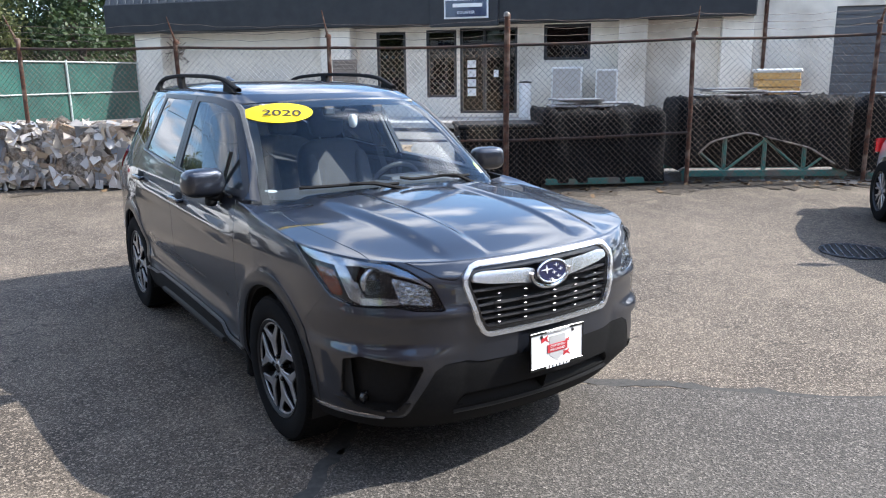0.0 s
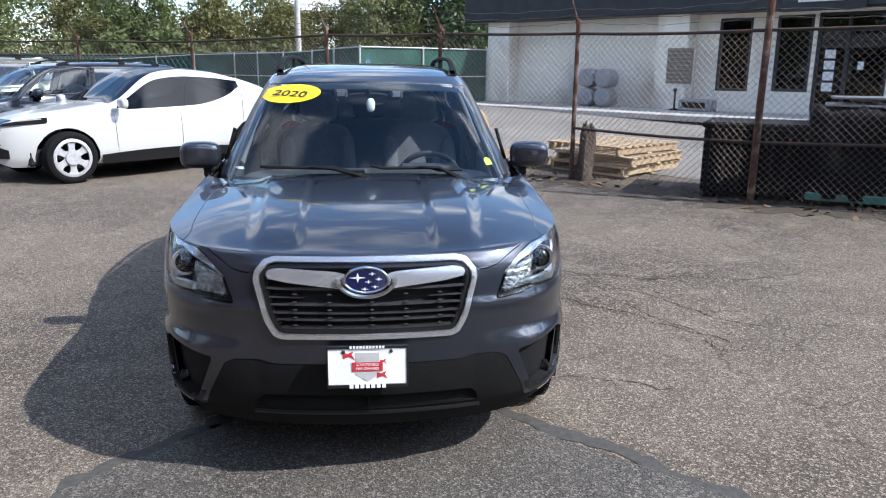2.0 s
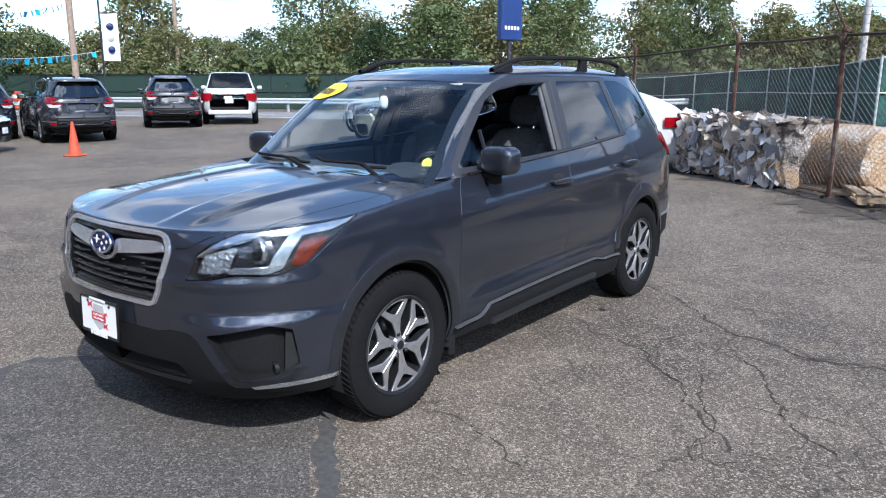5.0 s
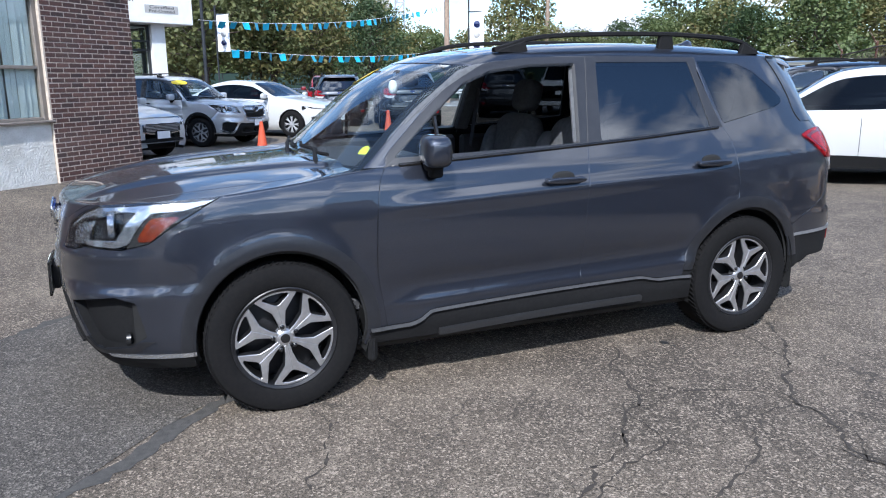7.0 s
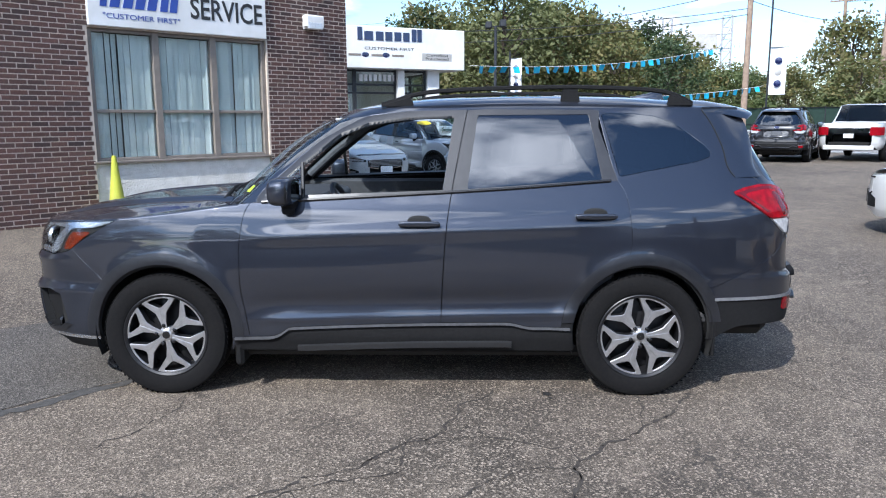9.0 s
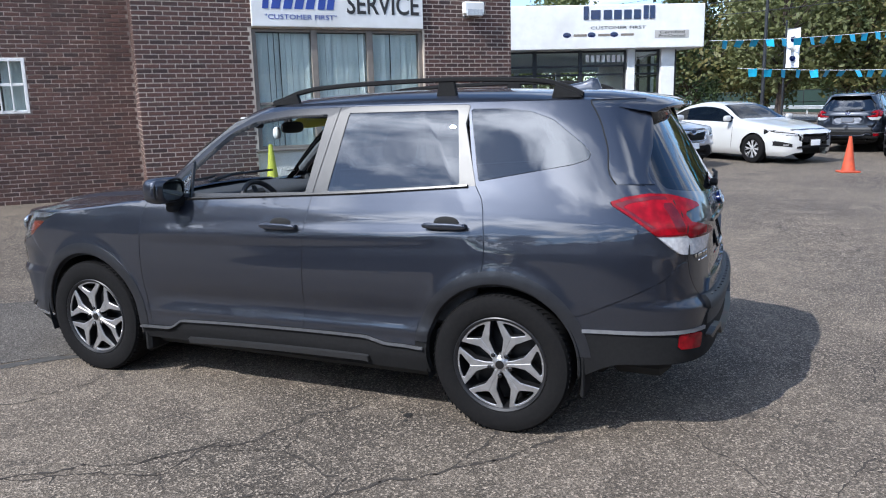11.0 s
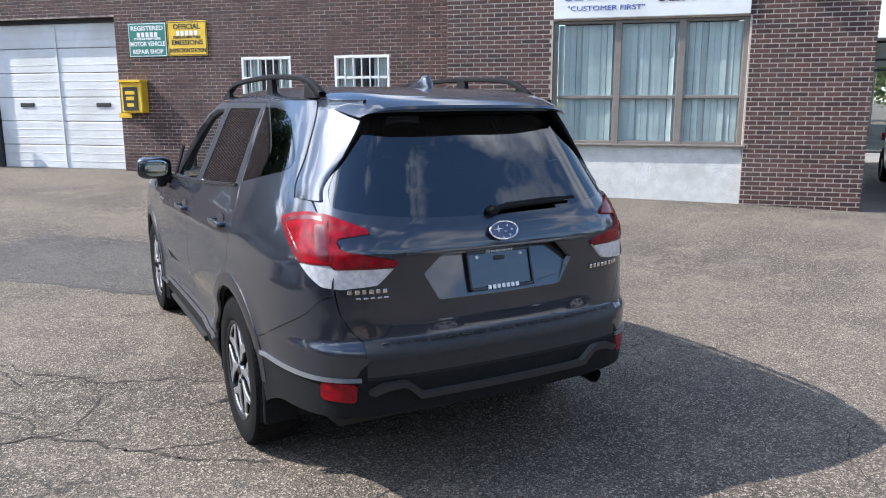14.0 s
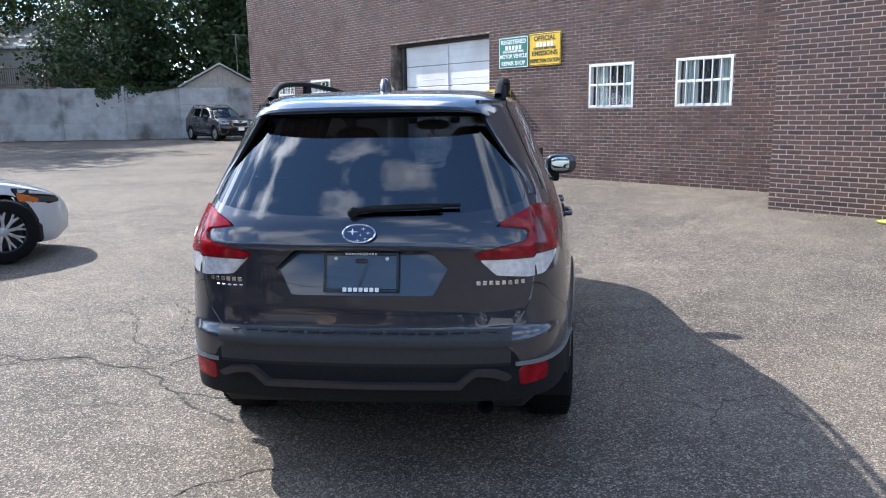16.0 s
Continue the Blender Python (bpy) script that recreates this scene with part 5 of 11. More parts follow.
# row of used cars by the fence
parked("white_crossover", at(-3.70, 7.57, -136.3), "white electric crossover with a fastback roof and aero wheels", spec(SUV, L=4.72, W=1.88, mat=M_WHITEPAINT, clad=False, rails=False,
       nose=2.8, top=[(-2.36, 0.62), (-2.27, 0.80), (-2.05, 0.90), (-1.2, 1.05), (-0.9, 1.09), (0.0, 1.56), (0.4, 1.60), (0.9, 1.56), (1.45, 1.42), (1.9, 1.27), (2.15, 1.17), (2.3, 1.05), (2.36, 0.88)], belt=[(-2.36, 0.72), (-1.0, 0.98), (0.5, 1.03), (0.8, 1.08), (1.1, 1.18), (1.34, 1.31), (1.7, 1.25), (2.36, 0.9)],
       axf=-1.50, axr=1.48, spokes=6, handles=False, panel_from=1.28, intake=0.20, rim=M_SILVERWHEEL, rw=0.36, roofmat=M_GLOSSBLACK, petals=True, sillmat=M_PLAST, hlmat=M_GLOSSBLACK, hlh=0.07, hl=0.82, chrome=False, grille=(0.45, 0.25, 0.62), grillemat=M_WHITEPAINT, bars=False, hlx=(0.40, 0.74), rimmat=M_GLOSSBLACK))
parked("white_van", at(-17.5, 20.5, -58), "tall white panel van beside the road", spec(SUV, L=5.2, W=1.98, mat=M_WHITEPAINT, clad=False, rails=False, cat="van",
       top=[(-2.6, 0.9), (-2.4, 1.15), (-1.75, 1.30), (-1.1, 2.0), (-0.6, 2.12), (2.3, 2.10), (2.55, 1.9), (2.6, 1.0)], belt=[(-2.6, 0.85), (-1.5, 1.2), (2.6, 1.25)], panel_from=-0.1, axf=-1.7, axr=1.5, tum=0.16))

# forecourt of the showroom
parked("white_sedan", at(-12.70, -2.77, 38), "white luxury saloon with a wide chrome mesh grille", spec(SEDAN, mat=M_WHITEPAINT, grille=(0.46, 0.17, 0.60), grillemat=M_ALLOYDARK), "showroom cars")
parked("white_sedan", at(-17.1, 1.70, 46), "white saloon with a dark grille", spec(SEDAN, mat=M_WHITEPAINT, chrome=False, spokes=8), "showroom cars")
parked("red_car", at(-25.0, 5.6, 165), "dark red car in the far row", spec(SUV, mat=paint("red_paint", (0.20, 0.02, 0.025))), "showroom cars")
parked("white_pickup", at(-22.1, 14.6, 142), "white pickup truck with a black rear bumper", spec(SUV, L=5.6, W=2.0, mat=M_WHITEPAINT, clad=False, rails=False, cat="pickup truck",
       top=[(-2.8, 0.95), (-2.65, 1.18), (-1.4, 1.28), (-1.1, 1.32), (-0.5, 1.86), (0.0, 1.92), (0.75, 1.88), (0.92, 1.32), (1.0, 1.26), (2.75, 1.26), (2.8, 1.1)],
       belt=[(-2.8, 0.9), (-1.2, 1.22), (0.9, 1.24), (2.8, 1.2)], bed_from=0.98, axf=-1.85, axr=1.75, rw=0.40, z0=0.4, tum=0.2, tail=12, tl=1.0, tlh=0.26), "showroom cars")
# back corner
parked("white_coupe", at(6.33, -1.97, -138.5), "white low coupe with grey multi-spoke wheels and amber side markers", spec(SEDAN, L=4.06, W=1.76, mat=M_WHITEPAINT, rim=M_ALLOY, spokes=9, nose=2.5, chrome=False, bars=False,
       top=[(-2.03, 0.50), (-1.98, 0.60), (-1.85, 0.69), (-1.6, 0.78), (-1.1, 0.90), (-0.85, 0.95), (0.1, 1.33), (0.6, 1.36), (1.05, 1.30), (1.65, 1.03), (1.95, 0.98), (2.03, 0.8)], belt=[(-2.03, 0.48), (-1.85, 0.62), (-1.5, 0.74), (-0.9, 0.86), (1.2, 0.92), (2.03, 0.8)],
       axf=-1.30, axr=1.25, z0=0.15, hl=0.62, hlh=0.20, hlx=(0.40, 0.72), fplate=False, intake=0, marker=True, hlmat=M_LAMPGREY, grille=(0.20, 0.05, 0.40), grillemat=M_PLAST, tl=0.80))


# ---- the grey car ----
# Local frame = world: nose towards -y, left side +x, standing on z = 0.
def curve(keys):
    xs, vs = [k[0] for k in keys], [k[1] for k in keys]
    fine = np.linspace(xs[0], xs[-1], 400)
    tab = np.array([interp(keys, float(q)) for q in fine])
    return lambda q: np.interp(q, fine, tab)


W_Z = curve([(0.16, 0.80), (0.22, 0.850), (0.28, 0.874), (0.36, 0.890), (0.46, 0.889), (0.60, 0.895), (0.74, 0.903), (0.88, 0.899), (0.96, 0.888), (1.04, 0.868), (1.12, 0.838),
             (1.20, 0.806), (1.36, 0.738), (1.50, 0.678), (1.58, 0.640), (1.64, 0.608)])
YF_Z = curve([(0.16, -2.14), (0.22, -2.19), (0.30, -2.245), (0.42, -2.292), (0.55, -2.312), (0.70, -2.315), (0.82, -2.303), (0.90, -2.285), (0.96, -2.252), (1.02, -2.20)])
YR_Z = curve([(0.16, 2.14), (0.24, 2.20), (0.34, 2.245), (0.46, 2.270), (0.60, 2.275), (0.66, 2.272), (0.70, 2.244), (0.80, 2.234), (0.95, 2.232), (1.03, 2.234), (1.06, 2.226), (1.12, 2.203), (1.17, 2.172),
              (1.25, 2.122), (1.40, 2.036), (1.53, 1.955), (1.64, 1.88)])
YU_Z = curve([(1.00, -1.22), (1.10, -1.105), (1.20, -0.995), (1.30, -0.885), (1.42, -0.745), (1.50, -0.620), (1.56, -0.50), (1.60, -0.39), (1.64, -0.25)])
BELT_Y = curve([(-2.4, 0.952), (-2.1, 0.975), (-1.9, 0.992), (-1.66, 1.004), (-1.3, 1.040), (-0.95, 1.085), (-0.5, 1.108), (0.0, 1.133), (0.5, 1.160), (1.0, 1.196), (1.3, 1.22), (1.6, 1.24), (2.3, 1.25)])


def resampled(pts, n):
    p = np.array(pts, float)
    d = np.r_[0, np.cumsum(np.hypot(*np.diff(p, axis=0).T))]
    q = np.linspace(0, d[-1], n)
    return np.c_[np.interp(q, d, p[:, 0]), np.interp(q, d, p[:, 1])]


def quarter(keys, n):
    """A plan corner from (share of half width, setback) keys, evenly spaced and smooth."""
    k = [Vector((x * 0.9, y)) for x, y in keys]
    pts = []
    for i in range(len(k) - 1):
        p0, p1, p2, p3 = k[max(i - 1, 0)], k[i], k[i + 1], k[min(i + 2, len(k) - 1)]
        if i == 0:
            p0 = Vector((-k[1].x, k[1].y))
        for s in range(24):
            t = s / 24
            q = 0.5 * ((2 * p1) + (p2 - p0) * t + (2 * p0 - 5 * p1 + 4 * p2 - p3) * t * t + (3 * p1 - p0 - 3 * p2 + p3) * t**3)
            pts.append((q.x / 0.9, q.y))
    pts.append((k[-1].x / 0.9, k[-1].y))
    return resampled(pts, n)


FRONT_Q = quarter([(0, 0), (0.25, 0.013), (0.47, 0.045), (0.65, 0.10), (0.77, 0.165), (0.86, 0.255), (0.925, 0.365), (0.965, 0.50), (0.985, 0.70), (1.0, 1.10)], 118)
REAR_Q = quarter([(0, 0), (0.4, 0.012), (0.6, 0.035), (0.7, 0.062), (0.78, 0.10), (0.85, 0.165), (0.905, 0.27), (0.945, 0.42), (0.972, 0.62), (0.99, 0.85), (1.0, 1.10)], 104)
SCREEN_Q = quarter([(0, 0), (0.3, 0.012), (0.55, 0.045), (0.72, 0.088), (0.84, 0.15), (0.92, 0.245), (0.96, 0.36), (0.985, 0.54), (1.0, 0.80)], 84)
NSIDE = 90
AXF, AXR, RW = -1.37, 1.30, 0.352


def flare(y, z):
    out = 0
    for yc in (AXF, AXR):
        r = np.hypot(y - yc, (z - 0.36))
        out = out + 0.013 * np.exp(-((r - 0.415) / 0.055) ** 2) * np.clip((z - 0.22) / 0.2, 0, 1)
    return out


def sheet_points(zs_of, fq, yf, nrow, z_lo):
    """Rows of plan contours from the nose round the side to the tail: returns a (rows, columns, 3) array."""
    nf, nr = len(fq), len(REAR_Q)
    ncol = nf + NSIDE + nr
    grid = np.zeros((nrow, ncol, 3))
    tt = np.linspace(0, 1, NSIDE + 2)[1:-1]
    yref = np.zeros(ncol)
    for it in range(nrow):
        v = it / (nrow - 1)
        z = np.full(ncol, 0.6)
        for _ in range(3):
            f, r, w = yf(z[:nf]), YR_Z(z[nf + NSIDE:]), W_Z(z)
            yfr = f + fq[:, 1]
            yre = r - REAR_Q[::-1, 1]
            ysd = yfr[-1] + (yre[0] - yfr[-1]) * tt
            y = np.r_[yfr, ysd, yre]
            lo, hi = z_lo(y), zs_of(y)
            z = lo + (hi - lo) * v
        w = W_Z(z)
        xu = np.r_[fq[:, 0], np.ones(NSIDE), REAR_Q[::-1, 0]]
        x = w * xu
        x = np.where(xu > 0.9, x + flare(y, z), x)
        mid = np.clip((y + 0.95) / 0.25, 0, 1) * np.clip((1.25 - y) / 0.35, 0, 1) * (xu > 0.97)
        zc = 0.905 + 0.035 * (y + 0.9)
        x = x + mid * (0.011 * np.clip(1 - np.abs(z - zc) / 0.060, 0, 1) - 0.016 * np.exp(-((z - 0.545 - 0.02 * y) / 0.060) ** 2) + 0.006 * np.clip(1 - np.abs(z - 0.455 - 0.02 * y) / 0.03, 0, 1))
        if fq is FRONT_Q:
            corner = np.clip((x - 0.42) / 0.22, 0, 1) * np.clip((-1.62 - y) / 0.25, 0, 1)
            led = 0.034 * (1 - np.clip((z - 0.60) / 0.045, 0, 1)) * np.clip((z - 0.25) / 0.10, 0, 1) * corner
            brow = 0.016 * np.exp(-((z - 0.765) / 0.022) ** 2) * np.clip((x - 0.30) / 0.2, 0, 1) * np.clip((-1.80 - y) / 0.2, 0, 1)
            y = y - 0.8 * (led + brow)
            x = x + 0.35 * led
        grid[it, :, 0], grid[it, :, 1], grid[it, :, 2] = x, y, z
    return grid


class Sheet:
    """A grid of points with normals and unrolled coordinates a (from the nose) and b (from the tail)."""

    def __init__(self, grid, flip=False):
        n, c = grid.shape[:2]
        du, dv = np.gradient(grid, axis=1), np.gradient(grid, axis=0)
        nm = np.cross(du, dv)
        nm /= np.maximum(1e-9, np.linalg.norm(nm, axis=2, keepdims=True))
        if flip:
            nm = -nm
        a = np.concatenate([np.zeros((n, 1)), np.cumsum(np.hypot(np.diff(grid[:, :, 0], axis=1), np.diff(grid[:, :, 1], axis=1)), axis=1)], axis=1)
        b = a[:, -1:] - a
        self.v = np.concatenate([grid, nm, a[..., None], b[..., None]], axis=2).reshape(-1, 8)
        ii, jj = np.meshgrid(np.arange(n - 1), np.arange(c - 1), indexing="ij")
        q = (ii * c + jj).ravel()
        fs = np.c_[q, q + 1, q + c + 1, q + c]
        if flip:
            fs = fs[:, ::-1]
        self.f = [tuple(int(k) for k in r) for r in fs]


def carve(sh, *fns):
    """The piece of a sheet where every fn(v) >= 0."""
    V, F = sh.v, sh.f
    for fn in fns:
        val = fn(V)
        pos = val >= 0
        out, nf, cut = [], [], {}
        extra = []
        base = len(V)
        for q in F:
            s = [pos[i] for i in q]
            if all(s):
                nf.append(q)
            elif any(s):
                r = []
                for k in range(len(q)):
                    i, j = q[k], q[(k + 1) % len(q)]
                    if pos[i]:
                        r.append(i)
                    if pos[i] != pos[j]:
                        key = (i, j) if i < j else (j, i)
                        if key not in cut:
                            t = val[i] / (val[i] - val[j])
                            cut[key] = base + len(extra)
                            extra.append(V[i] + (V[j] - V[i]) * t)
                        r.append(cut[key])
                if len(r) >= 3:
                    nf.append(tuple(r))
        if extra:
            V = np.vstack([V, np.array(extra)])
        used = sorted({i for q in nf for i in q})
        mp = {o: k for k, o in enumerate(used)}
        V = V[used] if used else V[:0]
        F = [tuple(mp[i] for i in q) for q in nf]
    return V, F


def inside(poly, cu, cv):
    """Signed distance to a polygon in two of the sheet's coordinates, positive inside."""
    P = np.array(poly, float)
    def fn(V):
        p = np.c_[V[:, cu], V[:, cv]]
        best = np.full(len(p), 1e9)
        ins = np.zeros(len(p), bool)
        for k in range(len(P)):
            a, b = P[k], P[(k + 1) % len(P)]
            ab = b - a
            t = np.clip(((p - a) @ ab) / (ab @ ab), 0, 1)
            best = np.minimum(best, np.hypot(*(p - a - t[:, None] * ab).T))
            c = ((a[1] > p[:, 1]) != (b[1] > p[:, 1]))
            with np.errstate(divide="ignore", invalid="ignore"):
                xi = (b[0] - a[0]) * (p[:, 1] - a[1]) / (b[1] - a[1]) + a[0]
            ins ^= c & (p[:, 0] < xi)
        return np.where(ins, best, -best)
    return fn


def minus(fn, gap=0.0):
    return lambda V: -fn(V) - gap


def shrunk(fn, d):
    return lambda V: fn(V) - d


def all_of(*fns):
    return lambda V: np.min([f(V) for f in fns], axis=0)


def any_of(*fns):
    return lambda V: np.max([f(V) for f in fns], axis=0)


car = thing("estate_suv", pose(0, 0, 0), "dark grey metallic five-door compact sport utility car with alloy wheels", "car")


def panel(name, pieces, mat, side=0, lift=0.0, hem=0.010, label="", parent=None, flip=False):
    """A body panel out of carved pieces; side 0 joins both halves, +1 / -1 makes the left / right one. hem folds its edge inward."""
    vs, ns, fs = [], [], []
    for V, F in pieces:
        for sx in ((1, -1) if side == 0 else (side,)):
            o = len(vs)
            P = V[:, :3] + V[:, 3:6] * lift
            vs += [(sx * p[0], p[1], p[2]) for p in P]
            ns += [(sx * n[0], n[1], n[2]) for n in V[:, 3:6]]
            fs += [tuple(o + i for i in (q if sx > 0 else reversed(q))) for q in F]
    key, mp, v2, n2 = {}, [], [], []
    for p, n in zip(vs, ns):
        k = (round(p[0] * 20000), round(p[1] * 20000), round(p[2] * 20000))
        if k not in key:
            key[k] = len(v2)
            v2.append(p)
            n2.append(Vector(n))
        else:
            n2[key[k]] = n2[key[k]] + Vector(n)
        mp.append(key[k])
    f2 = []
    for q in fs:
        r = [mp[i] for i in q]
        r = [a for i, a in enumerate(r) if a != r[i - 1]]
        if len(r) >= 3:
            f2.append(tuple(r))
    n2 = [n.normalized() for n in n2]
    if hem:
        cnt = {}
        for q in f2:
            for i in range(len(q)):
                a, b = q[i], q[(i + 1) % len(q)]
                cnt[(min(a, b), max(a, b))] = cnt.get((min(a, b), max(a, b)), []) + [(a, b)]
        inner = {}
        for e, use in cnt.items():
            if len(use) == 1:
                a, b = use[0]
                for i in (a, b):
                    if i not in inner:
                        p = Vector(v2[i]) - n2[i] * hem
                        inner[i] = len(v2)
                        v2.append(tuple(p))
                        n2.append(n2[i])
                f2.append((b, a, inner[a], inner[b]))
    me = bpy.data.meshes.new(name)
    me.from_pydata(v2, [], f2)
    me.materials.append(mat)
    me.shade_smooth()
    me.normals_split_custom_set_from_vertices([tuple(n) for n in n2])
    me.update()
    ob = new(name, me)
    ob.parent = parent if parent is not None else car
    if label:
        ob["label"] = label
    return ob


def sst(a, b, x):
    t = np.clip((x - a) / (b - a), 0, 1)
    return t * t * (3 - 2 * t)


Z_LO = lambda y: 0.262 - 0.022 * np.clip((-1.75 - y) / 0.35, 0, 1) + 0.140 * sst(1.50, 1.90, y)
LOW = Sheet(sheet_points(BELT_Y, FRONT_Q, YF_Z, 62, Z_LO))
UP = Sheet(sheet_points(lambda y: 1.605 + 0 * y, SCREEN_Q, YU_Z, 44, lambda y: np.where(y < -0.9, 1.02, BELT_Y(y))))


def cap_points(ring, centre, height, power, nrow):
    rows = []
    for k in range(nrow):
        rho = 1 - (k / (nrow - 1)) ** 1.25 * 0.999
        x = centre[0] + (ring[:, 0] - centre[0]) * rho
        y = centre[1] + (ring[:, 1] - centre[1]) * rho
        f = 1 - rho ** power
        rows.append(np.c_[x, y, ring[:, 2] + (height(x, y) - ring[:, 2]) * f])
    return np.array(rows)


HOOD_Z = curve([(-2.3, 0.972), (-2.2, 0.996), (-2.05, 1.028), (-1.8, 1.060), (-1.5, 1.085), (-1.2, 1.102), (-0.9, 1.115)])
def hood_height(x, y):
    ax = np.abs(x)
    t = np.clip((y + 2.2) / 1.2, 0, 1)
    in0 = 0.235 + 0.035 * t
    out0 = 0.40 + 0.10 * t
    fade = sst(-2.26, -2.08, y) * (1 - sst(-1.22, -1.04, y))
    fade2 = sst(-2.27, -2.15, y)
    return HOOD_Z(y) - 0.030 * (x / 0.7) ** 2 + 0.013 * sst(in0, in0 + 0.045, ax) * fade - 0.020 * sst(out0, out0 + 0.075, ax) * fade2
top_l = LOW.v.reshape(62, -1, 8)[-1, :, :3]
nh = int(np.searchsorted(top_l[:, 1], -0.93))
HOODCAP = Sheet(cap_points(top_l[:nh], (0.0, -1.0), hood_height, 9.0, 60))
ROOF_Z = curve([(-0.5, 1.620), (-0.2, 1.648), (0.2, 1.672), (0.7, 1.684), (1.2, 1.676), (1.6, 1.655), (2.0, 1.625)])
top_u = UP.v.reshape(44, -1, 8)[-1, :, :3]
ROOFCAP = Sheet(cap_points(top_u, (0.0, 0.75), lambda x, y: ROOF_Z(y) - 0.012 * (x / 0.6) ** 2, 8.0, 44))

X, Y, Z, A, Bq = 0, 1, 2, 6, 7
AREF = LOW.v.reshape(62, -1, 8)[50]
def a_of(x=None, y=None):
    """Unrolled distance from the nose at a given half width or station."""
    nfq = len(FRONT_Q)
    if x is not None:
        return float(np.interp(x, AREF[:nfq, X], AREF[:nfq, A]))
    return float(np.interp(y, AREF[:, Y], AREF[:, A]))
def b_of(x=None, y=None):
    nrq = len(REAR_Q)
    if x is not None:
        return float(np.interp(x, AREF[-nrq:, X][::-1], AREF[-nrq:, Bq][::-1]))
    return float(np.interp(-y, -AREF[::-1, Y], AREF[::-1, Bq]))


ZL = curve([(0, 0.958), (0.34, 0.956), (0.40, 0.930), (0.45, 0.898), (0.50, 0.906), (0.56, 0.940), (0.64, 0.982), (0.72, 1.02), (0.80, 1.06)])
XH = curve([(-2.3, 0.80), (-1.95, 0.72), (-1.80, 0.735), (-1.6, 0.748), (-1.35, 0.757), (-1.15, 0.735), (-1.02, 0.705), (-0.9, 0.68)])
f_hood = lambda V: np.minimum(np.where(V[:, Y] < -1.75, V[:, Z] - ZL(np.abs(V[:, X])), 0.5), np.minimum(XH(V[:, Y]) - np.abs(V[:, X]), -1.045 - 0.10 * (V[:, X] / 0.7) ** 2 * -1 - V[:, Y]))
HEAD = [(a_of(x=0.505), 0.782), (a_of(x=0.545), 0.885), (a_of(x=0.62), 0.945), (a_of(x=0.70), 0.985), (a_of(y=-1.86), 1.006), (a_of(y=-1.67), 1.012), (a_of(y=-1.74), 0.95), (a_of(y=-1.90), 0.825), (a_of(x=0.80), 0.800), (a_of(x=0.68), 0.805), (a_of(x=0.62), 0.790)]
f_head = inside(HEAD, A, Z)
f_arch = lambda V: np.minimum(np.hypot(V[:, Y] - AXF, (V[:, Z] - 0.365) * 0.98), np.hypot(V[:, Y] - AXR, (V[:, Z] - 0.365) * 0.98)) - 0.385
YD_Z = curve([(0.15, -0.86), (0.29, -0.88), (0.46, -0.905), (0.65, -0.93), (0.84, -0.925), (1.0, -0.905), (1.06, -0.885), (1.12, -0.845), (1.2, -0.80)])
f_ahead = lambda V: YD_Z(V[:, Z]) - V[:, Y]
f_behind = lambda V: V[:, Y] - YD_Z(V[:, Z])
YB_Z = curve([(0.15, 0.175), (0.29, 0.18), (0.72, 0.20), (0.97, 0.22), (1.14, 0.245), (1.25, 0.265), (1.60, 0.335)])
YC_Z = curve([(0.2, 0.83), (0.36, 0.85), (0.50, 0.87), (0.60, 0.93), (0.70, 1.02), (0.76, 1.13), (0.80, 1.215), (0.90, 1.23), (1.03, 1.22), (1.14, 1.20), (1.22, 1.155), (1.60, 1.06)])
YBUMP = curve([(0.15, -1.50), (0.55, -1.60), (0.66, -1.70), (0.83, -1.875), (0.86, -1.90), (1.1, -1.92)])
f_bump = lambda V: YBUMP(V[:, Z]) - V[:, Y]
SILL_Y = curve([(-1.2, 0.342), (-0.78, 0.345), (-0.72, 0.360), (-0.655, 0.398), (0.55, 0.428), (0.70, 0.402), (1.1, 0.402)])
f_sill = lambda V: np.where((V[:, Y] > -0.98) & (V[:, Y] < 0.96), V[:, Z] - SILL_Y(V[:, Y]), 0.3)
GRILLE = [(-0.2, 0.957), (0.345, 0.957), (0.385, 0.945), (0.420, 0.905), (0.425, 0.87), (0.385, 0.72), (0.355, 0.665), (0.325, 0.650), (-0.2, 0.650)]
f_front = lambda V: -1.7 - V[:, Y]
f_grille = all_of(inside(GRILLE, X, Z), f_front)
FOG = [(0.600, 0.560), (0.70, 0.580), (0.80, 0.600), (0.838, 0.575), (0.838, 0.420), (0.805, 0.375), (0.72, 0.357), (0.680, 0.365)]
f_fog = all_of(inside(FOG, X, Z), f_front)
LOWER = [(-0.2, 0.545), (0.36, 0.545), (0.42, 0.560), (0.515, 0.558), (0.555, 0.535), (0.625, 0.40), (0.66, 0.305), (0.80, 0.285), (0.80, 0.1), (-0.2, 0.1)]
f_lower = all_of(inside(LOWER, X, Z), f_front)
f_mouth = all_of(inside([(-0.2, 0.405), (0.415, 0.405), (0.44, 0.372), (0.44, 0.345), (-0.2, 0.335)], X, Z), f_front)
f_skirt = lambda V: 0.322 - V[:, Z]

g3 = 0.0025
M_ARCH = surface("satin_grey_moulding", (0.017, 0.0185, 0.023), (0.021, 0.0225, 0.027), 30, 0.30, 0.3, bump=0.04, coat=0.3)
M_SILLSTRIP = surface("grey_sill_strip", (0.085, 0.087, 0.093), (0.11, 0.112, 0.118), 30, 0.32, 0.3, bump=0)
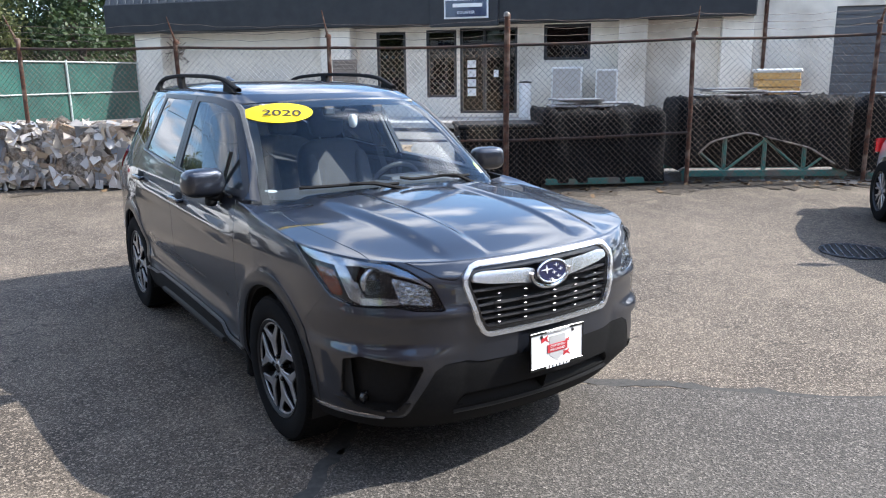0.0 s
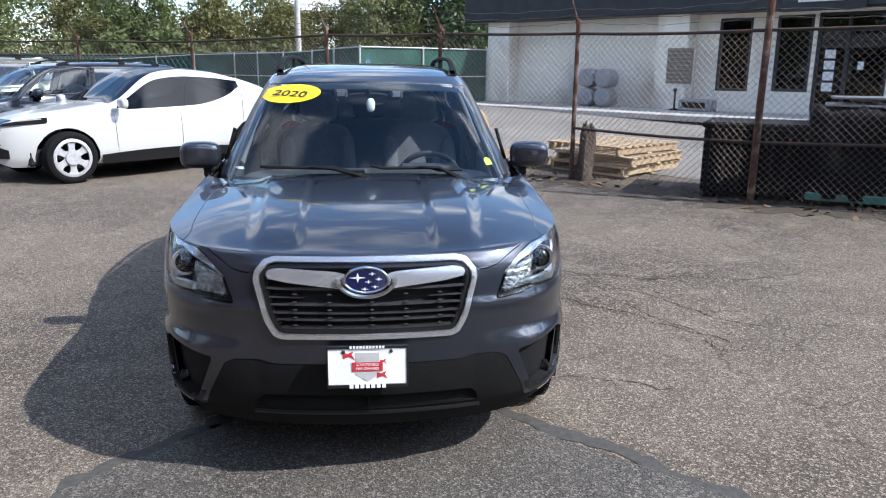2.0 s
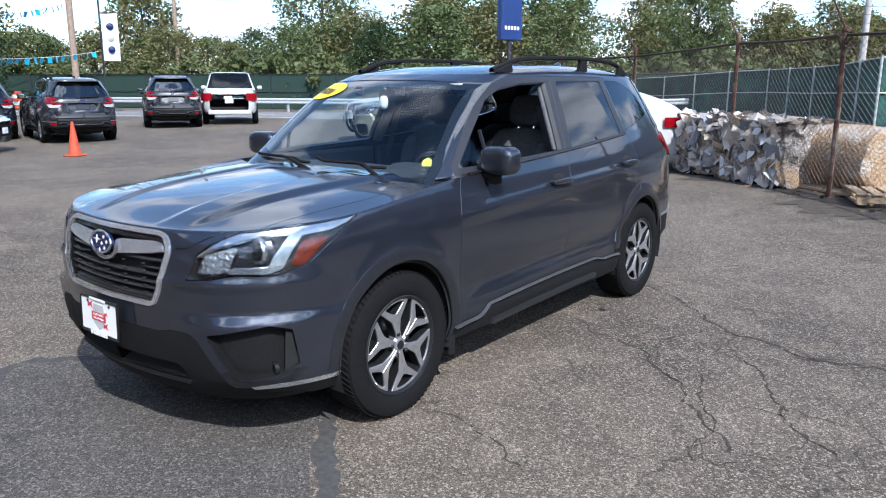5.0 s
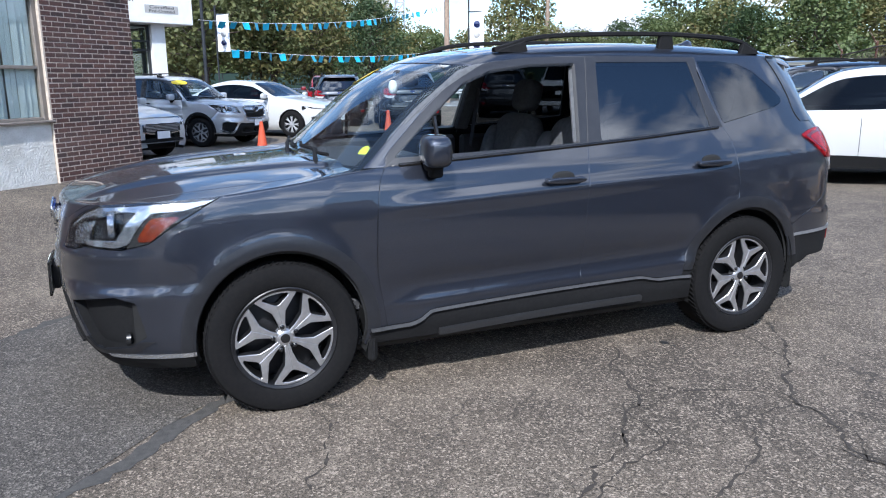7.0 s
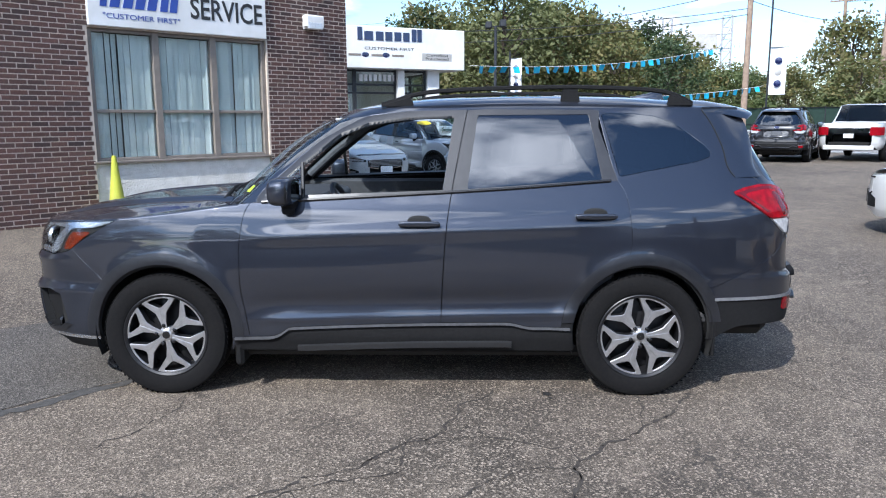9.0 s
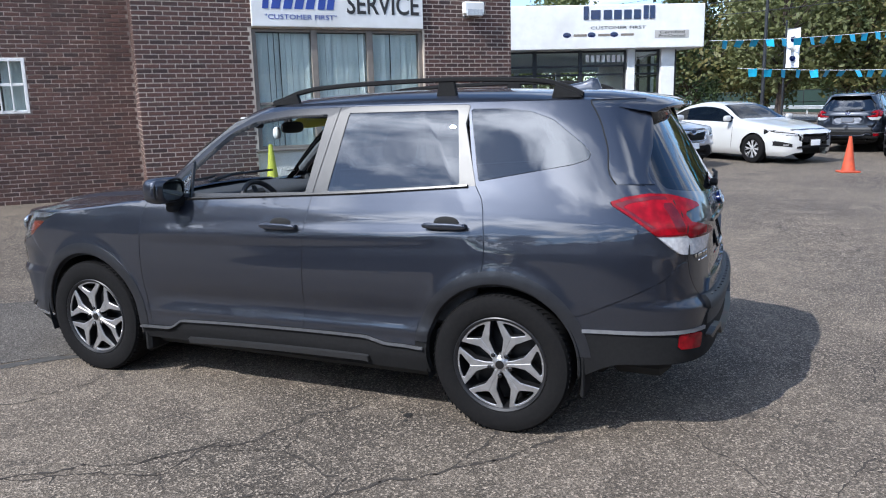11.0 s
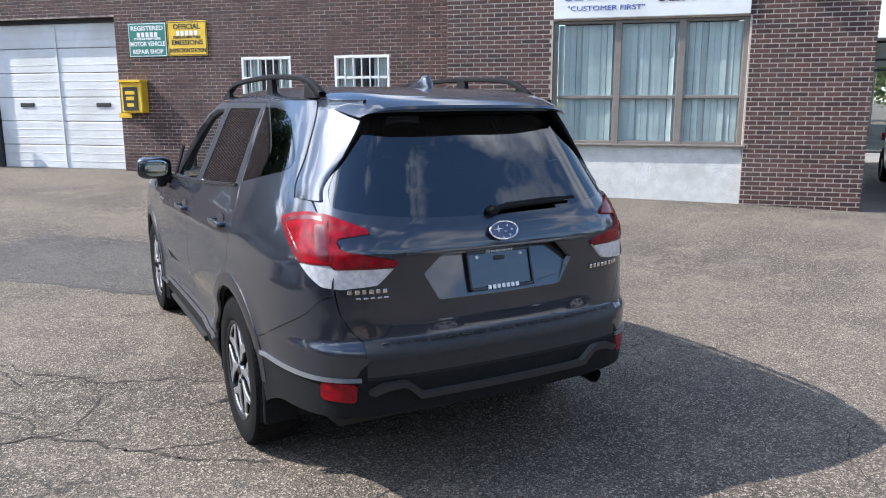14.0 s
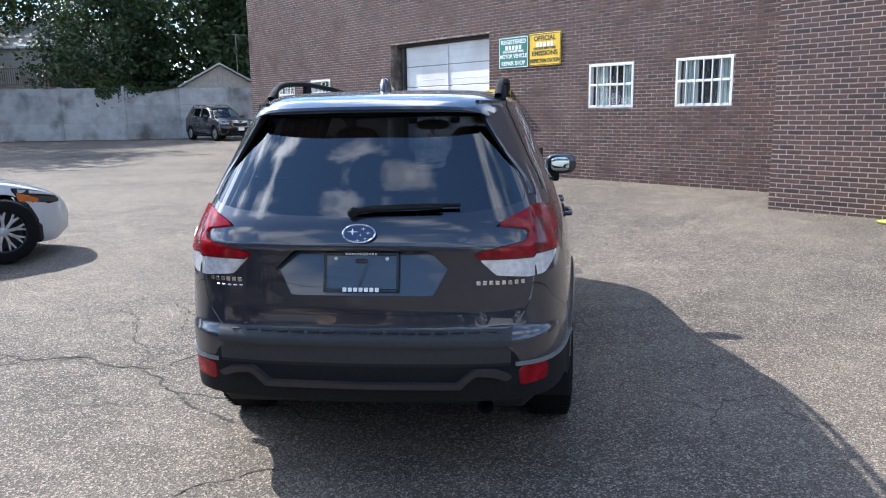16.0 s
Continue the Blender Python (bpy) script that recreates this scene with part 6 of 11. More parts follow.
# nose and front wings
panel("front_bumper", [carve(LOW, f_bump, minus(f_hood, g3), minus(f_head, 0.003), minus(f_grille, 0.002), minus(f_fog), minus(f_lower, 0.002), f_arch, minus(f_skirt))], M_PAINT)
panel("lower_grille_surround", [carve(LOW, f_bump, f_lower, minus(f_mouth), f_arch)], M_PLAST, lift=-0.002, label="black textured plastic")
for sd in (1, -1):
    panel("bumper_skirt", [carve(LOW, f_bump, f_skirt, minus(f_lower, 0.001), f_arch)], M_PLAST, sd, lift=0.002)
f_hoodc = lambda V: np.minimum(XH(V[:, Y]) - np.abs(V[:, X]), -1.045 + 0.10 * (V[:, X] / 0.7) ** 2 - V[:, Y])
panel("hood", [carve(HOODCAP, shrunk(f_hoodc, g3)), carve(LOW, f_front, shrunk(f_hood, g3))], M_PAINT)
for sd in (1, -1):
    panel("front_wing", [carve(LOW, minus(f_bump, 0.0025), shrunk(f_ahead, g3), minus(f_head, 0.003), minus(f_hood, g3), f_arch),
                         carve(HOODCAP, minus(f_hoodc, g3), lambda V: V[:, X] - 0.67)], M_PAINT, sd)
    # front door below the belt
    dr_f = panel("front_door", [carve(LOW, shrunk(f_behind, g3), lambda V: YB_Z(V[:, Z]) - V[:, Y] - g3, shrunk(f_sill, 0.002), f_arch)], M_PAINT, sd)
    dr_r = panel("rear_door", [carve(LOW, lambda V: V[:, Y] - YB_Z(V[:, Z]) - g3, lambda V: YC_Z(V[:, Z]) - V[:, Y] - g3, shrunk(f_sill, 0.002), f_arch)], M_PAINT, sd)
    # plastic sill
    panel("sill_cladding", [carve(LOW, lambda V: V[:, Y] + 0.985, lambda V: 0.925 - V[:, Y], minus(f_sill, 0.0), f_arch)], M_PLAST, sd, lift=0.004)
    panel("sill_end", [carve(LOW, lambda V: V[:, Y] - 0.78, lambda V: 1.02 - V[:, Y], lambda V: V[:, Z] - 0.27, lambda V: 0.52 - V[:, Z], f_arch)], M_PLAST, sd, lift=-0.005, hem=0)
    panel("sill_strip", [carve(LOW, lambda V: V[:, Y] + 0.97, lambda V: 0.90 - V[:, Y], lambda V: SILL_Y(V[:, Y]) - 0.001 - V[:, Z], lambda V: V[:, Z] - SILL_Y(V[:, Y]) + 0.012, f_arch)], M_SILLSTRIP, sd, lift=0.020, hem=0.022)
    panel("sill_ledge", [carve(LOW, lambda V: V[:, Y] + 0.62, lambda V: 0.58 - V[:, Y], lambda V: SILL_Y(V[:, Y]) - 0.105 - V[:, Z], lambda V: V[:, Z] - SILL_Y(V[:, Y]) + 0.135, f_arch)], M_BUMPER, sd, lift=0.024, hem=0.026)
    for yc in (AXF, AXR):
        panel("arch_moulding", [carve(LOW, lambda V: 0.446 - np.hypot(V[:, Y] - yc, (V[:, Z] - 0.365) * 0.98), f_arch, lambda V: V[:, Z] - (0.43 if yc > 0 else 0.30), lambda V: V[:, X] - 0.6, lambda V: V[:, Z] - SILL_Y(V[:, Y]))], M_ARCH, sd, lift=0.004, hem=0.012)

# tail: lamps reach round the corner in b, the unrolled distance from the tail's middle
bx = b_of
SIDE_TIP = b_of(y=1.84)
TAIL = [(bx(x=0.535), 1.112), (bx(x=0.60), 1.140), (bx(x=0.68), 1.172), (b_of(y=2.03), 1.178), (b_of(y=1.93), 1.165), (SIDE_TIP, 1.142), (SIDE_TIP - 0.015, 1.115), (b_of(y=1.93), 1.030), (b_of(y=2.02), 0.945), (b_of(y=2.06), 0.912), (bx(x=0.66), 0.905), (bx(x=0.54), 0.918), (bx(x=0.455), 1.002), (bx(x=0.50), 1.015), (bx(x=0.66), 1.050), (bx(x=0.672), 1.092)]
f_rear = lambda V: V[:, Y] - 1.72
f_tail = all_of(inside(TAIL, Bq, Z), f_rear)
TG_B = bx(x=0.685)
TGX = curve([(0.60, 0.50), (0.66, 0.56), (0.70, 0.605), (0.76, 0.655), (0.84, 0.685), (0.95, 0.695), (1.2, 0.70), (1.4, 0.66), (1.62, 0.56)])
f_gate = lambda V: np.minimum(np.minimum(TGX(V[:, Z]) - np.abs(V[:, X]), V[:, Z] - 0.695), V[:, Y] - 1.85)
BUMPR = curve([(1.4, 0.60), (1.68, 0.625), (1.80, 0.675), (1.95, 0.745), (2.05, 0.80), (2.12, 0.87), (2.3, 0.90)])
f_rbump = lambda V: np.minimum(BUMPR(V[:, Y]) - V[:, Z], V[:, Y] - 1.45)
f_rblack = any_of(all_of(inside([(-0.2, 0.640), (0.565, 0.640), (0.62, 0.600), (0.645, 0.555), (0.95, 0.565), (0.95, 0.1), (-0.2, 0.1)], X, Z), f_rear),
                  all_of(lambda V: 0.552 - V[:, Z], lambda V: V[:, Y] - 1.45))
f_refl = all_of(inside([(bx(x=0.63), 0.538), (b_of(y=2.03), 0.546), (b_of(y=2.03), 0.474), (bx(x=0.635), 0.464)], Bq, Z), f_rear)

# glasshouse
FGLASS = [(-0.805, 1.125), (-0.59, 1.305), (-0.38, 1.470), (-0.22, 1.528), (0.0, 1.556), (0.262, 1.562), (0.20, 1.160)]
RGLASS = [(0.332, 1.165), (0.392, 1.566), (1.015, 1.570), (1.075, 1.214)]
QGLASS = [(1.172, 1.232), (1.085, 1.572), (1.25, 1.572), (1.39, 1.555), (1.50, 1.515), (1.66, 1.395), (1.690, 1.360), (1.685, 1.335), (1.62, 1.312)]
f_side = lambda V: V[:, X] - 0.50
f_fg, f_rg, f_qg = (all_of(inside(q, Y, Z), f_side) for q in (FGLASS, RGLASS, QGLASS))
XS = curve([(1.0, 0.765), (1.12, 0.735), (1.3, 0.675), (1.45, 0.625), (1.56, 0.59), (1.65, 0.57)])
f_scr = lambda V: np.minimum(np.minimum(XS(V[:, Z]) - np.abs(V[:, X]), 1.572 - 0.02 * (V[:, X] / 0.6) ** 2 - V[:, Z]), -0.05 - V[:, Y])
RX = curve([(1.14, 0.55), (1.17, 0.645), (1.22, 0.655), (1.40, 0.565), (1.52, 0.50), (1.58, 0.475)])
ZB_R = curve([(0, 1.150), (0.3, 1.155), (0.5, 1.172), (0.62, 1.19), (0.8, 1.25)])
f_bgl = lambda V: np.minimum(np.minimum(RX(V[:, Z]) - np.abs(V[:, X]), V[:, Z] - ZB_R(np.abs(V[:, X]))), np.minimum(V[:, Y] - 1.80, 1.56 - V[:, Z]))
# frame line round the doors' upper half (black door frames below the painted roof arch)
DARKF = [(-0.885, 1.09), (-0.60, 1.345), (-0.39, 1.512), (-0.22, 1.566), (0.0, 1.590), (0.5, 1.598), (1.075, 1.594), (1.065, 1.50), (1.165, 1.19), (0.5, 1.13), (-0.5, 1.08)]
f_dark = all_of(inside(DARKF, Y, Z), f_side)
for sd in (1, -1):
    fr_f = panel("front_door_frame", [carve(UP, f_side, f_dark, lambda V: YB_Z(V[:, Z]) - V[:, Y] - g3, minus(f_fg))], M_FRAME, sd, hem=0.03)
    fr_r = panel("rear_door_frame", [carve(UP, f_side, f_dark, lambda V: V[:, Y] - YB_Z(V[:, Z]) - g3, minus(f_rg))], M_FRAME, sd, hem=0.02)
    if sd < 0:
        panel("front_side_glass", [carve(UP, f_fg)], M_WSCREEN, sd, lift=-0.006, hem=0)
    else:
        panel("fixed_quarter_pane", [carve(UP, f_fg, lambda V: -0.595 - 0.03 * (V[:, Z] - 1.1) - V[:, Y])], M_WSCREEN, sd, lift=-0.006, hem=0)
    g = Geo(); xq = 0.80 - 0.43 * 0.10
    tube(g, [(sd * 0.823, -0.575, 1.11), (sd * 0.757, -0.585, 1.31)], 0.011, 6); part("window_divider", g, M_GLOSSBLACK, car)
    panel("rear_side_glass", [carve(UP, f_rg)], M_TINT, sd, lift=-0.004, hem=0, label="dark privacy glass")
    panel("rear_quarter_glass", [carve(UP, f_qg)], M_TINT, sd, lift=-0.001, hem=0, label="dark privacy glass")
    panel("quarter_panel", [carve(LOW, lambda V: V[:, Y] - YC_Z(V[:, Z]) - g3, minus(f_rbump, g3), minus(f_tail, 0.002), minus(f_gate, g3), f_arch, lambda V: np.where(V[:, Z] < 0.43, -0.1 + 0.1 * (V[:, Y] > 1.4), 1.0)),
                            carve(UP, f_side, lambda V: V[:, Y] - np.where(V[:, Z] > 1.594, -9, YC_Z(V[:, Z])) - g3, minus(f_dark, g3), minus(f_qg, 0.003), minus(f_tail, 0.002), minus(f_gate, g3), lambda V: V[:, Y] - 1.0)], M_PAINT, sd)
    panel("roof_side", [carve(UP, minus(f_dark, g3), minus(f_scr, 0.002), lambda V: 1.0 - V[:, Y], lambda V: V[:, Z] - BELT_Y(V[:, Y]) + 0.002)], M_PAINT, sd)
    # belt strip and window seals
    g = Geo()
    pts = [(float(W_Z(BELT_Y(q))) * sd + sd * 0.002, q, float(BELT_Y(q)) + 0.004) for q in np.linspace(-0.80, 1.12, 24)]
    tube(g, pts, 0.009, 6); part("belt_strip", g, M_GLOSSBLACK, car)
    bp_ = panel("rear_corner_bumper", [carve(LOW, shrunk(f_rbump, g3), minus(f_tail, 0.002), minus(f_gate, g3), minus(f_rblack, 0.001), f_arch)], M_PAINT, sd)
    panel("tail_lamp", [carve(LOW, f_tail, lambda V: V[:, Z] - 1.000 - -0.014 * (V[:, Bq] < TG_B)), carve(UP, f_tail)], M_REDLENS, sd, lift=0.012, hem=0.02, label="red lens of the tail lamp")
    panel("lamp_joint", [carve(LOW, f_tail, lambda V: 0.0045 - np.abs(V[:, Bq] - TG_B)), carve(UP, f_tail, lambda V: 0.0045 - np.abs(V[:, Bq] - TG_B))], M_DARK, sd, lift=0.0135, hem=0.004)
    panel("lamp_bezel", [carve(LOW, f_tail, lambda V: 0.0045 - np.abs(V[:, Z] - 0.9985 - -0.014 * (V[:, Bq] < TG_B)))], M_REDDARK, sd, lift=0.0140, hem=0.004)
    panel("lamp_bezel", [carve(LOW, shrunk(f_tail, 0.012), minus(shrunk(f_tail, 0.026)), lambda V: V[:, Z] - 1.03, lambda V: V[:, Bq] - TG_B - 0.02), carve(UP, shrunk(f_tail, 0.012), minus(shrunk(f_tail, 0.026)), lambda V: V[:, Bq] - TG_B - 0.02)], M_REDDARK, sd, lift=0.0133, hem=0.003)
    f_core = lambda V: np.minimum(np.minimum(V[:, Bq] - TG_B - 0.012, TG_B + 0.062 - V[:, Bq]), np.minimum(V[:, Z] - 1.012, 1.135 - V[:, Z]))
    panel("lamp_core", [carve(LOW, f_tail, f_core), carve(UP, f_tail, f_core)], M_REDDARK, sd, lift=0.0135, hem=0.003)
    panel("reversing_lamp", [carve(LOW, f_tail, lambda V: 0.997 + -0.014 * (V[:, Bq] < TG_B) - V[:, Z])], M_WHITELENS, sd, lift=0.011, hem=0.02, label="clear lens of the tail lamp")
    panel("rear_reflector", [carve(LOW, f_refl)], M_REDLENS, sd, lift=0.006)

panel("roof", [carve(ROOFCAP, lambda V: V[:, Z] - 1.2)], M_PAINT, hem=0)
panel("windscreen", [carve(UP, shrunk(f_scr, 0.002)), carve(ROOFCAP, f_scr)], M_WSCREEN, lift=-0.003, hem=0)
panel("windscreen_border", [carve(UP, f_scr, lambda V: 0.035 - np.minimum(XS(V[:, Z]) - np.abs(V[:, X]), np.minimum(1.572 - 0.02 * (V[:, X] / 0.6) ** 2 - V[:, Z], 1.0)))], M_GLOSSBLACK, lift=-0.006, hem=0)
f_rec = all_of(inside([(-0.2, 1.020), (0.275, 1.020), (0.355, 0.945), (0.29, 0.835), (-0.2, 0.835)], X, Z), f_rear)
rec_v, rec_f = carve(LOW, f_rec)
rec_v = rec_v.copy()
rec_v[:, 1] -= 0.004 + 0.055 * np.clip((rec_v[:, 2] - 0.835) / 0.185, 0, 1)
rec_v[:, 3:6] = np.array((0.0, 0.955, 0.297))
panel("plate_recess", [(rec_v, rec_f)], M_PAINT, hem=0)
panel("tailgate_lip", [carve(LOW, f_rear, lambda V: 0.53 - 0.8 * (V[:, Z] - 0.70) - np.abs(V[:, X]), lambda V: V[:, Z] - 0.703, lambda V: 0.755 - V[:, Z])], M_PAINT, lift=0.014, hem=0.014)
panel("tailgate", [carve(LOW, shrunk(f_gate, g3), minus(f_tail, 0.003), minus(f_bgl), minus(f_rec)), carve(UP, shrunk(f_gate, g3), minus(f_tail, 0.003), minus(f_bgl, 0.0))], M_PAINT, hem=0.03)
panel("rear_window", [carve(UP, f_bgl), carve(LOW, f_bgl)], M_TINT, lift=-0.002, hem=0, label="dark privacy glass")
panel("rear_bumper", [carve(LOW, f_rblack, f_rbump, minus(f_refl, 0.002), f_arch, lambda V: V[:, Y] - 1.45)], M_PLAST, lift=0.001, label="black textured plastic")
panel("bumper_face", [carve(LOW, f_rblack, f_rear, lambda V: V[:, Z] - 0.566, lambda V: 0.60 - np.abs(V[:, X]))], M_BUMPER, lift=0.006, hem=0.006)
# step pad on the bumper
panel("bumper_step", [carve(LOW, lambda V: 0.60 - np.abs(V[:, X]), f_rear, lambda V: V[:, Z] - 0.640, lambda V: 0.697 - V[:, Z])], M_BUMPER, lift=0.022, hem=0.05)
for k in range(17):
    g = Geo(); x = -0.52 + k * 0.065
    cbox(g, (x, 2.270 - 0.06 * (abs(x) / 0.6) ** 3, 0.6965), (0.052, 0.030, 0.005), 0.002); part("step_rib", g, M_BUMPER, car)
# shell behind the panels
g = Geo()
V, F = carve(LOW, lambda V: np.minimum(np.hypot(V[:, Y] - AXF, V[:, Z] - 0.36), np.hypot(V[:, Y] - AXR, V[:, Z] - 0.36)) - 0.375, lambda V: V[:, Y] + 2.0, lambda V: 2.15 - V[:, Y], lambda V: 1.12 - V[:, Z])
for sx in (1, -1):
    P = V[:, :3] - V[:, 3:6] * 0.022
    g.add([(sx * p[0], p[1], p[2]) for p in P], [q if sx > 0 else tuple(reversed(q)) for q in F])
part("inner_shell", g, M_DARK, car)
g = Geo(); cbox(g, (0, -0.04, 0.25), (1.60, 2.1, 0.10), 0.03); cbox(g, (0, -1.95, 0.50), (1.40, 0.25, 0.52), 0.05); cbox(g, (0, 1.93, 0.50), (1.40, 0.3, 0.40), 0.05); cbox(g, (0, -1.37, 0.50), (1.05, 0.95, 0.55), 0.05); cbox(g, (0, 1.3, 0.42), (1.05, 0.95, 0.40), 0.05)
part("underbody", g, M_DARK, car)
for yc in (AXF, AXR):
    for sx in (1, -1):
        g = Geo()
        vs, fs = [], []
        n = 26
        for k in range(n + 1):
            a = -0.35 + (math.pi + 0.7) * k / n
            for d in (0.50, 0.885):
                vs.append((sx * d, yc + 0.398 * math.cos(a), 0.365 + 0.40 * math.sin(a)))
        fs = [(2 * k, 2 * k + 1, 2 * k + 3, 2 * k + 2) for k in range(n)]
        vs2 = len(vs); vs.append((sx * 0.5, yc, 0.365))
        fs += [(vs2, 2 * k, 2 * k + 2) for k in range(n)]
        g.add(vs, fs); part("wheel_well", g, M_DARK, car)
        # mud flap behind each wheel
        g = Geo()
        if yc < 0:
            cbox(g, (sx * 0.80, yc + 0.412, 0.30), (0.17, 0.05, 0.27), 0.018)
        else:
            cbox(g, (sx * 0.80, yc + 0.405, 0.33), (0.15, 0.020, 0.20), 0.006)
        part("mud_flap", g, M_PLAST, car)


# wheels: six forked spokes, machined faces over dark flanks, five nuts
def main_wheel(m, turn, nuts):
    wh = part("wheel", Geo(), M_RUBBER, car, m=m)
    R, w = RW, 0.226
    prof = [(0.236, -0.10), (0.30, -0.113), (0.335, -0.105), (0.349, -0.085), (0.352, -0.05), (0.352, 0.05), (0.349, 0.085), (0.337, 0.104), (0.318, 0.111), (0.30, 0.113), (0.272, 0.111), (0.250, 0.106), (0.241, 0.100), (0.238, 0.090)]
    g = Geo(); lathe(g, prof, 72, cap=False); part("tyre", g, M_RUBBER, wh)
    g = Geo()
    for k in range(72):
        a = 2 * math.pi * k / 72
        for x0, x1, sk in ((-0.098, -0.052, 0.02), (0.052, 0.098, -0.02)):
            mm = Matrix.Rotation(a, 4, "X")
            g.add([(x0, -0.006, R - 0.001 if abs(x0) < 0.08 else 0.3465), (x1, -0.006 + sk, 0.3475 if abs(x1) > 0.08 else R - 0.001), (x1, 0.006 + sk, 0.3475 if abs(x1) > 0.08 else R - 0.001), (x0, 0.006, R - 0.001 if abs(x0) < 0.08 else 0.3465),
                   (x0, -0.004, R + 0.002 if abs(x0) < 0.08 else 0.350), (x1, -0.004 + sk, 0.351 if abs(x1) > 0.08 else R + 0.002), (x1, 0.004 + sk, 0.351 if abs(x1) > 0.08 else R + 0.002), (x0, 0.004, R + 0.002 if abs(x0) < 0.08 else 0.350)],
                  [(4, 5, 6, 7), (0, 1, 5, 4), (2, 3, 7, 6), (1, 2, 6, 5), (3, 0, 4, 7)], mm)
    part("tread_block", g, M_RUBBER, wh)["kind"] = "stuff"
    g = Geo(); lathe(g, [(0.240, 0.096), (0.2405, 0.102), (0.236, 0.105), (0.224, 0.099), (0.219, 0.088)], 64, cap=False); part("rim", g, M_ALLOYDARK, wh)
    g = Geo(); lathe(g, [(0.219, 0.088), (0.216, 0.07), (0.212, 0.02), (0.205, -0.09)], 64, cap=False); part("barrel", g, M_ALLOYDARK, wh)
    g = Geo(); lathe(g, [(0.208, -0.01), (0.16, 0.006), (0.06, 0.01), (0.002, 0.01)], 48, cap=False); part("brake_disc", g, M_ALLOYDARK, wh)
    def rim_pt(deg, r):
        return r * math.sin(radians(deg)), r * math.cos(radians(deg))
    half = [(0.0, 0.030), (0.014, 0.034), (0.017, 0.075), (0.031, 0.128), rim_pt(26.5, 0.2275), rim_pt(17, 0.2285), rim_pt(8, 0.2285), (0.0, 0.2285),
            (0.0, 0.2130), rim_pt(8, 0.2130), rim_pt(15.5, 0.2125), (0.060, 0.196), (0.011, 0.162), (0.0, 0.159)]
    other = [(-x, z) for x, z in half]
    for k in range(6):
        frame_m = Matrix.Translation((0.094, 0, 0)) @ Matrix.Rotation(radians(60 * k + turn), 4, "X") @ Matrix.Rotation(radians(90), 4, "Z")
        g = Geo()
        prism(g, half, 0.0, 0.008, frame_m, 0.002)
        prism(g, other, 0.0, 0.008, frame_m, 0.002)
        sp = part("spoke", g, M_ALLOY, wh, smooth=30)
        g = Geo()
        prism(g, half, 0.0082, 0.050, frame_m)
        prism(g, other, 0.0082, 0.050, frame_m)
        part("spoke_flank", g, M_ALLOYDARK, sp, "dark painted flank", smooth=30)
    for k in range(5):
        g = Geo()
        lathe(g, [(0.0115, -0.02), (0.0115, 0.010), (0.006, 0.015)], 8, Matrix.Rotation(radians(72 * k + nuts), 4, "X") @ Matrix.Translation((0.086, 0, 0.056)))
        part("wheel_nut", g, M_GLOSSBLACK, wh)
    g = Geo(); lathe(g, [(0.047, 0.05), (0.045, 0.084), (0.036, 0.092), (0.030, 0.096), (0.0005, 0.096)], 28, cap=False); part("hub", g, M_ALLOY, wh)
    g = Geo(); lathe(g, [(0.022, 0.096), (0.021, 0.099), (0.0005, 0.100)], 22, cap=False); part("centre_cap", g, M_GLOSSBLACK, wh)
    return wh


for sx, yc, tn, nt in ((1, AXF, 10, 12), (1, AXR, 38, 36), (-1, AXF, 20, 8), (-1, AXR, 31, 20)):
    main_wheel(pose(sx * 0.783, yc, RW - 0.006, 0, 0, 0 if sx > 0 else 180), tn, nt)


# ---- fittings of the grey car ----
def on_sheet(sh, x, z, rear=False):
    """Place and outward normal on a sheet at half width x and height z."""
    V = sh.v
    pick = V[:, Y] > 1.0 if rear else V[:, Y] < -0.0
    q = V[pick]
    k = np.argmin((q[:, X] - abs(x)) ** 2 + (q[:, Z] - z) ** 2)
    p, n = Vector(q[k, :3]), Vector(q[k, 3:6])
    if x < 0:
        p.x, n.x = -p.x, -n.x
    return p, n


def facing(p, n, lift=0.0):
    """Frame at p whose -y looks along n, z up."""
    y = -n.normalized()
    x = y.cross(Vector((0, 0, 1))).normalized()
    z = x.cross(y).normalized()
    q = p + n * lift
    return Matrix(((x.x, y.x, z.x, q.x), (x.y, y.y, z.y, q.y), (x.z, y.z, z.z, q.z), (0, 0, 0, 1)))


# headlights
M_LAMPIN = surface("lamp_housing", (0.05, 0.05, 0.056), (0.03, 0.03, 0.034), 12, 0.22, 0.7, bump=0.1)
M_DRL = surface("lamp_reflector", (0.46, 0.48, 0.51), (0.34, 0.36, 0.39), 40, 0.16, 0.85, bump=0.25, bscale=90, bdist=0.002)
M_FACET = surface("faceted_reflector", (0.50, 0.51, 0.52), (0.20, 0.205, 0.215), 60, 0.12, 0.9, bump=1.0, bscale=70, bdist=0.012)
aa = a_of
UPBAND = [(aa(x=0.53), 0.862), (aa(x=0.545), 0.885), (aa(x=0.62), 0.945), (aa(x=0.70), 0.985), (aa(y=-1.86), 1.006), (aa(y=-1.67), 1.012), (aa(y=-1.73), 0.978), (aa(y=-1.80), 0.958), (aa(y=-1.93), 0.952), (aa(x=0.74), 0.962), (aa(x=0.62), 0.918)]
CBAND = [(aa(y=-1.985), 0.955), (aa(y=-1.925), 0.962), (aa(y=-1.985), 0.822), (aa(x=0.78), 0.806), (aa(x=0.67), 0.812), (aa(x=0.67), 0.832), (aa(x=0.78), 0.832), (aa(y=-2.03), 0.845)]
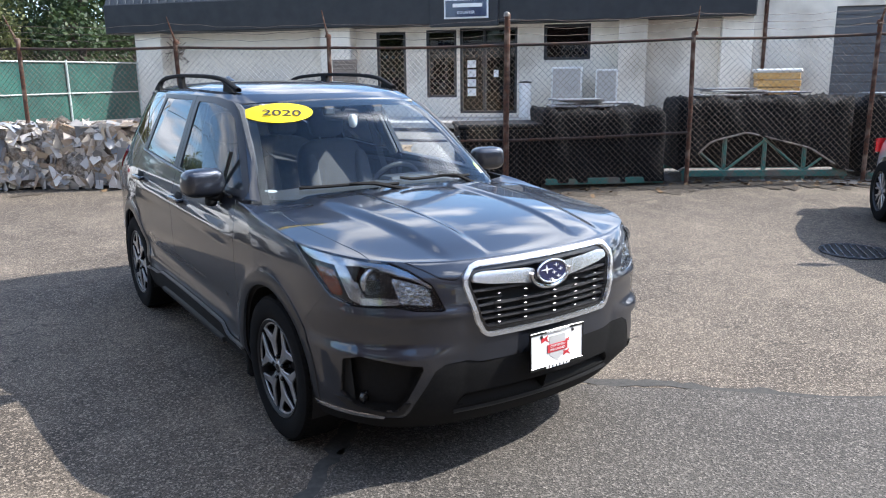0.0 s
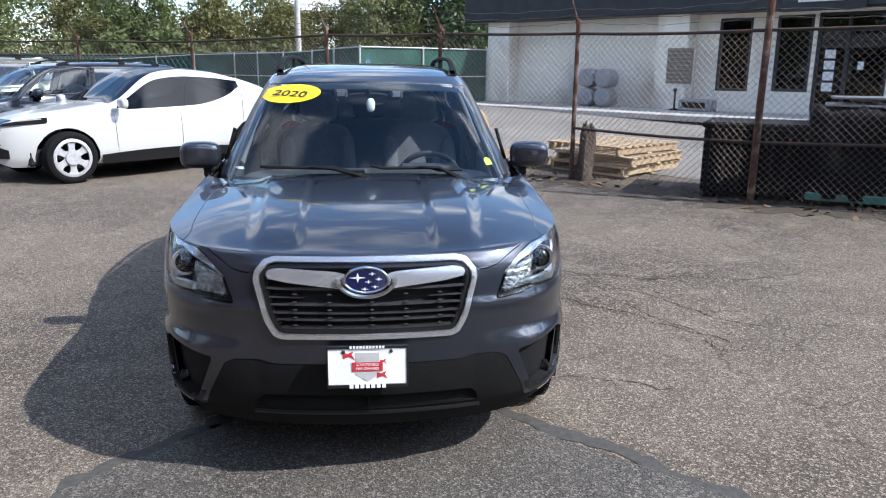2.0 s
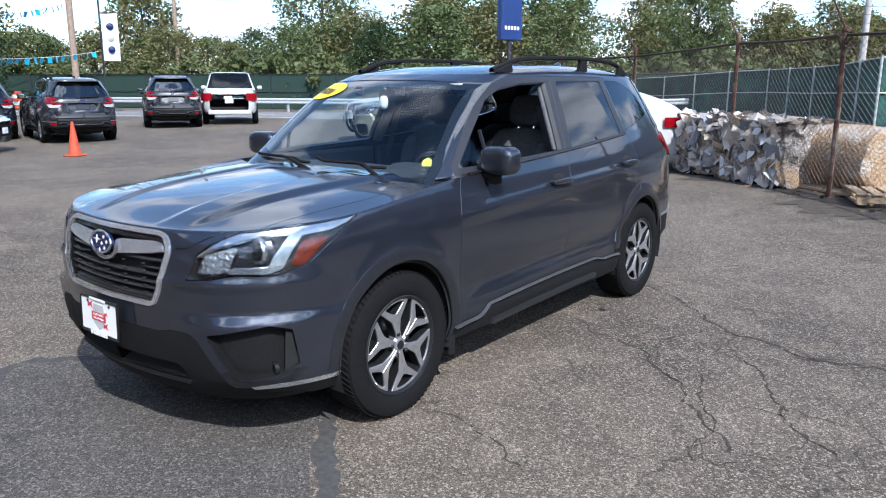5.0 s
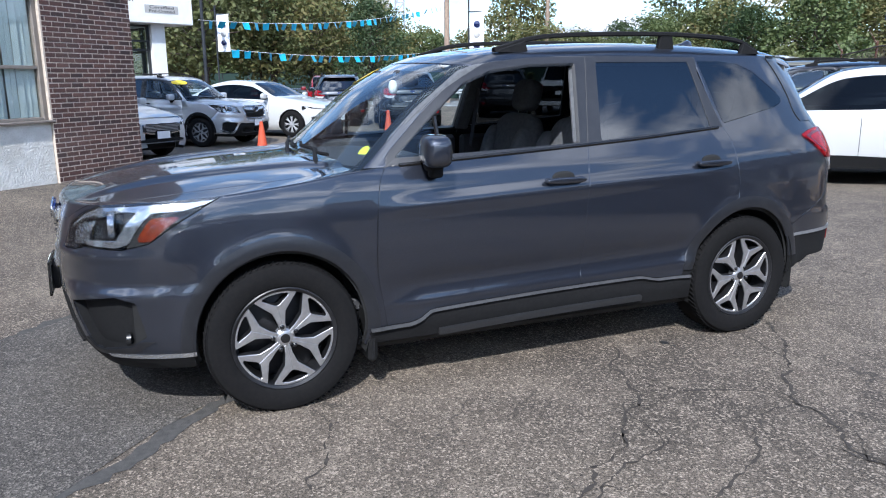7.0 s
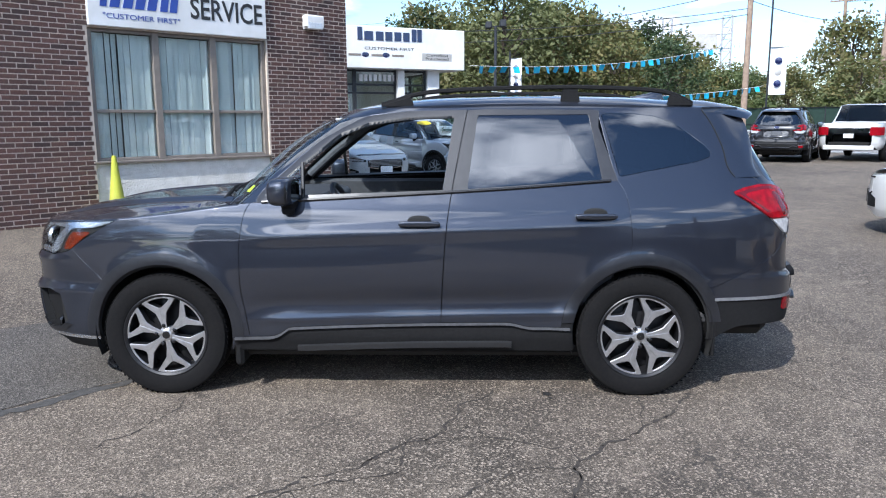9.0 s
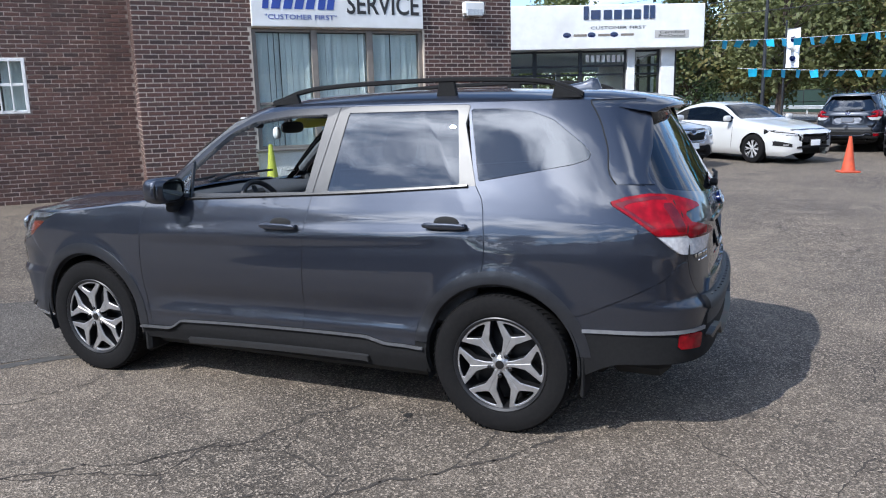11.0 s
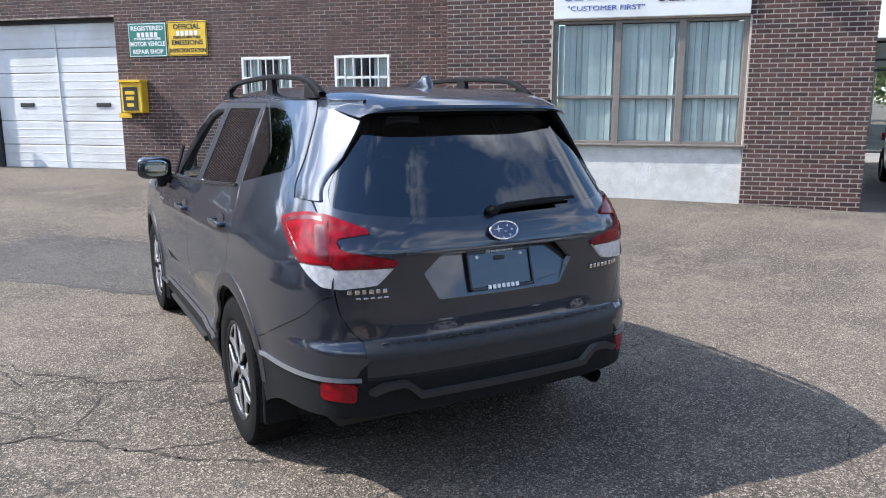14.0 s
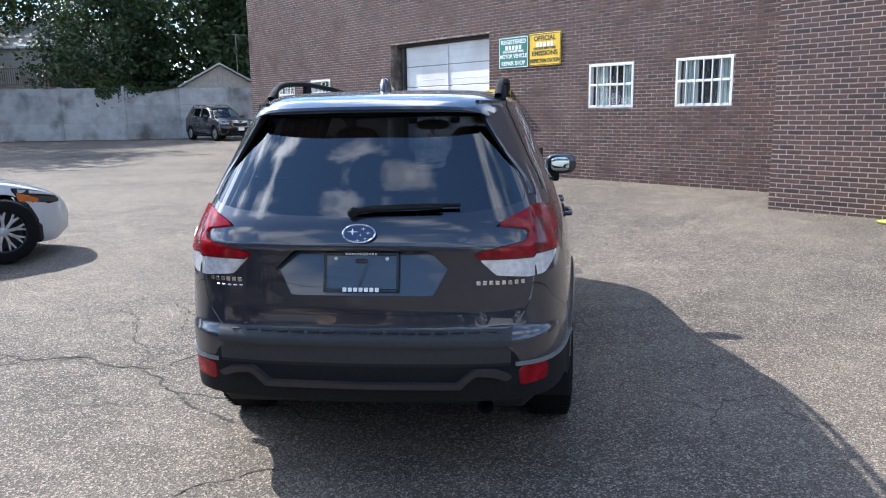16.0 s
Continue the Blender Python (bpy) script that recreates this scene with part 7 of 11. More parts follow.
AMBER = [(aa(y=-1.915), 0.932), (aa(y=-1.79), 0.936), (aa(y=-1.895), 0.832), (aa(y=-1.955), 0.832)]
INNER = [(aa(x=0.545), 0.805), (aa(x=0.565), 0.882), (aa(x=0.690), 0.925), (aa(x=0.668), 0.815)]
for sd in (1, -1):
    hl = panel("headlight", [carve(LOW, shrunk(f_head, 0.001)), ], M_LAMPIN, sd, lift=-0.055, hem=-0.052, label="headlight unit with projector and light guide")
    for nm, poly, mt, lf in (("light_guide", UPBAND, M_DRL, -0.010), ("light_guide", CBAND, M_DRL, -0.012), ("turn_lamp", AMBER, M_AMBER, -0.016), ("reflector", INNER, M_FACET, -0.024)):
        panel(nm, [carve(LOW, inside(poly, A, Z), shrunk(f_head, 0.004))], mt, sd, lift=lf, hem=0.03, parent=hl)
    p, n = on_sheet(LOW, 0.715, 0.885)
    m = Matrix.Translation((sd * 0.715, p.y + 0.035, 0.893)) @ Matrix.Rotation(radians(-90 - sd * 8), 4, "Z")
    g = Geo(); lathe(g, [(0.052, -0.045), (0.056, -0.030), (0.052, -0.020), (0.041, -0.022), (0.040, -0.04)], 32, m, False); part("projector_ring", g, M_DRL, hl)
    g = Geo(); lathe(g, [(0.041, -0.045), (0.038, -0.028), (0.027, -0.016), (0.014, -0.009), (0.0005, -0.007)], 28, m, False); part("projector_lens", g, M_GLOSSBLACK, hl)
    panel("lens", [carve(LOW, shrunk(f_head, 0.002)), ], M_LENS, sd, lift=-0.001, hem=0, parent=hl)

# grille
M_TRIM = surface("silver_trim", (0.54, 0.55, 0.57), (0.48, 0.49, 0.51), 8, 0.22, 0.75, bump=0, coat=0.6)
gr = panel("grille", [carve(LOW, shrunk(f_grille, 0.01))], M_DARK, lift=-0.05, hem=0, label="black slatted grille in a chrome frame")
panel("chrome_frame", [carve(LOW, shrunk(f_grille, 0.001), minus(shrunk(f_grille, 0.0185)))], M_TRIM, lift=0.010, hem=0.035, parent=gr)
panel("inner_frame", [carve(LOW, shrunk(f_grille, 0.0165), minus(shrunk(f_grille, 0.036)))], M_GLOSSBLACK, lift=-0.006, hem=0.04, parent=gr)
WING = [(0.075, 0.898), (0.12, 0.907), (0.33, 0.918), (0.366, 0.912), (0.380, 0.898), (0.374, 0.880), (0.30, 0.866), (0.13, 0.848), (0.085, 0.842)]
for sd in (1, -1):
    panel("wing_bar", [carve(LOW, all_of(inside(WING, X, Z), f_front))], M_TRIM, sd, lift=0.002, hem=0.03, parent=gr)
for k in range(6):
    zc = 0.690 + k * 0.0305
    panel("slat", [carve(LOW, f_front, shrunk(f_grille, 0.034), lambda V: 0.0052 - np.abs(V[:, Z] - zc), lambda V: np.maximum(np.abs(V[:, X]) - (0.10 if zc > 0.82 else -1), 0.845 + 0.05 * np.abs(V[:, X]) - V[:, Z]))], M_SLAT, lift=-0.012, hem=0.028, parent=gr)
for k in range(5):
    for x in (-0.27, -0.14, 0.02, 0.15, 0.28):
        if k == 4 and abs(x) < 0.1:
            continue
        p, n = on_sheet(LOW, x, 0.70)
        g = Geo(); cbox(g, (x, p.y + 0.012, 0.7015 + k * 0.0305), (0.016, 0.010, 0.004), 0.001); part("slat_tab", g, M_SLAT, gr)


def badge(m, w, h, parent):
    """An oval emblem: blue field, chrome rim and plain star shapes."""
    n = 40
    el = [(w / 2 * math.cos(2 * math.pi * k / n), h / 2 * math.sin(2 * math.pi * k / n)) for k in range(n)]
    g = Geo(); prism(g, el, -0.006, 0.010, m, 0.003); b = part("emblem", g, M_BLUE, parent, "oval blue and chrome emblem")
    g = Geo(); tube(g, [(x * 1.02, -0.006, z * 1.02) for x, z in el + el[:1]], 0.0055 * w / 0.17, 8, False, m); part("emblem_rim", g, M_CHROME, b)
    for x, z, s in ((-0.20, 0.06, 0.20), (0.14, 0.16, 0.09), (0.29, 0.02, 0.09), (0.20, -0.18, 0.09), (0.05, -0.05, 0.09), (-0.04, -0.24, 0.09)):
        g = Geo()
        for q in range(4):
            a = q * math.pi / 2
            ca, sa = math.cos(a), math.sin(a)
            tri = [(x * w + s * w * ca, z * w * 0.9 + s * h * sa), (x * w - s * w * 0.18 * sa, z * w * 0.9 + s * h * 0.18 * ca), (x * w + s * w * 0.18 * sa, z * w * 0.9 - s * h * 0.18 * ca)]
            prism(g, tri, -0.0085, -0.004, m)
        part("emblem_star", g, M_PAPER, b, smooth=0)
    return b


p, n = on_sheet(LOW, 0.0, 0.880)
n = Vector((0, -1, 0.12)).normalized()
badge(facing(Vector((0, p.y, 0.880)), n, 0.014), 0.160, 0.092, gr)
g = Geo(); tube(g, [(0.105 * math.cos(a), p.y - 0.006, 0.880 + 0.066 * math.sin(a)) for a in np.linspace(math.pi * 0.98, math.pi * 2.02, 24)], 0.011, 8); part("emblem_cradle", g, M_CHROME, gr)

# front number plate with the dealer's frame
pl_m = facing(Vector((0, -2.348, 0.553)), Vector((0, -1, 0.03)))
fp = part("number_plate", Geo(), M_PAPER, car, "white dealer plate with a red band in a black frame")
g = Geo(); cbox(g, (0, 0, 0), (0.300, 0.006, 0.150), 0.002, pl_m); part("plate", g, M_PAPER, fp)
g = Geo()
for sx in (-1, 1):
    cbox(g, (sx * 0.151, -0.001, 0), (0.006, 0.012, 0.160), 0.002, pl_m)
    cbox(g, (0, -0.001, sx * 0.0775), (0.308, 0.012, 0.013), 0.002, pl_m)
part("plate_frame", g, M_GLOSSBLACK, fp)
g = Geo(); prism(g, [(-0.045, 0.055), (0.045, 0.055), (0.045, -0.03), (0, -0.06), (-0.045, -0.03)], -0.0045, -0.003, pl_m); part("shield", g, surface("pale_grey_print", (0.5, 0.5, 0.5), bump=0), fp, smooth=0)
g = Geo(); cbox(g, (0.0, -0.005, 0.0), (0.115, 0.002, 0.036), 0, pl_m); part("red_band", g, M_REDPRINT, fp)
for wd, z in (("CERTIFIED", 0.008), ("PRE-OWNED", -0.008)):
    text_mesh(wd, 0.014, 0.085, M_PAPER, fp, pl_m @ pose(0, -0.0065, z), 0.0004)
for x, z, s in ((-0.07, 0.045, 0.022), (0.055, -0.035, 0.02), (0.06, 0.02, 0.012)):
    g = Geo(); prism(g, [(x - s, z - s * 0.6), (x, z - s * 0.2), (x + s, z - s * 0.7), (x + s * 0.5, z + s * 0.1), (x + s * 0.8, z + s * 0.8), (x - s * 0.2, z + s * 0.3), (x - s, z + s * 0.6)], -0.0045, -0.003, pl_m); part("red_mark", g, M_REDPRINT, fp, smooth=0)
for k in range(7):
    g = Geo(); cbox(g, (-0.062 + k * 0.0205, -0.008, -0.077), (0.015, 0.003, 0.016), 0.001, pl_m); part("name_bar", g, M_PAPER, fp)
for k in range(11):
    g = Geo(); cbox(g, (-0.062 + k * 0.0122, -0.008, 0.078), (0.008, 0.003, 0.009), 0, pl_m); part("name_bar", g, M_PAPER, fp)
g = Geo(); cbox(g, (0, 0.022, 0), (0.20, 0.035, 0.12), 0.004, pl_m); part("bracket", g, M_PLAST, fp)
for x in (-0.09, 0.09):
    g = Geo(); lathe(g, [(0.007, -0.002), (0.007, 0.002), (0.003, 0.004)], 10, pl_m @ pose(x, -0.004, 0.06, 0, 0, -90)); part("screw", g, M_INK, fp)

# fog pockets, lower intake, trim lines
for sd in (1, -1):
    fk = panel("fog_pocket", [carve(LOW, f_fog)], M_PLAST, sd, lift=-0.048, hem=-0.048, label="black plastic fog lamp pocket")
    p, n = on_sheet(LOW, 0.745, 0.400)
    m = Matrix.Translation((sd * 0.745, p.y + 0.066, 0.395)) @ Matrix.Rotation(radians(-90 - sd * 15), 4, "Z")
    g = Geo(); lathe(g, [(0.034, -0.03), (0.034, -0.012), (0.029, -0.010), (0.027, -0.018), (0.0005, -0.012)], 22, m, False); part("fog_cap", g, M_GLOSSBLACK, fk)
    panel("fog_trim", [carve(LOW, lambda V: f_fog(V) + 0.020, minus(f_fog, 0.002), lambda V: 0.40 - V[:, Z], f_bump)], M_ALLOYDARK, sd, lift=0.006, hem=0.02)
    panel("chin_strip", [carve(LOW, lambda V: V[:, Z] - 0.320, lambda V: 0.338 - V[:, Z], lambda V: -1.70 - V[:, Y], lambda V: np.abs(V[:, X]) - 0.715, f_arch)], M_TRIM, sd, lift=0.006, hem=0.012)
panel("mouth", [carve(LOW, f_mouth)], M_DARK, lift=-0.06, hem=-0.06)

# door handles, mirrors
for sd in (1, -1):
    for y0, y1, z0, z1 in ((-0.045, 0.185, 0.978, 0.990), (0.915, 1.145, 1.016, 1.030)):
        ym, zm = (y0 + y1) / 2, (z0 + z1) / 2
        xs = float(W_Z(zm))
        hd = part("door_handle", Geo(), M_PAINT, car)
        # dark pad painted as the shade in the hollow behind the grip
        g = Geo(); pad(g, (sd * (xs - 0.004), ym, zm + 0.004), (0.020, 0.135, 0.078), 2.4); part("recess", g, M_DARK, hd)
        g = Geo(); pad(g, (sd * (xs + 0.034), ym, zm), (0.022, y1 - y0, 0.032), 3.2); part("grip", g, M_PAINT, hd)
        for yy in (y0 + 0.022, y1 - 0.022):
            g = Geo(); pad(g, (sd * (xs + 0.016), yy, zm), (0.045, 0.034, 0.026), 3.0); part("grip_foot", g, M_PAINT, hd)
    mr = part("wing_mirror", Geo(), M_PAINT, car)
    mm = Matrix.Translation((sd * 0.945, -0.655, 1.165)) @ Matrix.Rotation(radians(-sd * 10), 4, "Z")
    g = Geo()
    pad(g, (0, 0, 0), (0.225, 0.135, 0.150), 3.4, mm, 28, 16)
    v, f = clipped(g.v, g.f, lambda x, y, z: -0.600 - y)
    g = Geo(); g.add(v, f); part("cap", g, M_PAINT, mr)
    g = Geo(); pad(g, (0, 0.046, 0), (0.205, 0.022, 0.132), 3.2, mm); part("surround", g, M_PLAST, mr)
    g = Geo(); pad(g, (0, 0.054, 0), (0.182, 0.012, 0.112), 3.2, mm); part("mirror_glass", g, M_MIRROR, mr)
    g = Geo(); pad(g, (sd * 0.880, -0.640, 1.095), (0.115, 0.085, 0.070), 3.0); pad(g, (sd * 0.905, -0.640, 1.060), (0.06, 0.07, 0.05), 3.0); part("arm", g, M_PLAST, mr)

# roof rails, aerial fin, spoiler
for sd in (1, -1):
    rl = part("roof_rail", Geo(), M_PLAST, car)
    ys = np.linspace(-0.16, 1.62, 44)
    zk = curve([(-0.16, 1.628), (-0.08, 1.650), (0.02, 1.680), (0.15, 1.700), (0.45, 1.715), (0.9, 1.722), (1.3, 1.710), (1.45, 1.695), (1.55, 1.665), (1.62, 1.630)])
    pts = [(sd * (0.560 - 0.025 * ((q - 0.7) / 0.9) ** 2), float(q), float(zk(q))) for q in ys]
    g = Geo()
    vs, fs = [], []
    for p in pts:
        hw, hh = 0.017, 0.013
        for k in range(8):
            a = 2 * math.pi * (k + 0.5) / 8
            vs.append((p[0] + hw * math.copysign(abs(math.cos(a)) ** 0.6, math.cos(a)), p[1], p[2] + hh * math.copysign(abs(math.sin(a)) ** 0.6, math.sin(a))))
    for i in range(len(pts) - 1):
        for k in range(8):
            fs.append((i * 8 + k, i * 8 + (k + 1) % 8, (i + 1) * 8 + (k + 1) % 8, (i + 1) * 8 + k))
    fs = [tuple(reversed(q)) for q in fs]
    g.add(vs, fs); part("bar", g, M_PLAST, rl)
    for y0, y1 in ((-0.14, 0.01), (0.88, 0.96), (1.49, 1.60)):
        g = Geo()
        zt = [float(zk(y0)), float(zk(y1))]
        prism(g, [(y0 - 0.02, 1.615), (y1 + 0.02, 1.615), (y1, zt[1] - 0.004), (y0, zt[0] - 0.004)], -0.013, 0.013, Matrix.Translation((sd * 0.556, 0, 0)) @ Matrix.Rotation(radians(90), 4, "Z"), 0.003)
        part("foot", g, M_PLAST, rl)
g = Geo(); vs, fs = [], []
for k, (y, w, z) in enumerate(((1.36, 0.004, 1.668), (1.42, 0.022, 1.688), (1.50, 0.028, 1.703), (1.545, 0.028, 1.724), (1.575, 0.024, 1.718), (1.60, 0.016, 1.662))):
    for s in range(7):
        a = math.pi * s / 6
        vs.append((w * math.cos(a), y, 1.655 + (z - 1.655) * math.sin(a) ** 0.7))
for i in range(5):
    for s in range(6):
        fs.append((i * 7 + s, (i + 1) * 7 + s, (i + 1) * 7 + s + 1, i * 7 + s + 1))
g.add(vs, fs); part("aerial_fin", g, M_PAINT, car, smooth=60)
g = Geo(); vs, fs = [], []
nx = 30
prof = [(1.60, 0.002), (1.74, 0.008), (1.88, 0.012), (2.00, 0.006), (2.055, -0.010), (2.060, -0.022), (2.045, -0.034), (1.96, -0.045), (1.90, -0.060)]
for i in range(nx + 1):
    x = -0.575 + 1.15 * i / nx
    e = abs(x) / 0.575
    for y, dz in prof:
        back = max(0, (y - 1.6) / 0.45)
        yy = y - (0.075 * e ** 5 + 0.03 * e * e) * back
        zr = float(ROOF_Z(min(yy, 1.95))) - 0.014 * (x / 0.6) ** 2 - 0.055 * e ** 9
        tail_drop = 0.036 * max(0.0, (yy - 1.7) / 0.35)
        vs.append((x * (1 - 0.12 * back ** 1.4), yy, zr + dz * (1 - e ** 8) - tail_drop + 0.004))
m_ = len(prof)
for i in range(nx):
    for k in range(m_ - 1):
        fs.append((i * m_ + k, (i + 1) * m_ + k, (i + 1) * m_ + k + 1, i * m_ + k + 1))
for i in (0, nx):
    q = tuple(i * m_ + k for k in range(m_))
    fs.append(q if i == 0 else tuple(reversed(q)))
g.add(vs, fs); part("roof_spoiler", g, M_PAINT, car, smooth=40)
g = Geo(); cbox(g, (0, 2.032, 1.573), (0.20, 0.02, 0.016), 0.004); part("brake_light", g, M_REDLENS, car)
def fitted(V, a, b, c, pa, pb, pick):
    """Value of column c of a sheet at (pa, pb) in columns a and b, from a plane through its nearest points."""
    q = V[pick]
    q = q[np.argsort((q[:, a] - pa) ** 2 + (q[:, b] - pb) ** 2)[:9]]
    k = np.linalg.lstsq(np.c_[np.ones(9), q[:, a] - pa, q[:, b] - pb], q[:, c], rcond=None)[0]
    return float(k[0])


# fins beside the rear window: painted outside, black towards the glass
NF = 18
for sd in (1, -1):
    outer, lining = Geo(), Geo()
    for k in range(NF + 1):
        f = k / NF
        z = 1.222 + 0.385 * f
        zs = min(z, 1.585)
        xe = float(RX(zs)) + 0.022
        ys = fitted(UP.v, X, Z, Y, xe, zs, UP.v[:, Y] > 1.7)
        reach = 0.014 + 0.072 * smoothstep(0.0, 1.0, f)
        row = []
        for dy, out in ((-0.150, 0.001), (-0.100, 0.006), (-0.050, 0.009)):
            row.append((fitted(UP.v, Y, Z, X, ys + dy, zs, UP.v[:, X] > 0.40) + out, ys + dy))
        row += [(xe + 0.010 - 0.012 * f, ys + 0.3 * reach), (xe + 0.002 - 0.024 * f, ys + 0.8 * reach), (xe - 0.004 - 0.030 * f, ys + reach)]
        outer.v += [(sd * x, y, z) for x, y in row]
        lining.v += [(sd * x, y, z) for x, y in (row[-1], (xe - 0.014 - 0.036 * f, ys + 0.93 * reach), (xe - 0.022 - 0.022 * f, ys + 0.35 * reach), (xe - 0.040, ys - 0.012))]
    for g, w in ((outer, 6), (lining, 4)):
        for k in range(NF):
            for c in range(w - 1):
                q = (w * k + c, w * k + c + 1, w * k + w + c + 1, w * k + w + c)
                g.f.append(q if sd > 0 else tuple(reversed(q)))
    g = Geo(); tube(g, [outer.v[6 * k] for k in range(NF + 1)], 0.0035, 6); part("tailgate_seam", g, M_DARK, car)
    fin = part("spoiler_fin", outer, M_PAINT, car, smooth=70)
    part("fin_lining", lining, M_PLAST, fin, smooth=70)
panel("window_top_band", [carve(UP, lambda V: V[:, Y] - 1.75, lambda V: V[:, Z] - 1.545, lambda V: 0.52 - np.abs(V[:, X]))], M_GLOSSBLACK, lift=0.002, hem=0)

# tail fittings
badge(facing(Vector((0, float(YR_Z(1.085)) + 0.002, 1.085)), Vector((0, 1, 0.30)), 0.010), 0.128, 0.070, car)
rp_m = facing(Vector((0, float(YR_Z(0.928)) - 0.020, 0.928)), Vector((0, 0.955, 0.27)))
rp = part("rear_plate", Geo(), M_GLOSSBLACK, car, "empty dark plate holder with white lettering bars")
g = Geo(); cbox(g, (0, 0.004, 0), (0.300, 0.006, 0.150), 0.002, rp_m); part("plate", g, M_PAINT, rp)
g = Geo()
for sx in (-1, 1):
    cbox(g, (sx * 0.149, -0.001, 0), (0.010, 0.012, 0.160), 0.002, rp_m)
    cbox(g, (0, -0.001, sx * 0.0745), (0.308, 0.012, 0.014), 0.002, rp_m)
part("plate_frame", g, M_GLOSSBLACK, rp)
for k in range(7):
    g = Geo(); cbox(g, (-0.066 + k * 0.022, -0.009, -0.071), (0.016, 0.003, 0.017), 0.001, rp_m); part("name_bar", g, M_PAPER, rp)
for k in range(11):
    g = Geo(); cbox(g, (-0.06 + k * 0.012, -0.009, 0.073), (0.008, 0.003, 0.009), 0, rp_m); part("name_bar", g, M_PAPER, rp)
for x in (-0.105, 0.105):
    g = Geo(); lathe(g, [(0.008, -0.002), (0.008, 0.002), (0.004, 0.005)], 10, rp_m @ pose(x, 0.0, 0.055, 0, 0, -90)); part("screw", g, M_PAPER, rp)
g = Geo(); cbox(g, (0.0, 0.0, 0.045), (0.05, 0.01, 0.018), 0.003, rp_m); part("catch", g, M_INK, rp)
for x0, x1, z, h, nn in ((0.50, 0.655, 0.893, 0.018, 6), (-0.66, -0.46, 0.886, 0.019, 8), (0.495, 0.625, 0.868, 0.008, 5)):
    lt = part("name_badge", Geo(), M_CHROME, car, "chrome badge of plain bars")
    for k in range(nn):
        x = x0 + (x1 - x0) * (k + 0.5) / nn
        p, n = on_sheet(LOW, x, z, True)
        g = Geo(); cbox(g, (0, 0, 0), (abs(x1 - x0) / nn * 0.70, 0.004, h), 0.002, facing(Vector((x, p.y, z)), n, 0.003)); part("bar", g, M_CHROME, lt)
# garnish under the emblem
panel("garnish", [carve(LOW, f_rear, lambda V: V[:, Z] - 1.022, lambda V: 1.036 - V[:, Z], lambda V: 0.43 - np.abs(V[:, X]))], M_PAINT, lift=0.012, hem=0.012)
wp = part("rear_wiper", Geo(), M_PLAST, car)
g = Geo(); p0 = Vector((0.03, 2.198, 1.168)); tube(g, [p0, p0 + Vector((-0.05, 0.0, 0.012)), p0 + Vector((-0.22, -0.006, 0.018)), p0 + Vector((-0.36, -0.012, 0.020))], [0.016, 0.012, 0.009, 0.007], 8); part("arm", g, M_PLAST, wp)
g = Geo(); tube(g, [p0 + Vector((-0.06, -0.004, 0.020)), p0 + Vector((-0.25, -0.012, 0.028)), p0 + Vector((-0.43, -0.035, 0.026))], 0.008, 6); part("blade", g, M_PLAST, wp)
g = Geo(); lathe(g, [(0.020, -0.02), (0.020, 0.012), (0.012, 0.018)], 14, Matrix.Translation(p0) @ Matrix.Rotation(radians(90), 4, "Z")); part("pivot", g, M_PLAST, wp)
panel("lip_strip", [carve(LOW, f_front, lambda V: V[:, Z] - 0.320, lambda V: 0.328 - V[:, Z], lambda V: 0.45 - np.abs(V[:, X]))], M_BUMPER, lift=0.012, hem=0.02)
# bumper trim, exhaust
DIFF = [(0.0, 0.487), (0.385, 0.487), (0.42, 0.520), (0.455, 0.545), (0.545, 0.540), (0.60, 0.515), (0.58, 0.495), (0.53, 0.515), (0.46, 0.522), (0.42, 0.488), (0.40, 0.466), (0.0, 0.466)]
panel("bumper_trim", [carve(LOW, all_of(inside([(-0.2, 0.487)] + DIFF[1:-1] + [(-0.2, 0.466)], X, Z), f_rear))], M_ARCH, lift=0.030, hem=0.030)
panel("bumper_ledge", [carve(LOW, f_rear, lambda V: V[:, Z] - 0.632, lambda V: 0.648 - V[:, Z], lambda V: 0.57 - np.abs(V[:, X]))], M_BUMPER, lift=0.016, hem=0.016)
panel("bumper_ledge", [carve(LOW, f_rear, lambda V: V[:, Z] - 0.552, lambda V: 0.566 - V[:, Z], lambda V: 0.60 - np.abs(V[:, X]))], M_DARK, lift=0.003, hem=0)
for sd in (1, -1):
    panel("bumper_side_strip", [carve(LOW, lambda V: V[:, Y] - 1.70, lambda V: V[:, X] - 0.62, lambda V: V[:, Z] - 0.549, lambda V: 0.564 - V[:, Z], f_arch)], M_STRIP, sd, lift=0.010, hem=0.012)
g = Geo(); tube(g, [(-0.50, 1.9, 0.36), (-0.50, 2.18, 0.385), (-0.50, 2.235, 0.38)], 0.035, 16, False); part("exhaust", g, M_ALLOYDARK, car)

# glass stickers and wipers
f_el = lambda V: 1 - np.hypot((V[:, X] - 0.442) / 0.178, (V[:, Z] - 1.503 + 0.06 * (V[:, X] - 0.442)) / 0.049)
st = panel("year_sticker", [carve(UP, lambda V: -0.2 - V[:, Y], f_el)], M_YELLOW, -1, lift=0.002, hem=0, label="yellow oval sticker with the model year")
p, n = on_sheet(UP, -0.442, 1.503)
text_mesh("2020", 0.085, 0.215, M_INK, st, facing(p, n, 0.0045) @ pose(0, 0, 0, 0, 4, 0), 0.0005, "", 0.001)
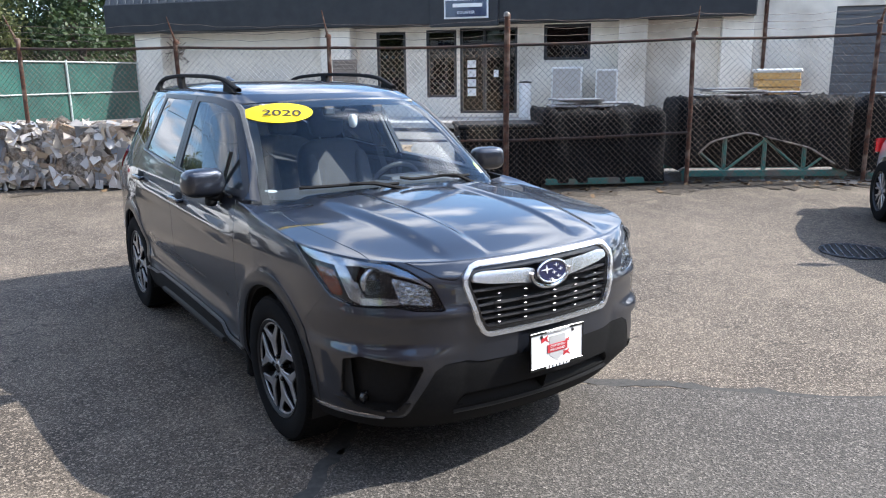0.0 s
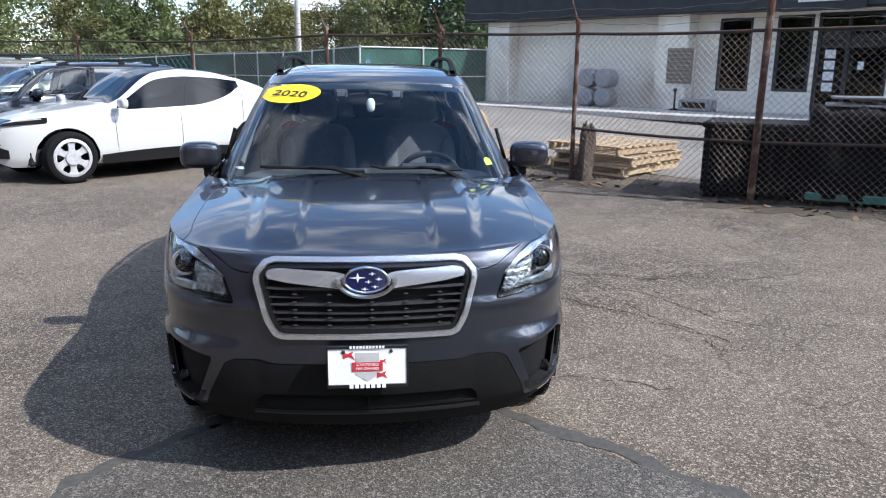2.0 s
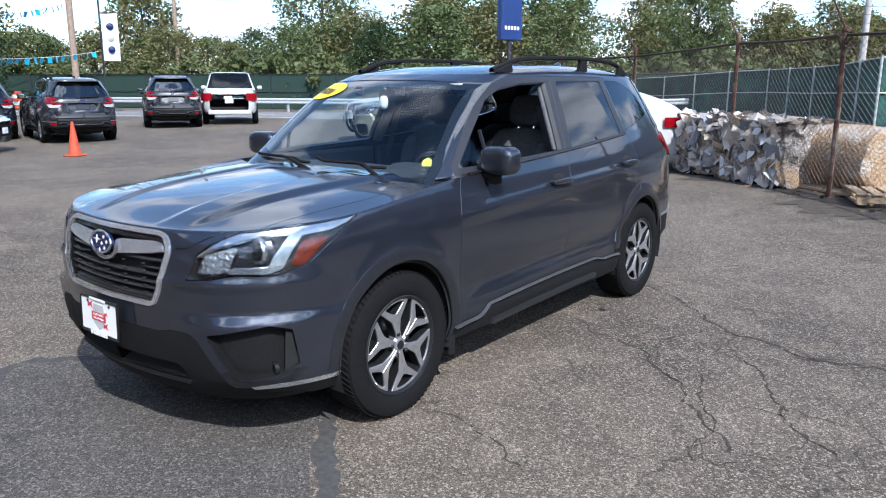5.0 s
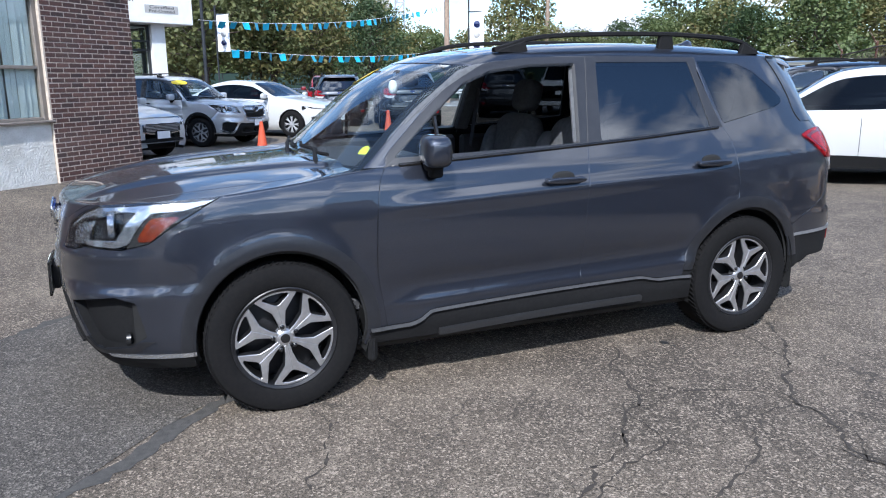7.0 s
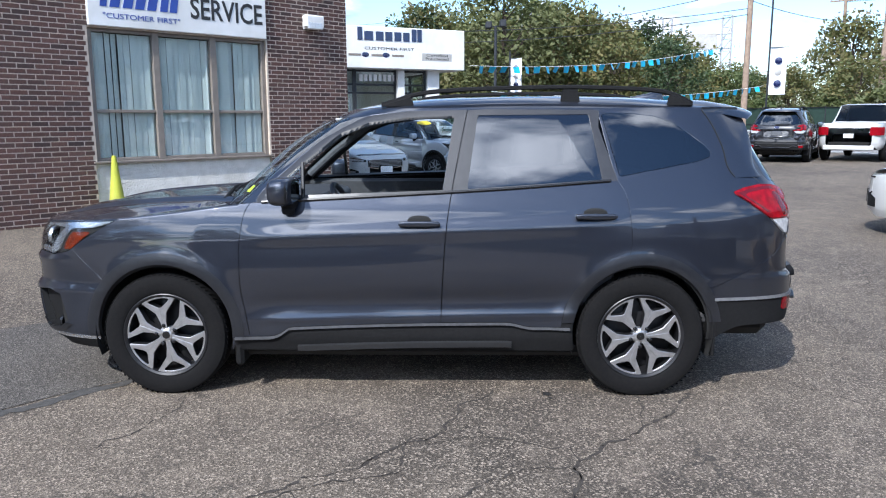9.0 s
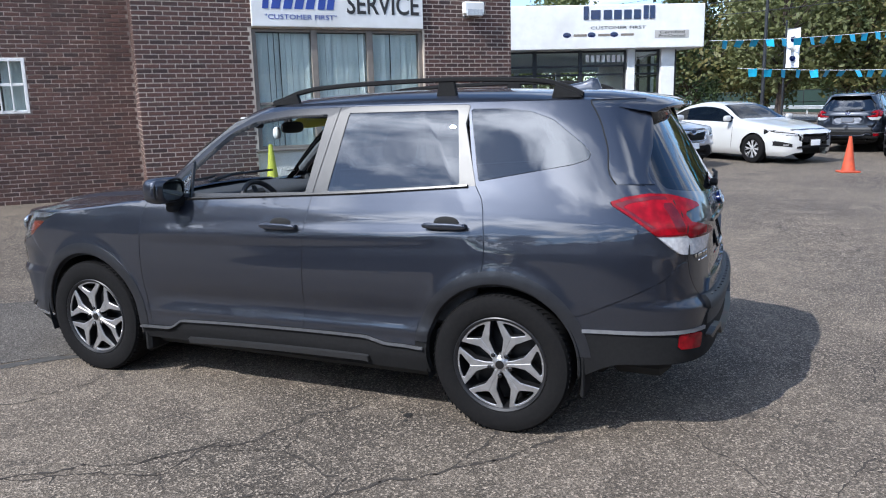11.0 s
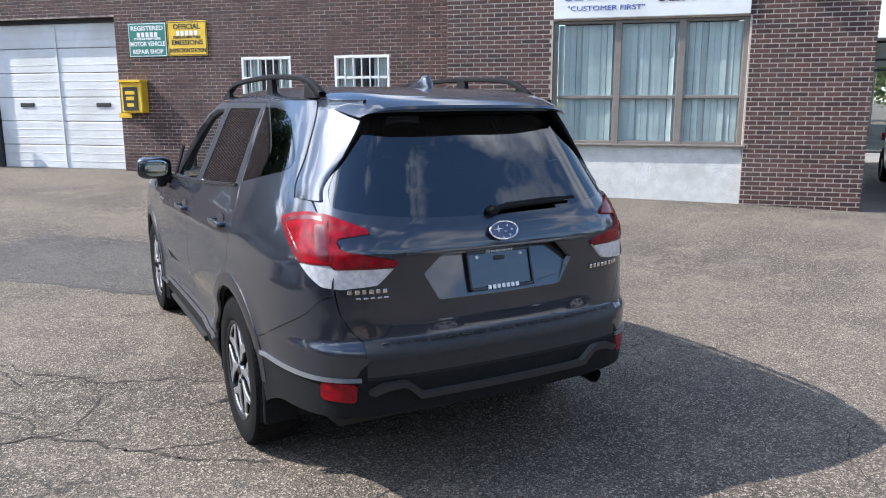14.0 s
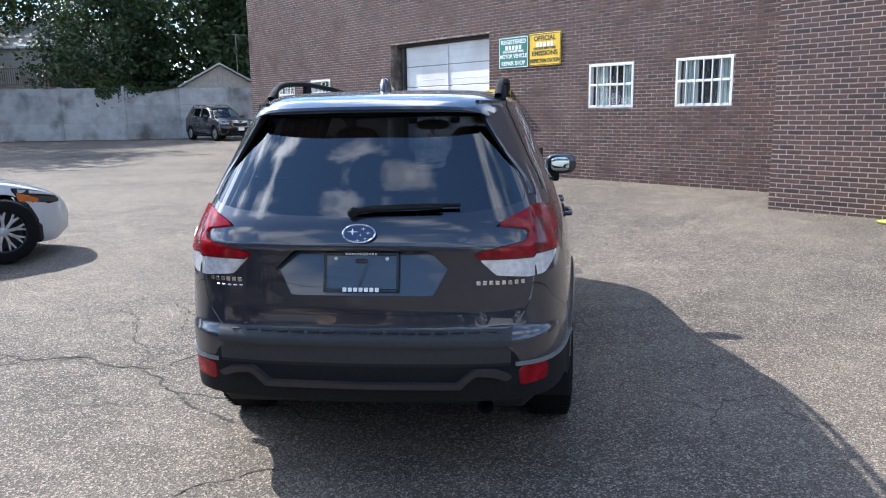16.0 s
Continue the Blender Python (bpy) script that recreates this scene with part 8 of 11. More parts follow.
panel("inspection_sticker", [carve(UP, inside([(0.648, 1.142), (0.700, 1.142), (0.692, 1.180), (0.640, 1.180)], X, Z), lambda V: -0.4 - V[:, Y])], surface("lime_label", (0.62, 0.68, 0.05), (0.56, 0.62, 0.05), bump=0), 1, lift=-0.006, hem=0)
panel("corner_label", [carve(UP, inside([(0.66, 1.125), (0.72, 1.125), (0.71, 1.140), (0.655, 1.140)], X, Z), lambda V: -0.4 - V[:, Y])], M_PAPER, -1, lift=-0.006, hem=0)


def screen_pt(x, z, lift):
    p, n = on_sheet(UP, x, z)
    return p + n * lift


for x0, x1, xp in ((-0.56, -0.02, 0.10), (0.02, 0.50, 0.52)):
    wp = part("windscreen_wiper", Geo(), M_PLAST, car)
    zb = 1.118
    pts = [screen_pt(x0 + (x1 - x0) * k / 8, zb + 0.018 * (1 - k / 8), 0.016) for k in range(9)]
    g = Geo(); tube(g, pts, 0.009, 6); part("blade", g, M_PLAST, wp)
    g = Geo(); tube(g, [screen_pt(xp, 1.065, 0.02), screen_pt((x0 + x1) / 2 + 0.12, zb, 0.034), screen_pt((x0 + x1) / 2, zb + 0.01, 0.024)], [0.014, 0.010, 0.008], 6); part("arm", g, M_PLAST, wp)
g = Geo()
nn = 24
for k in range(nn + 1):
    x = -0.72 + 1.44 * k / nn
    y0 = -1.06 + 0.10 * (x / 0.7) ** 2
    y1 = float(YU_Z(1.07)) + 0.16 * (abs(x) / 0.72) ** 3 + 0.10
    g.v += [(x, y0, 1.085 - 0.02 * (x / 0.7) ** 2), (x, y1, 1.075)]
    if k:
        g.f.append((2 * k - 2, 2 * k, 2 * k + 1, 2 * k - 1))
part("cowl", g, M_PLAST, car)

# cabin
M_DASH = surface("dash_plastic", (0.035, 0.035, 0.038), (0.046, 0.046, 0.050), 40, 0.6, bump=0.3, bscale=400, bdist=0.001)
cab = part("cabin", Geo(), M_DASH, car)
g = Geo(); pad(g, (0, -0.80, 0.985), (1.46, 0.62, 0.19), 5); pad(g, (0, -0.70, 0.80), (1.44, 0.40, 0.36), 5); part("dashboard", g, M_DASH, cab)
g = Geo(); cbox(g, (0.36, -0.60, 1.075), (0.36, 0.16, 0.05), 0.02); part("instrument_hood", g, M_DASH, cab)
g = Geo(); cbox(g, (0.33, -0.93, 1.092), (0.20, 0.12, 0.002), 0, pose(0, 0, 0, 3, 0, 0)); part("paper_sheet", g, M_PAPER, cab)
sw = Matrix.Translation((0.37, -0.40, 0.985)) @ Matrix.Rotation(radians(-64), 4, "X")
g = Geo(); tube(g, [(0.187 * math.cos(a), 0.187 * math.sin(a), 0) for a in np.linspace(0, 2 * math.pi, 33)], 0.0165, 8, False, sw); part("steering_wheel", g, M_DASH, cab)
g = Geo(); pad(g, (0, -0.01, -0.01), (0.15, 0.13, 0.05), 3, sw); cbox(g, (0.10, 0.0, -0.01), (0.14, 0.035, 0.02), 0.008, sw); cbox(g, (-0.10, 0.0, -0.01), (0.14, 0.035, 0.02), 0.008, sw); cbox(g, (0, -0.10, -0.01), (0.04, 0.14, 0.02), 0.008, sw); part("steering_hub", g, M_DASH, cab)


def seat(x, y, w):
    s = part("seat", Geo(), M_FABRIC, cab)
    g = Geo(); pad(g, (x, y - 0.02, 0.60), (w, 0.54, 0.20), 4, None, 26, 14); part("cushion", g, M_FABRIC, s)
    m = Matrix.Translation((x, y + 0.22, 0.66)) @ Matrix.Rotation(radians(-14), 4, "X")
    g = Geo(); pad(g, (0, 0.03, 0.29), (w, 0.17, 0.66), 4, m, 26, 16)
    for sx in (-1, 1):
        pad(g, (sx * w * 0.40, -0.03, 0.27), (w * 0.22, 0.16, 0.50), 3, m)
    part("backrest", g, M_FABRIC, s)
    g = Geo(); pad(g, (0, 0.03, 0.74), (0.27, 0.12, 0.21), 3.4, m); part("headrest", g, M_FABRIC, s)
    for sx in (-1, 1):
        g = Geo(); tube(g, [(sx * 0.06, 0.03, 0.58), (sx * 0.06, 0.03, 0.68)], 0.007, 6, True, m); part("headrest_post", g, M_CHROME, s)


seat(0.36, 0.12, 0.52); seat(-0.36, 0.12, 0.52)
g = Geo(); pad(g, (0, 1.00, 0.60), (1.30, 0.52, 0.20), 5); part("rear_bench", g, M_FABRIC, cab)
m = Matrix.Translation((0, 1.25, 0.68)) @ Matrix.Rotation(radians(-18), 4, "X")
g = Geo(); pad(g, (0, 0, 0.27), (1.30, 0.16, 0.62), 5, m); part("rear_backrest", g, M_FABRIC, cab)
for x in (-0.40, 0.0, 0.40):
    g = Geo(); pad(g, (x, 0, 0.66), (0.25, 0.10, 0.17), 3.4, m); part("rear_headrest", g, M_FABRIC, cab)
g = Geo(); cbox(g, (0, 0.3, 0.42), (1.5, 3.0, 0.06), 0.01); cbox(g, (0, 1.75, 0.72), (1.30, 0.65, 0.06), 0.01); part("cabin_floor", g, M_DASH, cab)
g = Geo(); cbox(g, (0, -0.15, 0.68), (0.22, 0.95, 0.30), 0.04); part("centre_console", g, M_DASH, cab)
for sd in (1, -1):
    for y0, y1 in ((-0.86, 0.20), (0.24, 1.16)):
        g = Geo(); cbox(g, (sd * 0.775, (y0 + y1) / 2, 0.80), (0.06, y1 - y0, 0.60), 0.02); cbox(g, (sd * 0.735, (y0 + y1) / 2 - 0.05, 0.93), (0.06, 0.5, 0.06), 0.02); part("door_trim", g, M_DASH, cab)
    g = Geo(); cbox(g, (0, 0, 0), (0.035, 0.10, 0.44), 0.012, Matrix.Translation((sd * 0.685, 0.275, 1.34)) @ Matrix.Rotation(radians(-sd * 23), 4, "Y") @ Matrix.Rotation(radians(-8), 4, "X")); part("pillar_trim", g, M_FABRIC, cab)
    g = Geo(); tube(g, [(sd * 0.70, -0.84, 1.14), (sd * 0.655, -0.62, 1.33), (sd * 0.60, -0.38, 1.50), (sd * 0.575, -0.2, 1.555)], 0.028, 8); part("windscreen_pillar_trim", g, M_FABRIC, cab)
    g = Geo(); cbox(g, (0, 0, 0), (0.05, 0.006, 0.42), 0.002, Matrix.Translation((sd * 0.655, 0.30, 1.22)) @ Matrix.Rotation(radians(-sd * 18), 4, "Y")); part("seat_belt", g, M_DASH, cab)
    g = Geo(); cbox(g, (sd * 0.33, -0.36, 1.545), (0.36, 0.15, 0.014), 0.005, None); part("sun_visor", g, M_CREAM, cab)
V, F = carve(ROOFCAP, lambda V: V[:, Z] - 1.2)
g = Geo()
for sx in (1, -1):
    g.add([(sx * v[0] * 0.985, 0.75 + (v[1] - 0.75) * 0.985, v[2] - 0.040) for v in V], F if sx > 0 else [tuple(reversed(q)) for q in F])
part("headliner", g, M_CREAM, cab)
g = Geo(); pad(g, (0, -0.42, 1.475), (0.24, 0.035, 0.075), 3.2); tube(g, [(0, -0.43, 1.50), (0, -0.50, 1.55)], 0.012, 6); part("rear_view_mirror", g, M_DASH, cab)
for x in (-0.15, 0.17):
    g = Geo(); cbox(g, (x, -0.555, 1.505), (0.075, 0.03, 0.055), 0.01, None); part("camera_pod", g, M_DASH, cab)
    g = Geo(); cbox(g, (x, -0.572, 1.505), (0.045, 0.004, 0.030), 0.006, None); part("camera_window", g, M_DRL, cab)
g = Geo(); pad(g, (0.02, -0.53, 1.44), (0.05, 0.05, 0.08), 2.4); part("hanging_tag", g, M_PAPER, cab)


# ---- other cars of the same make: the grey car's panels, thinned out, in other colours ----
THIN = {}
def thinned(me):
    """A coarser copy of a mesh for a car that stands further off."""
    if me.name not in THIN:
        if len(me.polygons) < 160:
            THIN[me.name] = me
        else:
            tmp = new("thin", me)
            md = tmp.modifiers.new("thin", "DECIMATE")
            md.ratio = max(0.06, min(1.0, 200 / len(me.polygons)))
            made = bpy.data.meshes.new_from_object(tmp.evaluated_get(bpy.context.evaluated_depsgraph_get()))
            bpy.data.objects.remove(tmp)
            made.shade_smooth()
            made.set_sharp_from_angle(angle=radians(40))
            THIN[me.name] = made
    return THIN[me.name]


SMALL = {"slat_tab", "tread_block", "wheel_nut", "screw", "name_bar", "step_rib", "inspection_sticker", "corner_label", "red_mark", "lettering", "camera_pod", "camera_window", "hanging_tag",
         "seat_belt", "headrest_post", "paper_sheet", "sun_visor", "fixed_quarter_pane", "spoke_flank", "projector_ring", "lamp_joint", "emblem_star", "shield", "red_band", "catch", "name_badge", "window_divider",
         "steering_hub", "door_trim", "wheel_well", "grip_foot", "inner_frame", "bracket"}


def sister(name, m, label, coat, size=(1, 1, 1), group="parked cars", leave=(), trim=None, pane=None):
    root = thing(name, m @ Matrix.Diagonal((*size, 1)), label, "car", group)
    made = {car: root}
    for o in car.children_recursive:
        kind = o.name.split(".")[0]
        if kind in SMALL or kind in leave or o.parent not in made:
            continue
        q = new(kind, thinned(o.data))
        q.parent = made[o.parent]
        q.matrix_basis = o.matrix_basis
        made[o] = q
        if q.material_slots:
            swap = {M_PAINT: coat, M_ARCH: trim or coat, M_TINT: pane or M_TINT, M_AMBER: M_FACET}.get(q.data.materials[0])
            if swap:
                q.material_slots[0].link = "OBJECT"
                q.material_slots[0].material = swap
        if kind == "front_side_glass":
            twin = new(kind, q.data)
            twin.parent = root
            twin.matrix_basis = Matrix.Diagonal((-1, 1, 1, 1))
    return root


sister("dark_wagon", at(-5.55, 9.08, -136), "dark blue crossover wagon with a chrome grille frame", M_NAVYPAINT, (1.0, 1.04, 0.97), leave=("year_sticker",))
sister("sage_suv", at(-7.80, 10.27, -136), "pale sage green sport utility car with roof rails", M_TANPAINT, leave=("year_sticker",))
sister("white_suv", at(-9.60, 11.80, -136), "white sport utility car in the used row", M_WHITEPAINT, leave=("year_sticker",))
sister("silver_crossover", at(-15.13, -0.70, 46), "silver crossover with black wheel-arch trim and a yellow sticker", M_SILVERPAINT, (0.99, 0.97, 0.945), "showroom cars", trim=M_PLAST)
sister("black_suv", at(-18.6, 6.4, 165), "black sport utility car with its back to the forecourt", M_BLACKPAINT, (1.03, 1.04, 1.0), "showroom cars", leave=("year_sticker", "cabin"))
sister("dark_wagon", at(-21.3, 5.0, 165), "dark brown wagon with red tail lamps", M_NAVYPAINT, (1.0, 1.04, 0.97), "showroom cars", leave=("year_sticker", "cabin"))
sister("black_suv", at(-21.6, 11.6, 150), "black sport utility car with red tail lamps", M_BLACKPAINT, (1.05, 1.08, 1.04), "showroom cars", leave=("year_sticker", "cabin"))
sister("dark_suv", at(13.9, -30.4, 138), "black compact sport utility car by the back fence", M_BLACKPAINT, (0.99, 0.98, 0.965), leave=("year_sticker", "cabin"))


# ---- fence of rusty posts and woven wire ----
def chain_link(g, p, q, z0a, z0b, h, step=0.085, r=0.0022, rg=None):
    """Woven wire between two posts: two families of slanted strands."""
    d = Vector((q[0] - p[0], q[1] - p[1]))
    L = d.length
    d.normalize()
    nrm = Vector((-d.y, d.x)) * r
    n = int((L + h) / step)
    for fam in (1, -1):
        for k in range(n):
            s0 = k * step - h if fam > 0 else k * step
            a, za, b, zb = s0, 0.0, s0 + fam * h, h
            if fam > 0:
                if a < 0: za -= a; a = 0.0
                if b > L: zb -= b - L; b = L
            else:
                if a > L: za = a - L; a = L
                if b < 0: zb += b; b = 0.0
            if zb - za < 0.03:
                continue
            def pt(s, z):
                base = z0a + (z0b - z0a) * s / L
                wob = 0.012 * math.sin(3.1 * s + 2 * z)
                return Vector((p[0] + d.x * s + nrm.x * wob * 300 * 0.01, p[1] + d.y * s, base + z))
            A, B = pt(a, za), pt(b, zb)
            up = Vector((0, 0, 1)).cross((B - A).normalized()).normalized() * r
            side = (B - A).normalized().cross(up).normalized() * r
            o = len(g.v)
            for c in (A, B):
                g.v += [tuple(c + up), tuple(c - up * 0.5 + side * 0.87), tuple(c - up * 0.5 - side * 0.87)]
            g.f += [(o, o + 1, o + 4, o + 3), (o + 1, o + 2, o + 5, o + 4), (o + 2, o, o + 3, o + 5)]


M_RAIL = surface("browned_rail", (0.070, 0.046, 0.036), (0.045, 0.034, 0.030), 14, 0.75, 0.3, bump=0.3, bscale=90, stain=(0.10, 0.05, 0.03), sscale=4)
M_WIRE = surface("old_wire", (0.20, 0.17, 0.145), (0.12, 0.085, 0.065), 20, 0.55, 0.6, bump=0)
fence = thing("chain_link_fence", pose(0, 0, 0), "rusty chain-link fence with barbed-wire arms round the yard", "fence")
rg = random.Random(21)
for i, (x, y) in enumerate(FENCE):
    z = gz(x, y)
    tall = 2.42 if i == 3 else 2.14 + 0.05 * math.sin(i * 2.1)
    g = Geo()
    tube(g, [(x, y, z - 0.2), (x, y, z + tall * 0.5), (x + rg.uniform(-0.02, 0.02), y + rg.uniform(-0.02, 0.02), z + tall)], 0.042 if i == 3 else 0.031, 10)
    post = part("post", g, M_RUST, fence)
    g = Geo(); lathe(g, [(0.0, 0.035), (0.036, 0.02), (0.045, 0.0), (0.045, -0.03)], 10, pose(x, y, z + tall, 0, -90, 0)); part("post_cap", g, M_GALV if i == 3 else M_RUST, post)
    if i != 3:
        nb = FENCE[min(i + 1, len(FENCE) - 1)]
        pv = FENCE[max(i - 1, 0)]
        dd = Vector((nb[0] - pv[0], nb[1] - pv[1])).normalized()
        out = Vector((dd.y, -dd.x)) * (-0.2)
        g = Geo(); tube(g, [(x, y, z + tall - 0.04), (x + out.x + dd.x * 0.03, y + out.y, z + tall + 0.33)], [0.02, 0.008], 6); part("barbed_wire_arm", g, M_RUST, fence)
mesh_g = Geo()
barb = Geo()
for i in range(len(FENCE) - 1):
    p, q = FENCE[i], FENCE[i + 1]
    za, zb = gz(*p), gz(*q)
    for zz, rr in ((2.02, 0.020), (0.74, 0.019)):
        if zz < 1 and i not in (2, 3):
            continue
        g = Geo()
        pts = []
        for k in range(9):
            t = k / 8
            pts.append((p[0] + (q[0] - p[0]) * t, p[1] + (q[1] - p[1]) * t, za + (zb - za) * t + zz - 0.010 * math.sin(math.pi * t) * (1 + i % 2)))
        tube(g, pts, rr, 7)
        part("rail", g, M_RAIL, fence)
    chain_link(mesh_g, p, q, za + 0.04, zb + 0.04, 1.98, 0.085 if i < 7 else 0.17, 0.0024 if i < 7 else 0.003)
    for k, off in enumerate((0.06, 0.13, 0.19)):
        dd = Vector((q[0] - p[0], q[1] - p[1])).normalized()
        out = Vector((dd.y, -dd.x)) * -off
        pts = []
        for j in range(11):
            t = j / 10
            pts.append((p[0] + (q[0] - p[0]) * t + out.x, p[1] + (q[1] - p[1]) * t + out.y, za + (zb - za) * t + 2.14 + 0.09 * k + 0.02 - 0.05 * math.sin(math.pi * t) + 0.012 * math.sin(j * 2.3 + k)))
        tube(barb, pts, 0.0028, 4)
wm = part("woven_wire", mesh_g, M_WIRE, fence, "rusted diamond woven wire", smooth=0)
wm["kind"] = "stuff"
bw = part("barbed_wire", barb, M_WIRE, fence, smooth=0)
bw["kind"] = "stuff"
g = Geo()
for k in range(46):
    a, b = rg.uniform(0, 6.28), rg.uniform(0, 6.28)
    p = Vector((3.1, 5.35, 2.15)) + Vector((rg.gauss(0, 0.06), rg.gauss(0, 0.06), rg.gauss(0, 0.06)))
    tube(g, [p, p + Vector((math.cos(a), math.sin(a), math.sin(b))) * 0.09], 0.004, 4)
tagged(part("dead_vine", g, M_BARK, m=pose(-2.0, 1.35, -0.05)), "tangle of dead vine caught on the fence rail", "vine", kind="stuff")


# ---- things in the yard behind the fence ----
def rumple(g, amount, seed, zmin=-9.0):
    rq = random.Random(seed)
    ph = [rq.uniform(0, 6.28) for _ in range(6)]
    for i, (x, y, z) in enumerate(g.v):
        if z < zmin:
            continue
        w = math.sin(x * 7 + ph[0] + 2 * math.sin(y * 5 + ph[1])) + math.sin(y * 9 + ph[2] + z * 6) + 0.7 * math.sin(z * 15 + x * 11 + ph[3])
        v = math.sin(y * 8 + ph[4] + x * 5) + 0.7 * math.sin(z * 13 + y * 17 + ph[5])
        g.v[i] = (x + amount * w * 0.4, y + amount * v * 0.4, z + amount * w * v * 0.3)
    return g


def grid_box(g, L, W, H, n=14, r=0.07):
    """A closed box of small faces with softened edges, standing on z = 0, ready to be rumpled."""
    nx, ny, nz = max(3, int(L * n)), max(3, int(W * n)), max(3, int(H * n))
    ids = {}
    def vid(i, j, k):
        key = (i, j, k)
        if key not in ids:
            p = Vector((-L / 2 + L * i / nx, -W / 2 + W * j / ny, H * k / nz))
            lo = Vector((-L / 2 + r, -W / 2 + r, 0.0)); hi = Vector((L / 2 - r, W / 2 - r, H - r))
            c = Vector([min(max(p[a], lo[a]), hi[a]) for a in range(3)])
            d = p - c
            if d.length > r:
                p = c + d.normalized() * r
            ids[key] = len(g.v)
            g.v.append(tuple(p))
        return ids[key]
    for j in range(ny):
        for k in range(nz):
            g.f.append((vid(0, j, k), vid(0, j, k + 1), vid(0, j + 1, k + 1), vid(0, j + 1, k)))
            g.f.append((vid(nx, j, k), vid(nx, j + 1, k), vid(nx, j + 1, k + 1), vid(nx, j, k + 1)))
    for i in range(nx):
        for k in range(nz):
            g.f.append((vid(i, 0, k), vid(i + 1, 0, k), vid(i + 1, 0, k + 1), vid(i, 0, k + 1)))
            g.f.append((vid(i, ny, k), vid(i, ny, k + 1), vid(i + 1, ny, k + 1), vid(i + 1, ny, k)))
    for i in range(nx):
        for j in range(ny):
            g.f.append((vid(i, j, nz), vid(i + 1, j, nz), vid(i + 1, j + 1, nz), vid(i, j + 1, nz)))
            g.f.append((vid(i, j, 0), vid(i, j + 1, 0), vid(i + 1, j + 1, 0), vid(i + 1, j, 0)))
    return g


def run(a, b):
    """Middle, length and angle of a line on the plan."""
    d = Vector((b[0] - a[0], b[1] - a[1]))
    return (a[0] + b[0]) / 2, (a[1] + b[1]) / 2, d.length, math.degrees(math.atan2(d.y, d.x))


# ribbed black bin
cx, cy, L, an = run((4.05, 3.95), (5.15, 3.30))
bin_t = thing("storage_bin", pose(cx + 0.3, cy + 0.5, gz(cx, cy), 0, 0, an), "big black plastic bulk bin with ribbed sides", "bin")
g = Geo(); cbox(g, (0, 0, 0.48), (1.22, 1.0, 0.80), 0.02); part("body", g, M_TARP, bin_t)
g = Geo(); cbox(g, (0, 0, 0.91), (1.28, 1.06, 0.07), 0.02); part("rim", g, M_PLAST, bin_t)
for k in range(7):
    g = Geo(); cbox(g, (-0.54 + k * 0.18, -0.515, 0.48), (0.035, 0.04, 0.78), 0.01); part("rib", g, M_PLAST, bin_t)
for k in range(3):
    g = Geo(); cbox(g, (-0.5 + 0.5 * k, 0, 0.05), (0.14, 0.9, 0.10), 0.01); part("foot", g, M_PLAST, bin_t)

M_TEAL = surface("teal_steel", (0.03, 0.16, 0.14), (0.05, 0.20, 0.17), 12, 0.5, 0.2, bump=0.2, stain=(0.15, 0.14, 0.12), sscale=5)


def pallet(name, m, label, group="pallets", n=7, wd=1.0, ln=1.2, base=None):
    if base is not None:
        return copy_thing(base, m)
    t = thing(name, m, label, "pallet", group)
    for k in range(n):
        g = Geo(); cbox(g, (-wd / 2 + 0.05 + (wd - 0.1) * k / (n - 1), 0, 0.13), (wd / n * 0.72, ln, 0.02), 0.003); part("board", g, M_WOOD, t)
    for sy in (-1, 0, 1):
        g = Geo(); cbox(g, (0, sy * (ln / 2 - 0.05), 0.07), (wd, 0.045, 0.098), 0.004); part("stringer", g, M_WOOD, t)
    for k in range(3):
        g = Geo(); cbox(g, (-wd / 2 + 0.06 + (wd - 0.12) * k / 2, 0, 0.010), (0.10, ln, 0.018), 0.003); part("bottom_board", g, M_WOOD, t)
    return t


